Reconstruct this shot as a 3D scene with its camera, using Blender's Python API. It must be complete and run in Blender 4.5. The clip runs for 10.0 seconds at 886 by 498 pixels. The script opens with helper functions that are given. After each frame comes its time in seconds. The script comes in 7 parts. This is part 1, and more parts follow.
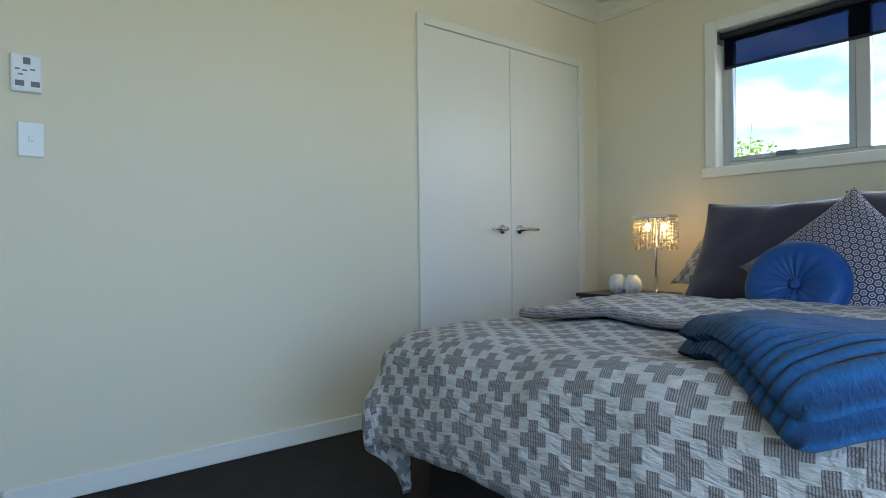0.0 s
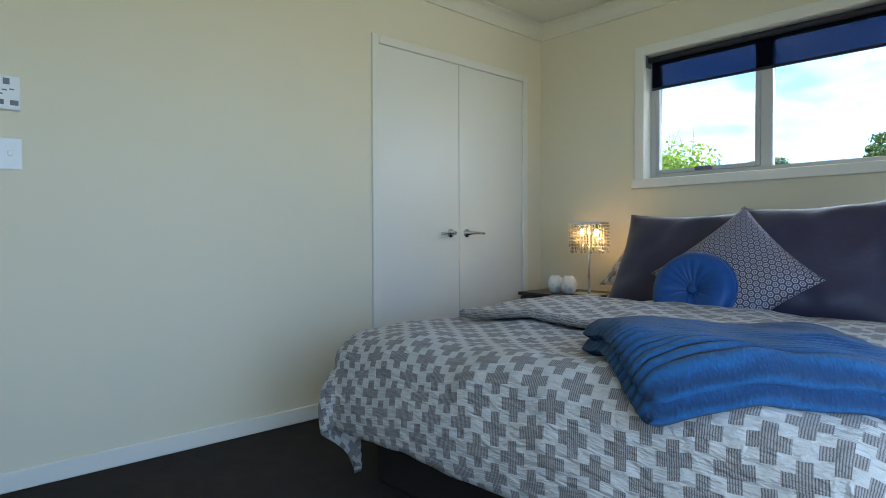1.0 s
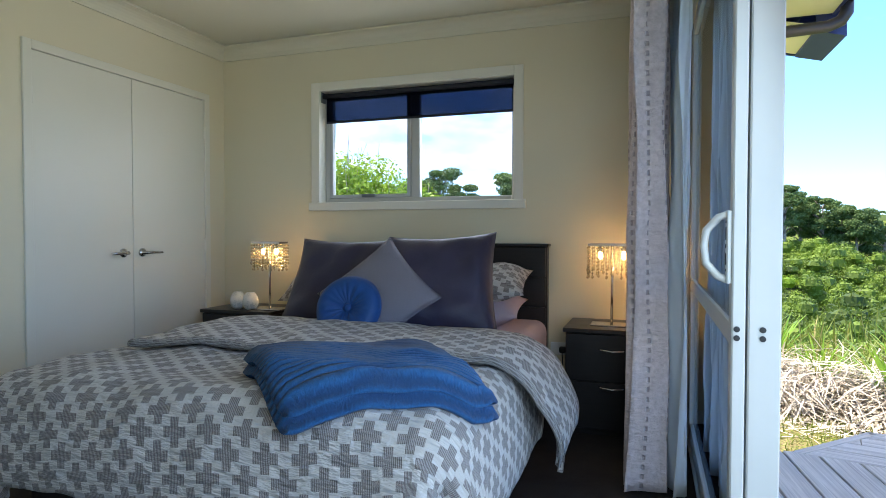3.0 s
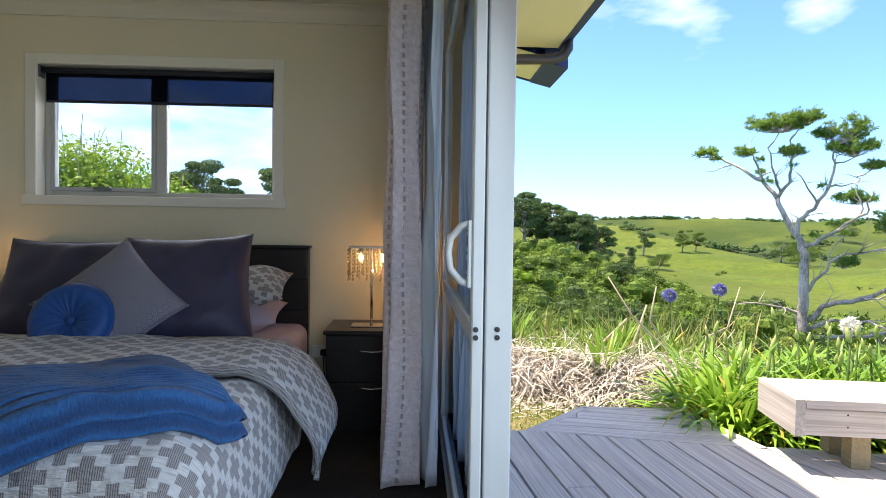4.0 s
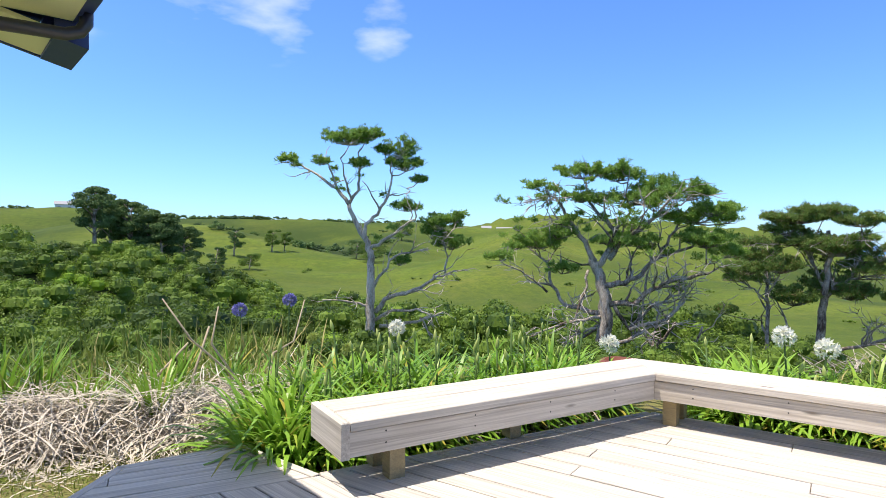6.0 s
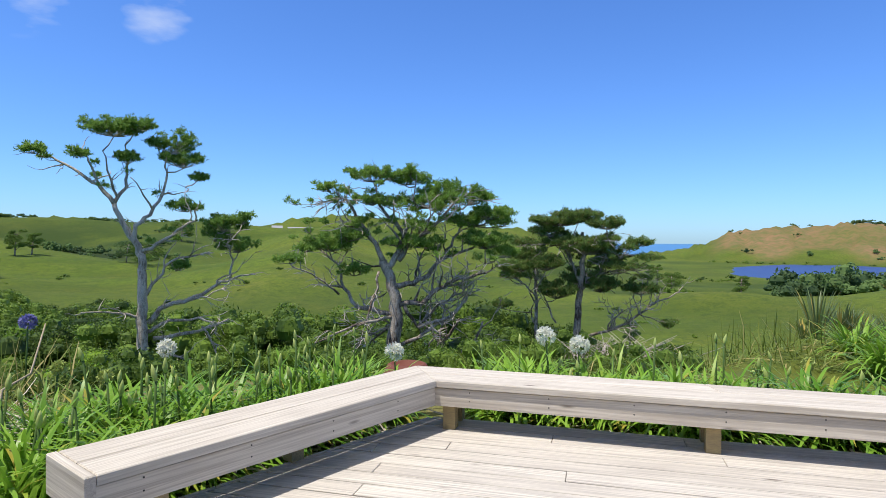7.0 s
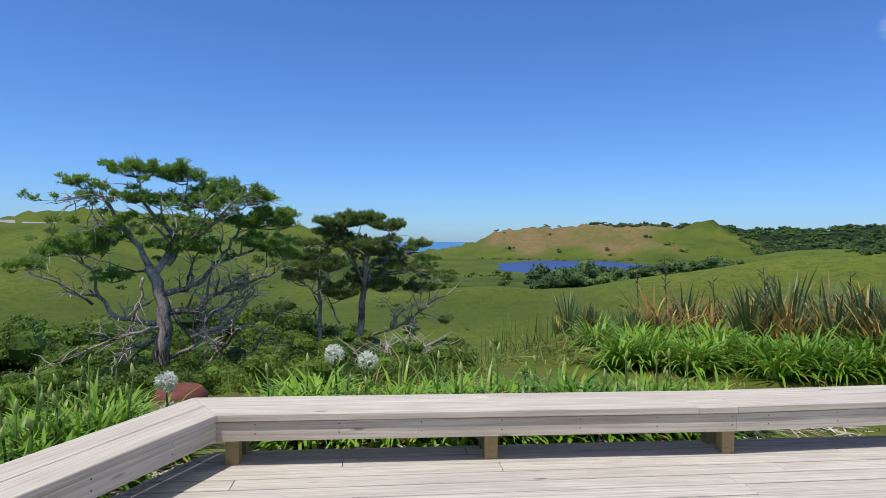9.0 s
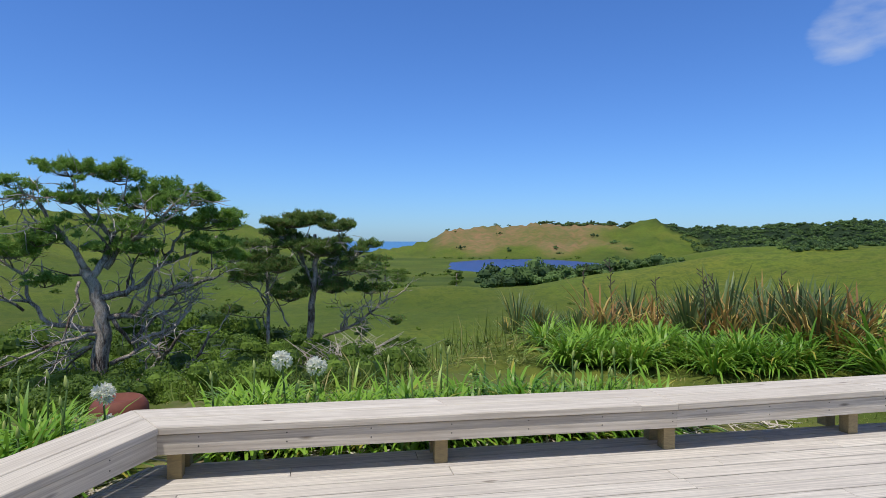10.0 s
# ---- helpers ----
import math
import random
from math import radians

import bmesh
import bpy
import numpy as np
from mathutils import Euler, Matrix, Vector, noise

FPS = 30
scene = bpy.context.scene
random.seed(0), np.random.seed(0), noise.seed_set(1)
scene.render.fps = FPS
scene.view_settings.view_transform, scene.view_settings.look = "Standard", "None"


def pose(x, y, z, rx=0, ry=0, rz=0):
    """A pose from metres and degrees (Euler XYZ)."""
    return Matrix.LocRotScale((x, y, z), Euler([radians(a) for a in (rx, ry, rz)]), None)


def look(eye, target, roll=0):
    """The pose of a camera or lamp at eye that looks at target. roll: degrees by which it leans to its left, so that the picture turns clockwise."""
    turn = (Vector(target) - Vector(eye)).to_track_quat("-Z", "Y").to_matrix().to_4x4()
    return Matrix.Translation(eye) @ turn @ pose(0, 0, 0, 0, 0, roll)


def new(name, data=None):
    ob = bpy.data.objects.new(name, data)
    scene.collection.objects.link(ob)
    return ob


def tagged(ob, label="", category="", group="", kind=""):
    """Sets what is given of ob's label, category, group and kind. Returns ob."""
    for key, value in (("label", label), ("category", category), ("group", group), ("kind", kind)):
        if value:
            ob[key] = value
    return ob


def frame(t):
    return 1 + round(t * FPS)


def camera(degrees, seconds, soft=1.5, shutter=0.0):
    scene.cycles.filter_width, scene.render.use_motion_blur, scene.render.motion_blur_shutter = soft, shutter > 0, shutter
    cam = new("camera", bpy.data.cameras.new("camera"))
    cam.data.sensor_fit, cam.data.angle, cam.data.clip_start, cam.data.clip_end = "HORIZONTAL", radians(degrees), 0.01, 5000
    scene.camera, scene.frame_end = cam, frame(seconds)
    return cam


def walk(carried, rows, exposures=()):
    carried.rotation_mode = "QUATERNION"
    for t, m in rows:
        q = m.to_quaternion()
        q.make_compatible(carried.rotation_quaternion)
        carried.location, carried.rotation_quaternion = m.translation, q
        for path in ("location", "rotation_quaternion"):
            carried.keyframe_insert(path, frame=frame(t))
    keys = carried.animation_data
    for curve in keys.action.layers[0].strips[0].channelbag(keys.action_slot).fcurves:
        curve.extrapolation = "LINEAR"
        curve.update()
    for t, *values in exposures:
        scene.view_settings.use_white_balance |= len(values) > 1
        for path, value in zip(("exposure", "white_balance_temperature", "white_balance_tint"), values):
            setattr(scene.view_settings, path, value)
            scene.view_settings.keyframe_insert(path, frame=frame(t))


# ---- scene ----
cam = camera(73.0, 10.0, soft=0.8)
PATH = [
    (0, (2.43, -3.303, 0.861), (0.878, -2.043, 0.847), -0.7),
    (0.5, (2.552, -3.39, 0.886), (1.032, -2.091, 0.86), -0.6),
    (1, (2.664, -3.441, 0.925), (1.201, -2.078, 0.883), -0.2),
    (1.5, (2.763, -3.494, 0.96), (1.424, -2.009, 0.918), -0.2),
    (2, (2.848, -3.56, 0.989), (1.683, -1.935, 0.945), -0.2),
    (3.3, (2.964, -3.634, 1.071), (2.521, -1.684, 1.019), 0.3),
    (3.5, (2.969, -3.64, 1.074), (2.683, -1.661, 1.021), 0.5),
    (4, (2.984, -3.589, 1.081), (3.082, -1.592, 1.031), 0.8),
    (4.5, (3.052, -3.484, 1.108), (3.515, -1.539, 1.061), 0.9),
    (5, (3.161, -3.367, 1.132), (3.933, -1.523, 1.09), 0.9),
    (6.3, (3.389, -3.284, 1.239), (4.84, -1.908, 1.205), 0.4),
    (6.5, (3.41, -3.292, 1.26), (4.959, -2.027, 1.227), 0.3),
    (7, (3.462, -3.283, 1.298), (5.195, -2.286, 1.267), 0.3),
    (7.5, (3.488, -3.266, 1.35), (5.349, -2.534, 1.318), 0.2),
    (8, (3.507, -3.231, 1.389), (5.433, -2.692, 1.356), 0.3),
    (9, (3.5, -3.218, 1.461), (5.473, -2.893, 1.428), 0.5),
    (9.5, (3.493, -3.232, 1.491), (5.479, -2.995, 1.457), 0.3),
    (10, (3.501, -3.234, 1.499), (5.494, -3.071, 1.465), 0.2),
]
# the clip's camera opens up indoors and stops down in the daylight
EXPOSURES = [(0, 1.86, 6500, 11), (2, 1.72, 6550, 11), (3.3, 1.54, 7000, 15), (4.0, 1.26, 7250, 19), (4.5, 1.02, 7350, 20), (5.2, 0.80, 7150, 19), (6.3, 0.42, 6600, 12), (7.5, -0.10, 6400, 11), (8.5, -0.26, 6350, 11), (10, -0.30, 6300, 11)]
walk(cam, [(t, look(eye, target, roll)) for t, eye, target, roll in PATH], EXPOSURES)

# ---- world and sun ----
SUN = Vector((-0.33, 0.18, 1.0)).normalized()   # direction towards the sun
world = bpy.data.worlds.new("world")
scene.world = world
world.use_nodes = True
wn = world.node_tree
sky = wn.nodes.new("ShaderNodeTexSky")
sky.sky_type, sky.sun_disc = "NISHITA", False
sky.sun_elevation = math.asin(SUN.z)
sky.sun_rotation = math.atan2(SUN.x, SUN.y)
sky.air_density, sky.dust_density, sky.ozone_density = 1.0, 0.3, 2.0
# low sky deepest in colour; unseen overhead sky brightened and warmed to fill shade
wgeo = wn.nodes.new("ShaderNodeTexCoord")
wsep = wn.nodes.new("ShaderNodeSeparateXYZ")
wn.links.new(wgeo.outputs["Generated"], wsep.inputs[0])
wgrad = wn.nodes.new("ShaderNodeMapRange")
wgrad.interpolation_type = "SMOOTHSTEP"
wgrad.inputs["From Min"].default_value, wgrad.inputs["From Max"].default_value = 0.36, 0.85
wn.links.new(wsep.outputs["Z"], wgrad.inputs["Value"])
wpale = wn.nodes.new("ShaderNodeMix")
wpale.data_type = "RGBA"
wn.links.new(wgrad.outputs["Result"], wpale.inputs["Factor"])
wpale.inputs["A"].default_value, wpale.inputs["B"].default_value = (0.61, 0.98, 1.60, 1), (2.3, 1.75, 1.25, 1)
wtint = wn.nodes.new("ShaderNodeMix")
wtint.data_type, wtint.blend_type = "RGBA", "MULTIPLY"
wtint.inputs["Factor"].default_value = 1.0
wn.links.new(wpale.outputs["Result"], wtint.inputs["B"])
wn.links.new(sky.outputs["Color"], wtint.inputs["A"])
# a few small white clouds: soft patches of sky broken up by noise
wtc = wn.nodes.new("ShaderNodeTexCoord")
wmap = wn.nodes.new("ShaderNodeMapping")
wmap.inputs["Scale"].default_value = (1.0, 1.0, 2.8)
wnoise = wn.nodes.new("ShaderNodeTexNoise")
wnoise.inputs["Scale"].default_value, wnoise.inputs["Detail"].default_value = 8.0, 8.0
wn.links.new(wtc.outputs["Generated"], wmap.inputs["Vector"])
wn.links.new(wmap.outputs[0], wnoise.inputs["Vector"])


def wmath(op, a, b):
    n = wn.nodes.new("ShaderNodeMath")
    n.operation = op
    for i, v in enumerate((a, b)):
        if isinstance(v, bpy.types.NodeSocket):
            wn.links.new(v, n.inputs[i])
        else:
            n.inputs[i].default_value = v
    return n.outputs[0]


cover = None
for az, el, width in ((20, 23, 8), (24, 21, 6), (34.5, 19, 3.0), (3, 25, 12), (-14, 14, 16), (-28, 12, 14), (119, 15.8, 2.8), (121.5, 17.5, 3.6)):
    c = wn.nodes.new("ShaderNodeVectorMath")
    c.operation = "DOT_PRODUCT"
    wn.links.new(wtc.outputs["Generated"], c.inputs[0])
    c.inputs[1].default_value = (math.sin(radians(az)) * math.cos(radians(el)), math.cos(radians(az)) * math.cos(radians(el)), math.sin(radians(el)))
    edge = 1 - math.cos(radians(width))
    one = wmath("MAXIMUM", wmath("DIVIDE", wmath("SUBTRACT", c.outputs["Value"], 1 - edge), edge), 0.0)
    cover = one if cover is None else wmath("MAXIMUM", cover, one)
wramp = wn.nodes.new("ShaderNodeValToRGB")
wramp.color_ramp.elements[0].position, wramp.color_ramp.elements[1].position = 0.58, 0.88
wn.links.new(wmath("ADD", wnoise.outputs["Fac"], wmath("MULTIPLY", cover, 0.22)), wramp.inputs["Fac"])
wmix = wn.nodes.new("ShaderNodeMix")
wmix.data_type = "RGBA"
wmix.inputs["B"].default_value = (7.0, 7.6, 8.4, 1)
wn.links.new(wmath("MULTIPLY", wramp.outputs["Color"], wmath("MINIMUM", wmath("MULTIPLY", cover, 2.0), 0.55)), wmix.inputs["Factor"])
wn.links.new(wtint.outputs["Result"], wmix.inputs["A"])
wn.links.new(wmix.outputs["Result"], wn.nodes["Background"].inputs["Color"])
wn.nodes["Background"].inputs["Strength"].default_value = 0.112
sun = new("sun", bpy.data.lights.new("sun", "SUN"))
sun.data.energy, sun.data.angle, sun.data.color = 4.2, radians(0.55), (1.0, 0.94, 0.84)
sun.matrix_world = look(SUN * 30, (0, 0, 0))


def skylight(name, eye, target, w, h, watts, color):
    """A lamp in an opening that stands in for the sky's light."""
    lamp = new(name, bpy.data.lights.new(name, "AREA"))
    lamp.data.shape, lamp.data.size, lamp.data.size_y = "RECTANGLE", w, h
    lamp.data.energy, lamp.data.color = watts, color
    lamp.matrix_world = look(eye, target)
    return lamp


skylight("door_skylight", (3.13, -2.95, 0.95), (1.4, -2.35, 0.45), 1.7, 1.5, 8.2, (0.54, 0.78, 1.0))
skylight("window_skylight", (1.48, 0.16, 1.60), (1.48, -2.0, 0.9), 1.2, 0.55, 3, (0.9, 0.96, 1.0))

# ---- materials ----
class Graph:
    """Short way to write node trees."""
    def __init__(self, name):
        self.m = bpy.data.materials.new(name)
        self.m.use_nodes = True
        self.t = self.m.node_tree
        self.bsdf = self.t.nodes["Principled BSDF"]
        self.out = self.t.nodes["Material Output"]

    def put(self, socket, v):
        if isinstance(v, bpy.types.NodeSocket):
            self.t.links.new(v, socket)
        elif isinstance(v, (tuple, list)) and len(v) == 3 and socket.type == "RGBA":
            socket.default_value = (*v, 1)
        else:
            socket.default_value = v

    def node(self, kind, **sockets):
        n = self.t.nodes.new("ShaderNode" + kind)
        for k, v in sockets.items():
            self.put(n.inputs[k], v)
        return n

    def math(self, op, a, b=0.0):
        n = self.t.nodes.new("ShaderNodeMath")
        n.operation = op
        self.put(n.inputs[0], a)
        self.put(n.inputs[1], b)
        return n.outputs[0]

    def coords(self, kind="Object", scale=(1, 1, 1)):
        c = self.t.nodes.new("ShaderNodeTexCoord")
        mp = self.node("Mapping", Vector=c.outputs[kind], Scale=scale)
        return mp.outputs[0]

    def place(self, scale=(1, 1, 1)):
        g = self.t.nodes.new("ShaderNodeNewGeometry")
        return self.node("Mapping", Vector=g.outputs["Position"], Scale=scale).outputs[0]

    def noise(self, vec, scale, detail=4.0, rough=0.55, distort=0.0):
        return self.node("TexNoise", Vector=vec, Scale=scale, Detail=detail, Roughness=rough, Distortion=distort).outputs["Fac"]

    def ramp(self, fac, *stops):
        n = self.node("ValToRGB", Fac=fac)
        e = n.color_ramp.elements
        while len(e) < len(stops):
            e.new(0.5)
        for el, (p, c) in zip(e, stops):
            el.position = p
            el.color = (*c, 1) if isinstance(c, (tuple, list)) else (c, c, c, 1)
        return n.outputs["Color"]

    def mix(self, fac, a, b, blend="MIX"):
        n = self.t.nodes.new("ShaderNodeMix")
        n.data_type, n.blend_type = "RGBA", blend
        self.put(n.inputs["Factor"], fac)
        self.put(n.inputs["A"], a)
        self.put(n.inputs["B"], b)
        return n.outputs["Result"]

    def bump(self, height, strength=0.3, distance=0.01):
        self.put(self.bsdf.inputs["Normal"], self.node("Bump", Height=height, Strength=strength, Distance=distance).outputs[0])

    def set(self, **kw):
        for k, v in kw.items():
            self.put(self.bsdf.inputs[k.replace("_", " ")], v)
        return self.m


def plain(name, a, b, rough=0.5, metal=0.0, scale=6.0, fine=120.0, bump=0.08, dist=0.004, stretch=(1, 1, 1), kind="Object", **kw):
    """A surface of two near tones in broad patches, with fine relief."""
    g = Graph(name)
    v = g.coords(kind, stretch)
    big, small = g.noise(v, scale, 5), g.noise(v, fine, 3)
    col = g.mix(g.ramp(big, (0.3, 0.0), (0.7, 1.0)), a, b)
    col = g.mix(0.25, col, g.mix(small, a, b))
    if bump:
        g.bump(small, bump, dist)
    rn = g.math("ADD", g.math("MULTIPLY", g.math("SUBTRACT", big, 0.5), 0.2), rough)
    if rough >= 0.85:
        g.set(Specular_IOR_Level=0.12)
    return g.set(Base_Color=col, Roughness=rn, Metallic=metal, **kw)


def foliage(name, dark, light, yellow=None, rough=0.55, trans=0.25, share=0.13):
    """Leaves: tone by leaf and by patch."""
    g = Graph(name)
    geo = g.t.nodes.new("ShaderNodeNewGeometry")
    isl = geo.outputs["Random Per Island"]
    patch = g.noise(g.place(), 0.35, 3)
    col = g.mix(isl, dark, light)
    col = g.mix(g.ramp(patch, (0.42, 0.0), (0.64, 0.8)), col, light)
    col = g.mix(g.ramp(patch, (0.30, 0.5), (0.46, 0.0)), col, dark)
    tone = g.node("Attribute")
    tone.attribute_name = "tone"
    warm = (light[0] * 1.25, light[1] * 1.2, light[2])
    col = g.mix(g.ramp(tone.outputs["Fac"], (0.40, 0.0), (1.0, 0.55)), col, warm)
    col = g.mix(g.ramp(tone.outputs["Fac"], (0.02, 0.0), (0.05, 0.75), (0.40, 0.0)), col, (dark[0] * 0.8, dark[1] * 0.7, dark[2]))
    if yellow:
        col = g.mix(g.ramp(isl, (0.97 - share, 0.0), (1.03 - share, 1.0)), col, yellow)
    m = g.set(Base_Color=col, Roughness=rough, Specular_IOR_Level=0.25)
    if trans:
        tr = g.node("BsdfTranslucent", Color=g.mix(0.5, col, light))
        mx = g.node("MixShader", Fac=trans)
        g.t.links.new(g.bsdf.outputs[0], mx.inputs[1])
        g.t.links.new(tr.outputs[0], mx.inputs[2])
        g.t.links.new(mx.outputs[0], g.out.inputs["Surface"])
    return m


WALL = plain("wall_paint", (0.72, 0.65, 0.47), (0.74, 0.67, 0.495), 0.6, scale=1.5, fine=260, bump=0.05, dist=0.002)
CEILING = plain("ceiling_paint", (0.70, 0.655, 0.51), (0.72, 0.675, 0.53), 0.7, scale=1.2, fine=200, bump=0.04)
TRIM = plain("trim_paint", (0.76, 0.73, 0.63), (0.78, 0.75, 0.66), 0.35, scale=3, fine=90, bump=0.03)
DOORPAINT = plain("door_paint", (0.74, 0.71, 0.60), (0.76, 0.73, 0.63), 0.38, scale=2, fine=150, bump=0.04)
CARPET = plain("carpet", (0.035, 0.028, 0.026), (0.055, 0.046, 0.042), 0.95, scale=9, fine=420, bump=0.8, dist=0.01)
ALU = plain("white_aluminium", (0.50, 0.495, 0.46), (0.54, 0.535, 0.50), 0.38, scale=4, fine=60, bump=0.02)
ALUGREY = plain("grey_aluminium", (0.40, 0.41, 0.40), (0.44, 0.45, 0.44), 0.4, scale=4, fine=60, bump=0.02)
RUBBER = plain("black_rubber", (0.012, 0.012, 0.013), (0.02, 0.02, 0.02), 0.6)
CHROME = plain("chrome", (0.62, 0.62, 0.63), (0.68, 0.68, 0.69), 0.16, 1.0, bump=0.01)
PLASTIC = plain("white_plastic", (0.78, 0.78, 0.75), (0.80, 0.80, 0.77), 0.35, bump=0.01)
GREYPLASTIC = plain("grey_plastic", (0.12, 0.13, 0.14), (0.15, 0.16, 0.17), 0.4, bump=0.01)
SOFFIT = plain("soffit_paint", (0.80, 0.76, 0.42), (0.82, 0.78, 0.46), 0.6, scale=2, fine=80, bump=0.04)
FASCIA = plain("dark_blue_steel", (0.028, 0.042, 0.14), (0.036, 0.052, 0.17), 0.35, scale=3, bump=0.02)
PIPE = plain("dark_pipe", (0.035, 0.03, 0.035), (0.05, 0.045, 0.05), 0.35, bump=0.02)
CLADDING = plain("weatherboard_paint", (0.60, 0.57, 0.44), (0.64, 0.61, 0.48), 0.55, scale=2)


def glass(name, tint=(0.96, 0.985, 0.98)):
    g = Graph(name)
    tr = g.node("BsdfTransparent", Color=tint)
    gl = g.node("BsdfGlossy", Color=(0.9, 0.95, 1.0), Roughness=0.02)
    fr = g.node("Fresnel", IOR=1.45)
    mx = g.node("MixShader", Fac=fr.outputs[0])
    g.t.links.new(tr.outputs[0], mx.inputs[1])
    g.t.links.new(gl.outputs[0], mx.inputs[2])
    g.t.links.new(mx.outputs[0], g.out.inputs["Surface"])
    return g.m


GLASS = glass("clear_glass")


def timber(name, a, b, grey, stain=0.35):
    """Weathered sawn pine: grain along the object's own x, knots, grey stains; tone by board."""
    g = Graph(name)
    info = g.t.nodes.new("ShaderNodeObjectInfo")
    shift = g.node("CombineXYZ", X=g.math("MULTIPLY", info.outputs["Random"], 37.0), Y=g.math("MULTIPLY", info.outputs["Random"], 11.0), Z=0.0)
    tc = g.t.nodes.new("ShaderNodeTexCoord")
    v = g.node("Mapping", Vector=tc.outputs["Object"], Location=shift.outputs[0]).outputs[0]
    grain = g.noise(g.node("Mapping", Vector=v, Scale=(1.3, 75, 75)).outputs[0], 1.0, 6, 0.6, 0.6)
    soft = g.noise(g.node("Mapping", Vector=v, Scale=(1.0, 4, 4)).outputs[0], 1.3, 5, 0.6)
    vor = g.node("TexVoronoi", Vector=g.node("Mapping", Vector=v, Scale=(1.5, 6.5, 6.5)).outputs[0], Scale=1.0)
    knot = g.ramp(vor.outputs["Distance"], (0.04, 1.0), (0.10, 0.0))
    tone = g.mix(info.outputs["Random"], a, b)
    col = g.mix(g.ramp(grain, (0.38, 0.0), (0.66, 0.9)), tone, grey)
    col = g.mix(g.ramp(soft, (0.5, 0.0), (0.78, stain * 2)), col, grey)
    col = g.mix(g.math("MULTIPLY", knot, 0.75), col, (0.10, 0.075, 0.055))
    g.bump(g.math("SUBTRACT", grain, g.math("MULTIPLY", knot, 0.4)), 0.35, 0.004)
    return g.set(Base_Color=col, Roughness=0.75, Specular_IOR_Level=0.2)


DECKWOOD = timber("weathered_deck_pine", (0.66, 0.61, 0.54), (0.74, 0.69, 0.615), (0.40, 0.365, 0.33))
BENCHWOOD = timber("weathered_bench_pine", (0.65, 0.595, 0.51), (0.74, 0.685, 0.60), (0.42, 0.37, 0.31), 0.32)
POSTWOOD = timber("treated_pine_post", (0.42, 0.33, 0.17), (0.45, 0.36, 0.2), (0.30, 0.24, 0.14), 0.2)


# ---- mesh helpers ----
def finish(name, bm, material, smooth=False):
    me = bpy.data.meshes.new(name)
    bmesh.ops.recalc_face_normals(bm, faces=bm.faces)
    bm.to_mesh(me)
    bm.free()
    me.materials.append(material)
    if smooth:
        me.polygons.foreach_set("use_smooth", [True] * len(me.polygons))
    return me


def part(name, bm, material, parent, label="", smooth=False):
    """One mesh object under a thing or a part."""
    ob = new(name, finish(name, bm, material, smooth))
    if parent is not None:
        ob.parent = parent
    return tagged(ob, label=label)


def thing(name, m, label, category, group="", kind=""):
    ob = new(name)
    ob.empty_display_size = 0.1
    ob.matrix_world = m
    return tagged(ob, label, category, group, kind)


def solid(name, bm, material, label="", category="", group="", kind="", smooth=False, m=None):
    ob = tagged(new(name, finish(name, bm, material, smooth)), label, category, group, kind)
    if m is not None:
        ob.matrix_world = m
    return ob


def block(x0, x1, y0, y1, z0, z1, bevel=0.0, seg=1, bm=None):
    add = bm or bmesh.new()
    r = bmesh.ops.create_cube(add, size=1, matrix=Matrix.Translation(((x0 + x1) / 2, (y0 + y1) / 2, (z0 + z1) / 2)) @ Matrix.Diagonal((x1 - x0, y1 - y0, z1 - z0, 1)))
    if bevel:
        es = list({e for v in r["verts"] for e in v.link_edges})
        bmesh.ops.bevel(add, geom=es, offset=bevel, segments=seg, profile=0.5, affect="EDGES")
    return add


def turned(profile, seg=20, bm=None, at=(0, 0, 0)):
    """A body of revolution from (radius, height) pairs."""
    add = bm or bmesh.new()
    rings = []
    for r, z in profile:
        rings.append([add.verts.new((at[0] + max(r, 1e-4) * math.cos(2 * math.pi * i / seg), at[1] + max(r, 1e-4) * math.sin(2 * math.pi * i / seg), at[2] + z)) for i in range(seg)])
    for a, b in zip(rings, rings[1:]):
        for i in range(seg):
            add.faces.new((a[i], a[(i + 1) % seg], b[(i + 1) % seg], b[i]))
    add.faces.new(rings[0][::-1])
    add.faces.new(rings[-1])
    return add


def tube(points, radii, seg=8, bm=None):
    """A tapered round bar through points."""
    add = bm or bmesh.new()
    pts = [Vector(p) for p in points]
    if not isinstance(radii, (list, tuple)):
        radii = [radii] * len(pts)
    rings, side = [], None
    for i, p in enumerate(pts):
        d = (pts[min(i + 1, len(pts) - 1)] - pts[max(i - 1, 0)]).normalized()
        if side is None:
            side = d.orthogonal().normalized()
        side = (side - d * side.dot(d)).normalized()
        up = d.cross(side)
        rings.append([add.verts.new(p + (side * math.cos(2 * math.pi * k / seg) + up * math.sin(2 * math.pi * k / seg)) * radii[i]) for k in range(seg)])
    for a, b in zip(rings, rings[1:]):
        for k in range(seg):
            add.faces.new((a[k], a[(k + 1) % seg], b[(k + 1) % seg], b[k]))
    add.faces.new(rings[0][::-1])
    add.faces.new(rings[-1])
    return add


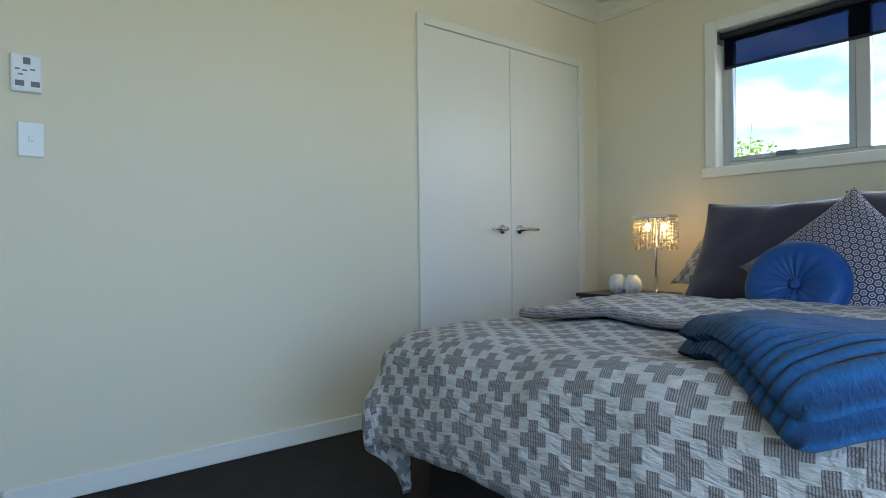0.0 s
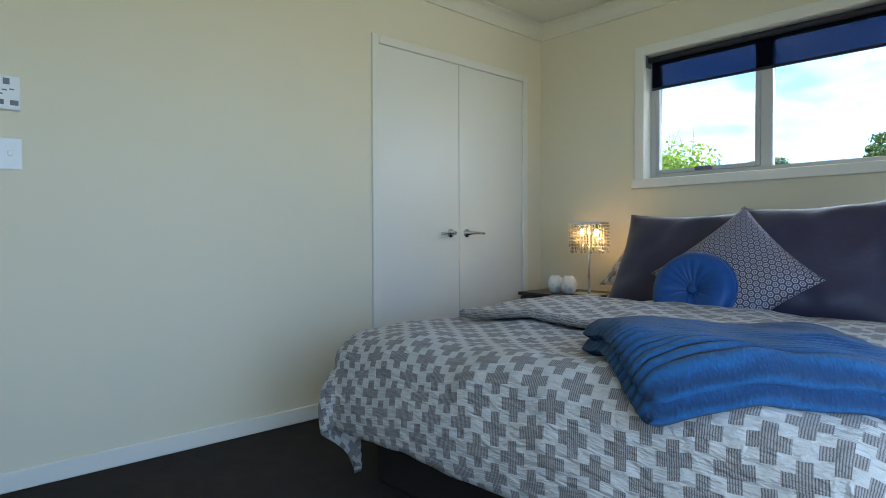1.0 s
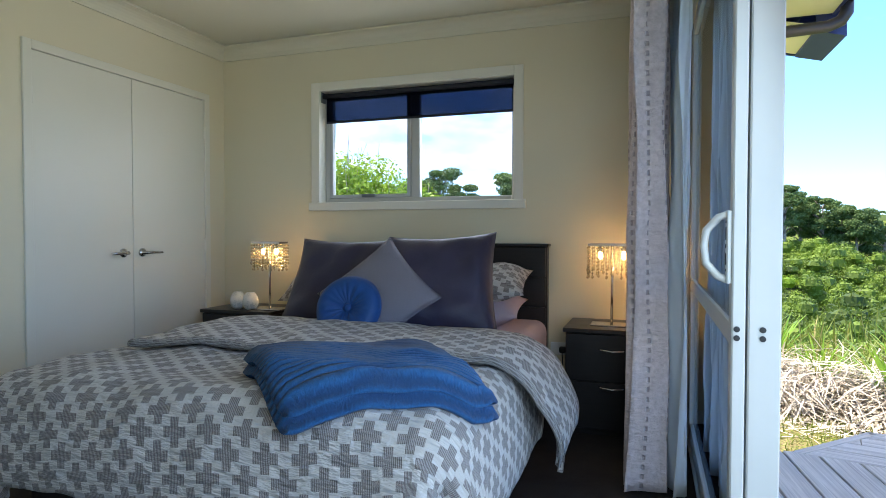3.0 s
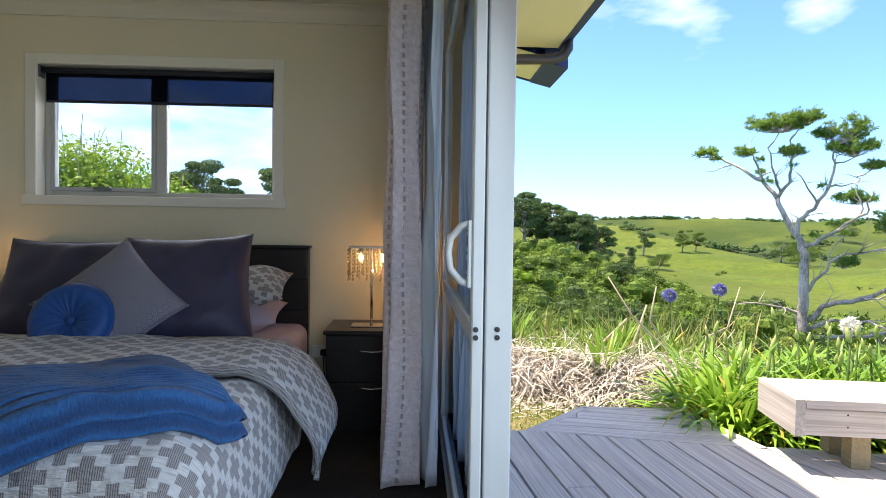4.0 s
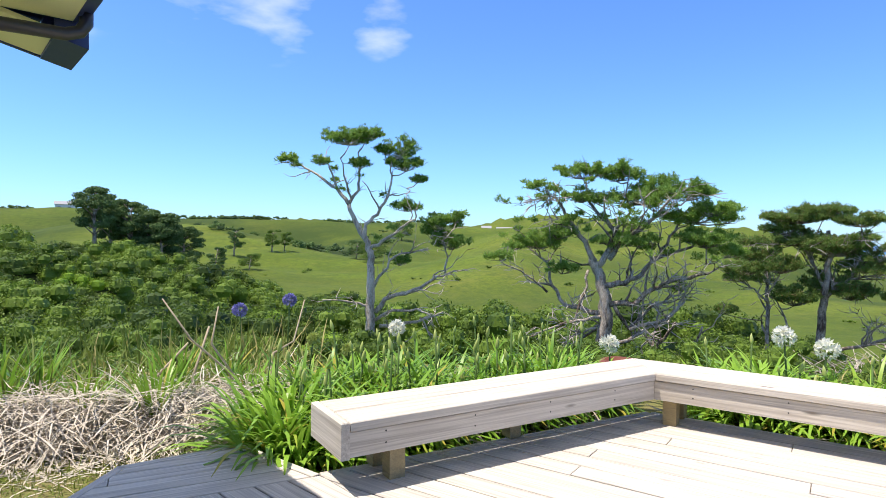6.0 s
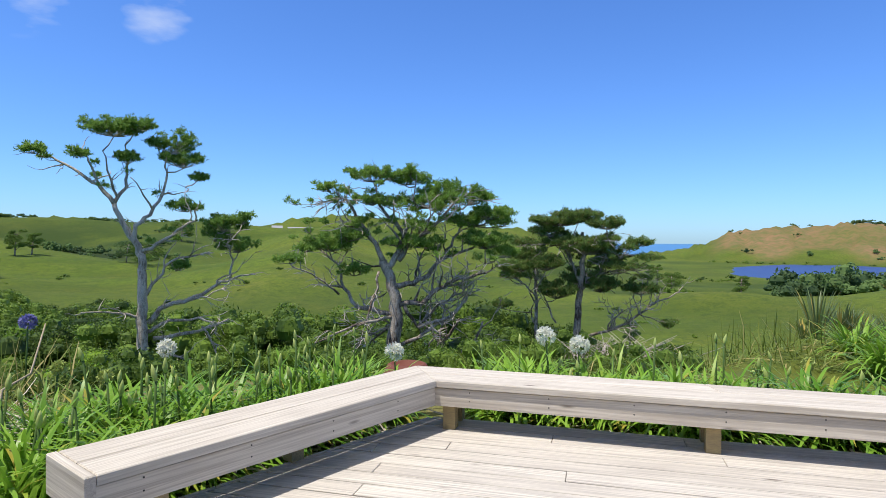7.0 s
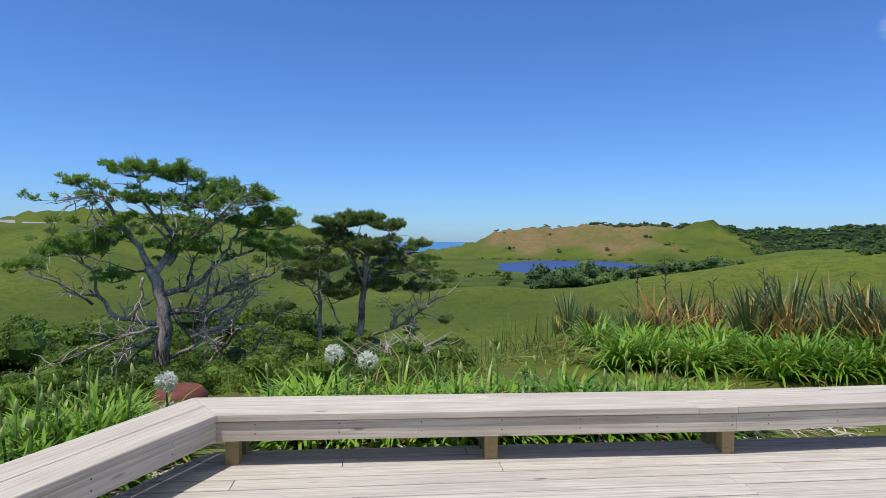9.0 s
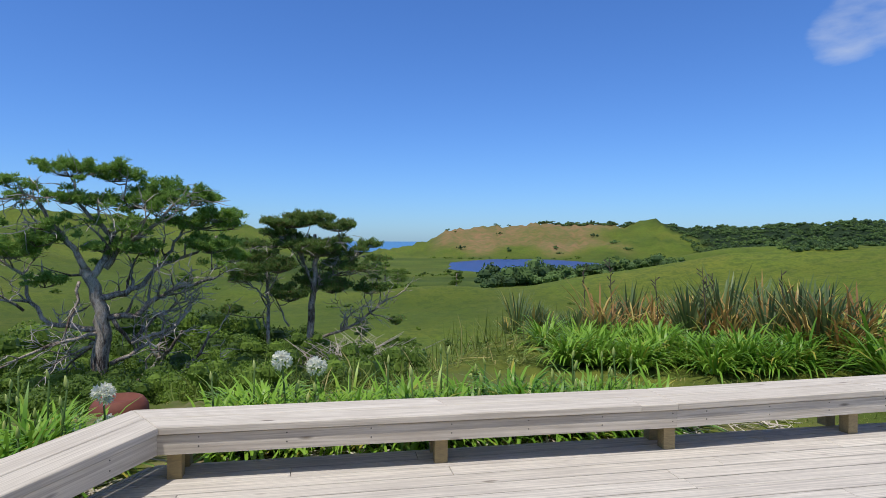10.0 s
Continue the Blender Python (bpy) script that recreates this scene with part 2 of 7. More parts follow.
def sheet(f, nu, nv, bm=None, uv=None):
    """A grid of f(u, v), u and v from 0 to 1; uv gives its cloth coordinates in metres."""
    add = bm or bmesh.new()
    vs = [[add.verts.new(f(i / nu, j / nv)) for j in range(nv + 1)] for i in range(nu + 1)]
    lay = add.loops.layers.uv.verify() if uv else None
    for i in range(nu):
        for j in range(nv):
            fc = add.faces.new((vs[i][j], vs[i + 1][j], vs[i + 1][j + 1], vs[i][j + 1]))
            if uv:
                for lp, (a, b) in zip(fc.loops, ((i, j), (i + 1, j), (i + 1, j + 1), (i, j + 1))):
                    lp[lay].uv = uv(a / nu, b / nv)
    return add


def smooth01(t):
    t = max(0.0, min(1.0, t))
    return t * t * (3 - 2 * t)

# ---- the room ----
RX, RY0, RH = 3.14, -4.60, 2.40      # east wall's inner face, south wall's inner face, ceiling height
WX0, WX1, WZ0, WZ1 = 0.80, 2.16, 1.27, 2.035   # window opening
CY0, CY1, CZ = -1.445, -0.205, 1.99   # closet opening
DY0, DY1, DZ = -3.95, -0.30, 2.12     # sliding door opening


def wall(name, *boxes):
    bm = bmesh.new()
    for b in boxes:
        block(*b, bm=bm)
    return solid(name, bm, WALL, "cream painted plasterboard wall", "wall", kind="structure")


floor = solid("floor", block(-0.10, 3.27, RY0 - 0.1, 0.12, -0.20, 0.0), CARPET, "dark brown short-pile carpet", "floor", kind="structure")
wall("wall_west", (-0.10, 0, RY0, CY0, 0, RH), (-0.10, 0, CY0, CY1, CZ, RH), (-0.10, 0, CY1, 0, 0, RH))
wall("closet_back_wall", (-0.70, -0.66, -1.6, 0, 0, RH), (-0.66, -0.10, -1.6, -1.56, 0, RH), (-0.66, -0.10, -0.06, -0.02, 0, RH))
wall("wall_north", (-0.10, WX0, 0, 0.12, 0, RH), (WX1, 3.27, 0, 0.12, 0, RH), (WX0, WX1, 0, 0.12, 0, WZ0), (WX0, WX1, 0, 0.12, WZ1, RH))
wall("wall_east", (RX, 3.27, DY1, 0, 0, RH), (RX, 3.27, DY0, DY1, DZ, RH), (RX, 3.27, RY0, DY0, 0, RH))
wall("wall_south", (-0.10, 3.27, RY0 - 0.10, RY0, 0, RH))
solid("ceiling", block(-0.70, 3.27, RY0 - 0.1, 0.12, RH, RH + 0.06), CEILING, "cream painted flat ceiling", "ceiling", kind="structure")


def cornice(name, a, b, inward):
    """A coved cornice along the joint of wall and ceiling."""
    a, b, n = Vector(a), Vector(b), Vector(inward)
    prof = [(0.0, -0.09), (0.012, -0.09), (0.012, -0.08)] + [(0.012 + 0.062 * (1 - math.cos(t)), -0.08 + 0.066 * math.sin(t)) for t in (0.3, 0.6, 0.9, 1.2, 1.5)] + [(0.09, -0.012), (0.09, 0.0), (0, 0)]
    bm = bmesh.new()
    ends = [[bm.verts.new(p + n * u + Vector((0, 0, RH + w))) for u, w in prof] for p in (a, b)]
    k = len(prof)
    for i in range(k):
        bm.faces.new((ends[0][i], ends[0][(i + 1) % k], ends[1][(i + 1) % k], ends[1][i]))
    bm.faces.new(ends[0])
    bm.faces.new(ends[1][::-1])
    solid(name, bm, CEILING, "cream coved plaster cornice", "cornice", kind="structure")


cornice("cornice_west", (0, RY0, -0.003), (0, 0, -0.003), (1, 0, 0))
cornice("cornice_north", (0.001, 0, -0.004), (RX, 0, -0.004), (0, -1, 0))
cornice("cornice_east", (RX, RY0, -0.003), (RX, 0, -0.003), (-1, 0, 0))
for nm, bx in (("baseboard_west", (0, 0.014, -3.20, -1.49, 0.0, 0.075)), ("baseboard_north", (0.015, RX, -0.014, 0, 0.0, 0.075)), ("baseboard_corner", (0, 0.014, -0.16, -0.014, 0.0, 0.075)), ("baseboard_south", (0, RX, RY0, RY0 + 0.014, 0, 0.075))):
    solid(nm, block(*bx, bevel=0.004), TRIM, "white painted timber skirting board", "skirting", kind="structure")

# closet with a pair of flush doors
fr = bmesh.new()
block(-0.098, 0.012, CY0 - 0.045, CY0 + 0.002, 0, CZ + 0.045, 0.003, bm=fr)
block(-0.098, 0.012, CY1 - 0.002, CY1 + 0.045, 0, CZ + 0.045, 0.003, bm=fr)
block(-0.098, 0.012, CY0 + 0.002, CY1 - 0.002, CZ - 0.002, CZ + 0.045, 0.003, bm=fr)
solid("closet_frame", fr, DOORPAINT, "white painted timber closet door frame", "door frame", kind="structure")
CM = -0.822


def lever(parent, y, side):
    """A round rose with a lever that points to side."""
    h = part("lever_handle", turned([(0.0, 0), (0.027, 0), (0.027, 0.006), (0.022, 0.010), (0.011, 0.012), (0.011, 0.045), (0.0, 0.048)], 20), CHROME, parent, "satin chrome lever handle", True)
    h.matrix_world = pose(0.002, y, 0.945, 0, 90, 0)
    lv = part("lever", tube([(0.045, y, 0.945), (0.050, y + side * 0.03, 0.946), (0.050, y + side * 0.07, 0.945), (0.048, y + side * 0.115, 0.943)], [0.010, 0.010, 0.009, 0.008], 10), CHROME, None, smooth=True)
    lv.parent = h
    lv.matrix_parent_inverse = h.matrix_world.inverted()


for y0, y1, hy, sd, nm in ((CY0 + 0.003, CM - 0.002, CM - 0.075, -1, "closet_door"), (CM + 0.002, CY1 - 0.003, CM + 0.065, 1, "closet_door")):
    d = tagged(new(nm), "white painted flush closet door, shut, with a chrome lever", "door", "closet doors")
    part("leaf", block(-0.035, 0.002, y0, y1, 0.012, CZ - 0.004, 0.002), DOORPAINT, d)
    lever(d, hy, sd)
    for hz in (0.98, 1.76, 0.25):
        hyy = y0 + 0.002 if sd < 0 else y1 - 0.002
        part("hinge", tube([(0.006, hyy, hz - 0.04), (0.006, hyy, hz + 0.04)], 0.005, 8), TRIM, d)

# entrance door at the edge of the west wall
ed = bmesh.new()
block(-0.06, 0.018, -3.275, -3.205, 0, 2.06, 0.004, bm=ed)
block(-0.06, 0.018, -4.16, -4.09, 0, 2.06, 0.004, bm=ed)
block(-0.06, 0.018, -4.09, -3.275, 1.99, 2.06, 0.004, bm=ed)
solid("door_frame_1", ed, TRIM, "white painted door architrave", "door frame", kind="structure")
solid("door_1", block(0.001, 0.010, -4.09, -3.275, 0.01, 1.99, 0.002), DOORPAINT, "white painted flush bedroom door, shut", "door", kind="structure")

# window in the north wall
tr = bmesh.new()
block(WX0 - 0.060, WX0 + 0.004, -0.018, 0.07, WZ0, WZ1 + 0.055, 0.003, bm=tr)
block(WX1 - 0.004, WX1 + 0.052, -0.018, 0.07, WZ0, WZ1 + 0.055, 0.003, bm=tr)
block(WX0 + 0.004, WX1 - 0.004, -0.018, 0.07, WZ1 - 0.004, WZ1 + 0.055, 0.003, bm=tr)
win = tagged(new("window_1"), "white aluminium two-light window with painted timber trim", "window", kind="structure")
part("trim", tr, TRIM, win)
part("window_sill", block(WX0 - 0.075, WX1 + 0.07, -0.030, 0.07, WZ0 - 0.052, WZ0 + 0.004, 0.004), TRIM, win)
MX = 1.475
al = bmesh.new()
for b in ((WX0, WX0 + 0.035, WZ0, WZ1), (WX1 - 0.035, WX1, WZ0, WZ1), (MX - 0.03, MX + 0.03, WZ0 + 0.035, WZ1 - 0.05)):
    block(b[0], b[1], 0.072, 0.115, b[2], b[3], 0.003, bm=al)
block(WX0 + 0.035, WX1 - 0.035, 0.072, 0.115, WZ0, WZ0 + 0.035, 0.003, bm=al)
block(WX0 + 0.035, WX1 - 0.035, 0.072, 0.115, WZ1 - 0.05, WZ1, 0.003, bm=al)
part("window_frame", al, ALU, win)
sa = bmesh.new()
for b in ((WX0 + 0.036, WX0 + 0.062, WZ0 + 0.036, WZ1 - 0.051), (MX - 0.058, MX - 0.031, WZ0 + 0.036, WZ1 - 0.051)):
    block(b[0], b[1], 0.066, 0.108, b[2], b[3], 0.003, bm=sa)
block(WX0 + 0.062, MX - 0.058, 0.066, 0.108, WZ0 + 0.036, WZ0 + 0.060, 0.003, bm=sa)
part("sash", sa, ALUGREY, win, "grey aluminium awning sash")
for x0, x1 in ((WX0 + 0.062, MX - 0.058), (MX + 0.031, WX1 - 0.036)):
    pn = part("pane", block(x0, x1, 0.092, 0.097, WZ0 + 0.036, WZ1 - 0.051), GLASS, win)
    pn.visible_shadow = False
part("window_catch", block(1.09, 1.19, 0.045, 0.066, WZ0 + 0.040, WZ0 + 0.062, 0.004), GREYPLASTIC, win, "dark window catch")

# roller blind, drawn down a little
g = Graph("sunscreen_fabric")
tb = g.node("BsdfTransparent", Color=(0.19, 0.215, 0.27))
df = g.node("BsdfDiffuse", Color=(0.018, 0.020, 0.035))
mx = g.node("MixShader", Fac=0.3)
g.t.links.new(tb.outputs[0], mx.inputs[1])
g.t.links.new(df.outputs[0], mx.inputs[2])
g.t.links.new(mx.outputs[0], g.out.inputs["Surface"])
SCREEN = g.m
DARKFAB = plain("dark_blind_fabric", (0.014, 0.014, 0.022), (0.02, 0.02, 0.03), 0.7)
bl = tagged(new("roller_blind"), "dark blue sunscreen roller blind, drawn a quarter down", "blind")
part("roller_tube", tube([(WX0 + 0.01, 0.035, WZ1 - 0.030), (WX1 - 0.01, 0.035, WZ1 - 0.030)], 0.017, 16), DARKFAB, bl, smooth=True)
part("fabric", block(WX0 + 0.018, WX1 - 0.018, 0.0585, 0.0595, 1.835, WZ1 - 0.03), SCREEN, bl, "see-through dark blue mesh")
part("bottom_rail", block(WX0 + 0.018, WX1 - 0.018, 0.054, 0.063, 1.822, 1.838, 0.003), DARKFAB, bl)
for x in (WX0 + 0.002, WX1 - 0.010):
    part("bracket", block(x, x + 0.008, 0.005, 0.062, WZ1 - 0.075, WZ1 - 0.004, 0.002), GREYPLASTIC, bl)
part("chain", tube([(WX1 - 0.014, 0.02, WZ1 - 0.06), (WX1 - 0.012, 0.018, 1.6), (WX1 - 0.014, 0.02, 1.33)], 0.0022, 6), TRIM, bl, "white beaded chain")

# switch and heating control on the west wall
sw = tagged(new("light_switch"), "white plastic light switch on the cream wall", "light switch")
part("plate", block(0.0, 0.009, -3.142, -3.068, 1.172, 1.288, 0.004, 2), PLASTIC, sw)
part("rocker", block(0.009, 0.014, -3.113, -3.097, 1.222, 1.242, 0.002), PLASTIC, sw)
th = tagged(new("heating_control"), "white heating control panel with small grey buttons on the wall", "control panel")
part("case", block(0.0, 0.026, -3.160, -3.072, 1.385, 1.510, 0.006, 2), PLASTIC, th)
part("display", block(0.026, 0.0275, -3.125, -3.105, 1.475, 1.497), GREYPLASTIC, th)
for y in (-3.148, -3.105):
    part("button", block(0.026, 0.029, y, y + 0.025, 1.402, 1.420, 0.001), GREYPLASTIC, th)
for y, z in ((-3.148, 1.455), (-3.128, 1.452), (-3.106, 1.456), (-3.140, 1.438)):
    part("marking", block(0.026, 0.0268, y, y + 0.014, z, z + 0.005), GREYPLASTIC, th)

# sliding door of three leaves, two of them pushed north
df_ = bmesh.new()
block(RX - 0.012, 3.27, DY1, DY1 + 0.04, 0, DZ + 0.04, 0.003, bm=df_)
block(RX - 0.012, 3.27, DY0 - 0.04, DY0, 0, DZ + 0.04, 0.003, bm=df_)
block(RX - 0.012, 3.27, DY0, DY1, DZ, DZ + 0.04, 0.003, bm=df_)
solid("sliding_door_frame", df_, ALU, "white aluminium sliding door frame", "door frame", kind="structure")
tk = bmesh.new()
block(RX - 0.005, 3.29, DY0, DY1, -0.02, 0.008, 0.002, bm=tk)
for x in (3.150, 3.172, 3.215, 3.245):
    block(x, x + 0.005, DY0, DY1, 0.008, 0.020, bm=tk)
solid("sliding_door_track", tk, ALUGREY, "grey aluminium sliding door track", "door track", kind="structure")


def leaf(x0, x1, y0, y1, label, handle=False):
    d = tagged(new("sliding_door"), label, "door", "sliding door leaves")
    w, zb, zt = 0.055, 0.022, DZ - 0.004
    for ya, yb in ((y0, y0 + w), (y1 - w, y1)):
        part("stile", block(x0, x1, ya, yb, zb, zt, 0.004), ALU, d)
    xm = (x0 + x1) / 2
    for za, zc in ((zb, zb + 0.075), (0.775, 0.835), (zt - 0.06, zt)):
        part("rail", block(x0 + 0.003, x1 - 0.003, y0 + w, y1 - w, za, zc, 0.003), ALU, d)
    for za, zc in ((zb + 0.075, 0.775), (0.835, zt - 0.06)):
        p = part("pane", block(xm - 0.003, xm + 0.003, y0 + w, y1 - w, za, zc), GLASS, d)
        p.visible_shadow = False
    for z in (0.802, 0.824):
        for dx in (0.0,):
            q = part("buffer", turned([(0.0, 0.0), (0.0075, 0), (0.0075, 0.004), (0.0, 0.005)], 12), RUBBER, d, "black rubber buffer")
            q.matrix_world = pose(xm - 0.004, y0 + 0.0005, z, 90, 0, 0)
    if handle:
        h = part("handle_plate", block(x0 - 0.012, x0, y0 + 0.006, y0 + 0.042, 0.935, 1.120, 0.003), ALU, d, "white handle plate with lock")
        part("grip", tube([(x0 - 0.008, y0 + 0.024, 0.945), (x0 - 0.028, y0 + 0.034, 0.952), (x0 - 0.056, y0 + 0.046, 0.985), (x0 - 0.062, y0 + 0.048, 1.03), (x0 - 0.056, y0 + 0.046, 1.07), (x0 - 0.028, y0 + 0.034, 1.103), (x0 - 0.008, y0 + 0.024, 1.110)], 0.010, 10), ALU, h, smooth=True)
        for z0, z1 in ((0.966, 0.972), (0.982, 1.012), (1.025, 1.035), (1.046, 1.078), (1.088, 1.094)):
            part("lock_slot", block(x0 - 0.0135, x0 - 0.012, y0 + 0.017, y0 + 0.026, z0, z1), RUBBER, h)
    return d


leaf(3.142, 3.174, -1.985, DY1, "white aluminium glazed sliding door leaf with handle, slid open", True)
leaf(3.180, 3.254, -1.980, DY1, "white aluminium glazed sliding door leaf, slid open behind another")

# roof edge, soffit, gutter and pipe over the deck
EX, EYN, EZ = 3.925, 0.84, 2.30
rf = bmesh.new()
v = [rf.verts.new(p) for p in ((EX + 0.035, EYN, EZ + 0.10), (EX + 0.035, -9, EZ + 0.10), (-4.0, -9, 3.9), (-4.0, EYN, 3.9), (EX + 0.035, EYN, EZ + 0.13), (EX + 0.035, -9, EZ + 0.13), (-4.0, -9, 3.93), (-4.0, EYN, 3.93))]
for f in ((0, 1, 2, 3), (7, 6, 5, 4), (0, 4, 5, 1), (2, 6, 7, 3), (0, 3, 7, 4), (1, 5, 6, 2)):
    rf.faces.new([v[i] for i in f])
solid("roof", rf, FASCIA, "dark blue steel roof", "roof", kind="structure")
solid("soffit", block(3.275, EX - 0.02, -9, 0.30, EZ + 0.002, EZ + 0.020), SOFFIT, "pale yellow painted soffit under the eaves", "soffit", kind="structure")

# ---- the land ----
EYE = (3.45, -3.28)     # middle of the polar grid


def bisect(values, v):
    """How many of the rising values are at most v."""
    lo, hi = 0, len(values)
    while lo < hi:
        m = (lo + hi) // 2
        if values[m] <= v:
            lo = m + 1
        else:
            hi = m
    return lo


def ss(t):
    t = np.clip(t, 0, 1)
    return t * t * (3 - 2 * t)


def crest(slope, width, *knots):
    """A spur of high ground: knots (bearing, distance, angle above the eye) along its crest, and how it falls away."""
    out = []
    for a, r, el in knots:
        out.append((EYE[0] + r * math.sin(radians(a)), EYE[1] + r * math.cos(radians(a)), 1.3 + r * math.tan(radians(el))))
    return slope, width, out


SPURS = [
    crest(0.30, 7, (-1, 66, -0.9), (3, 68, -1.2), (7, 69, -2.2), (11, 70, -3.9), (16, 72, -5.3), (20, 74, -6.4)),      # bush-clad knoll
    crest(0.21, 10, (12, 250, 1.1), (18, 215, 0.75), (22, 195, -0.15), (29, 165, -1.6), (33, 150, -2.4), (37, 142, -3.2), (41, 138, -4.0)),   # pale pasture spur
    crest(0.22, 8, (20, 150, -2.1), (25, 118, -3.7), (29, 95, -5.4)),
    crest(0.24, 8, (24, 165, -1.9), (31, 128, -4.0), (34, 108, -5.5)),
    crest(0.24, 20, (-4, 340, 1.9), (8, 330, 1.95), (17, 330, 1.60), (27, 340, 1.45), (37, 330, 1.4), (45, 310, 1.0), (52, 300, 0.95), (60, 300, 0.2), (68, 330, -1.6)),  # skyline hill
    crest(0.30, 7, (48, 270, 0.6), (47, 190, -0.6), (45, 135, -2.2), (44.5, 100, -4.2), (44, 80, -6.4)),
    crest(0.30, 7, (59, 260, -0.4), (56, 180, -1.8), (54, 125, -3.8), (53, 85, -6.4)),
    crest(0.28, 8, (36, 280, 0.6), (37, 210, -0.8), (38.5, 165, -2.6)),
    crest(0.20, 30, (26, 960, 1.2), (28.8, 950, 1.75), (32, 980, 0.9), (40, 1000, 0.9), (46, 1050, 1.5), (50, 1080, 2.25), (54, 1080, 2.1), (60, 1100, 1.7), (67, 1150, 1.05), (72, 1200, 0.0)),  # far hills
    crest(0.22, 26, (85.0, 900, -0.6), (86.4, 880, 0.98), (89, 880, 1.10), (92.6, 900, 1.36), (95, 910, 1.48), (102, 920, 1.28), (104.1, 930, 1.55), (106, 930, 1.0), (113, 900, 1.05), (120, 880, 1.35), (127, 860, 1.4)),  # headland
    crest(0.36, 6, (104.1, 928, 1.84), (104.4, 934, 1.80)),
    crest(0.22, 14, (86, 700, -1.5), (91, 730, -0.7), (95, 760, -0.3)),
    crest(0.22, 16, (100, 690, -1.2), (103.5, 780, 0.3)),
    crest(0.22, 14, (106, 560, -1.6), (112, 600, -0.6), (119, 640, -0.2)),
    crest(0.19, 9, (92.5, 120, -6.2), (96, 112, -5.0), (100, 110, -4.2), (106, 112, -3.45), (109, 114, -2.5), (113, 116, -1.5), (120, 120, -0.7), (130, 110, -0.4)),  # slope that shuts the valley
    crest(0.30, 7, (80, 118, -6.4), (83.5, 112, -5.1), (86.8, 108, -4.40), (89.3, 110, -4.65)),   # knoll before the plain
    crest(0.26, 9, (64, 150, -3.6), (69, 118, -5.6)),
]
BUSH_EDGE = ((-20, 80), (20, 78), (25, 72), (31, 84), (40, 70), (45, 58), (50, 50), (60, 42), (76, 30), (80, 22))


def out_relief(x, y):
    """Hollows and swells of the pasture, from -1 to 1."""
    return np.sin(x / 19 + 1.3 * np.sin(y / 31)) * np.sin(y / 23 + 0.8)


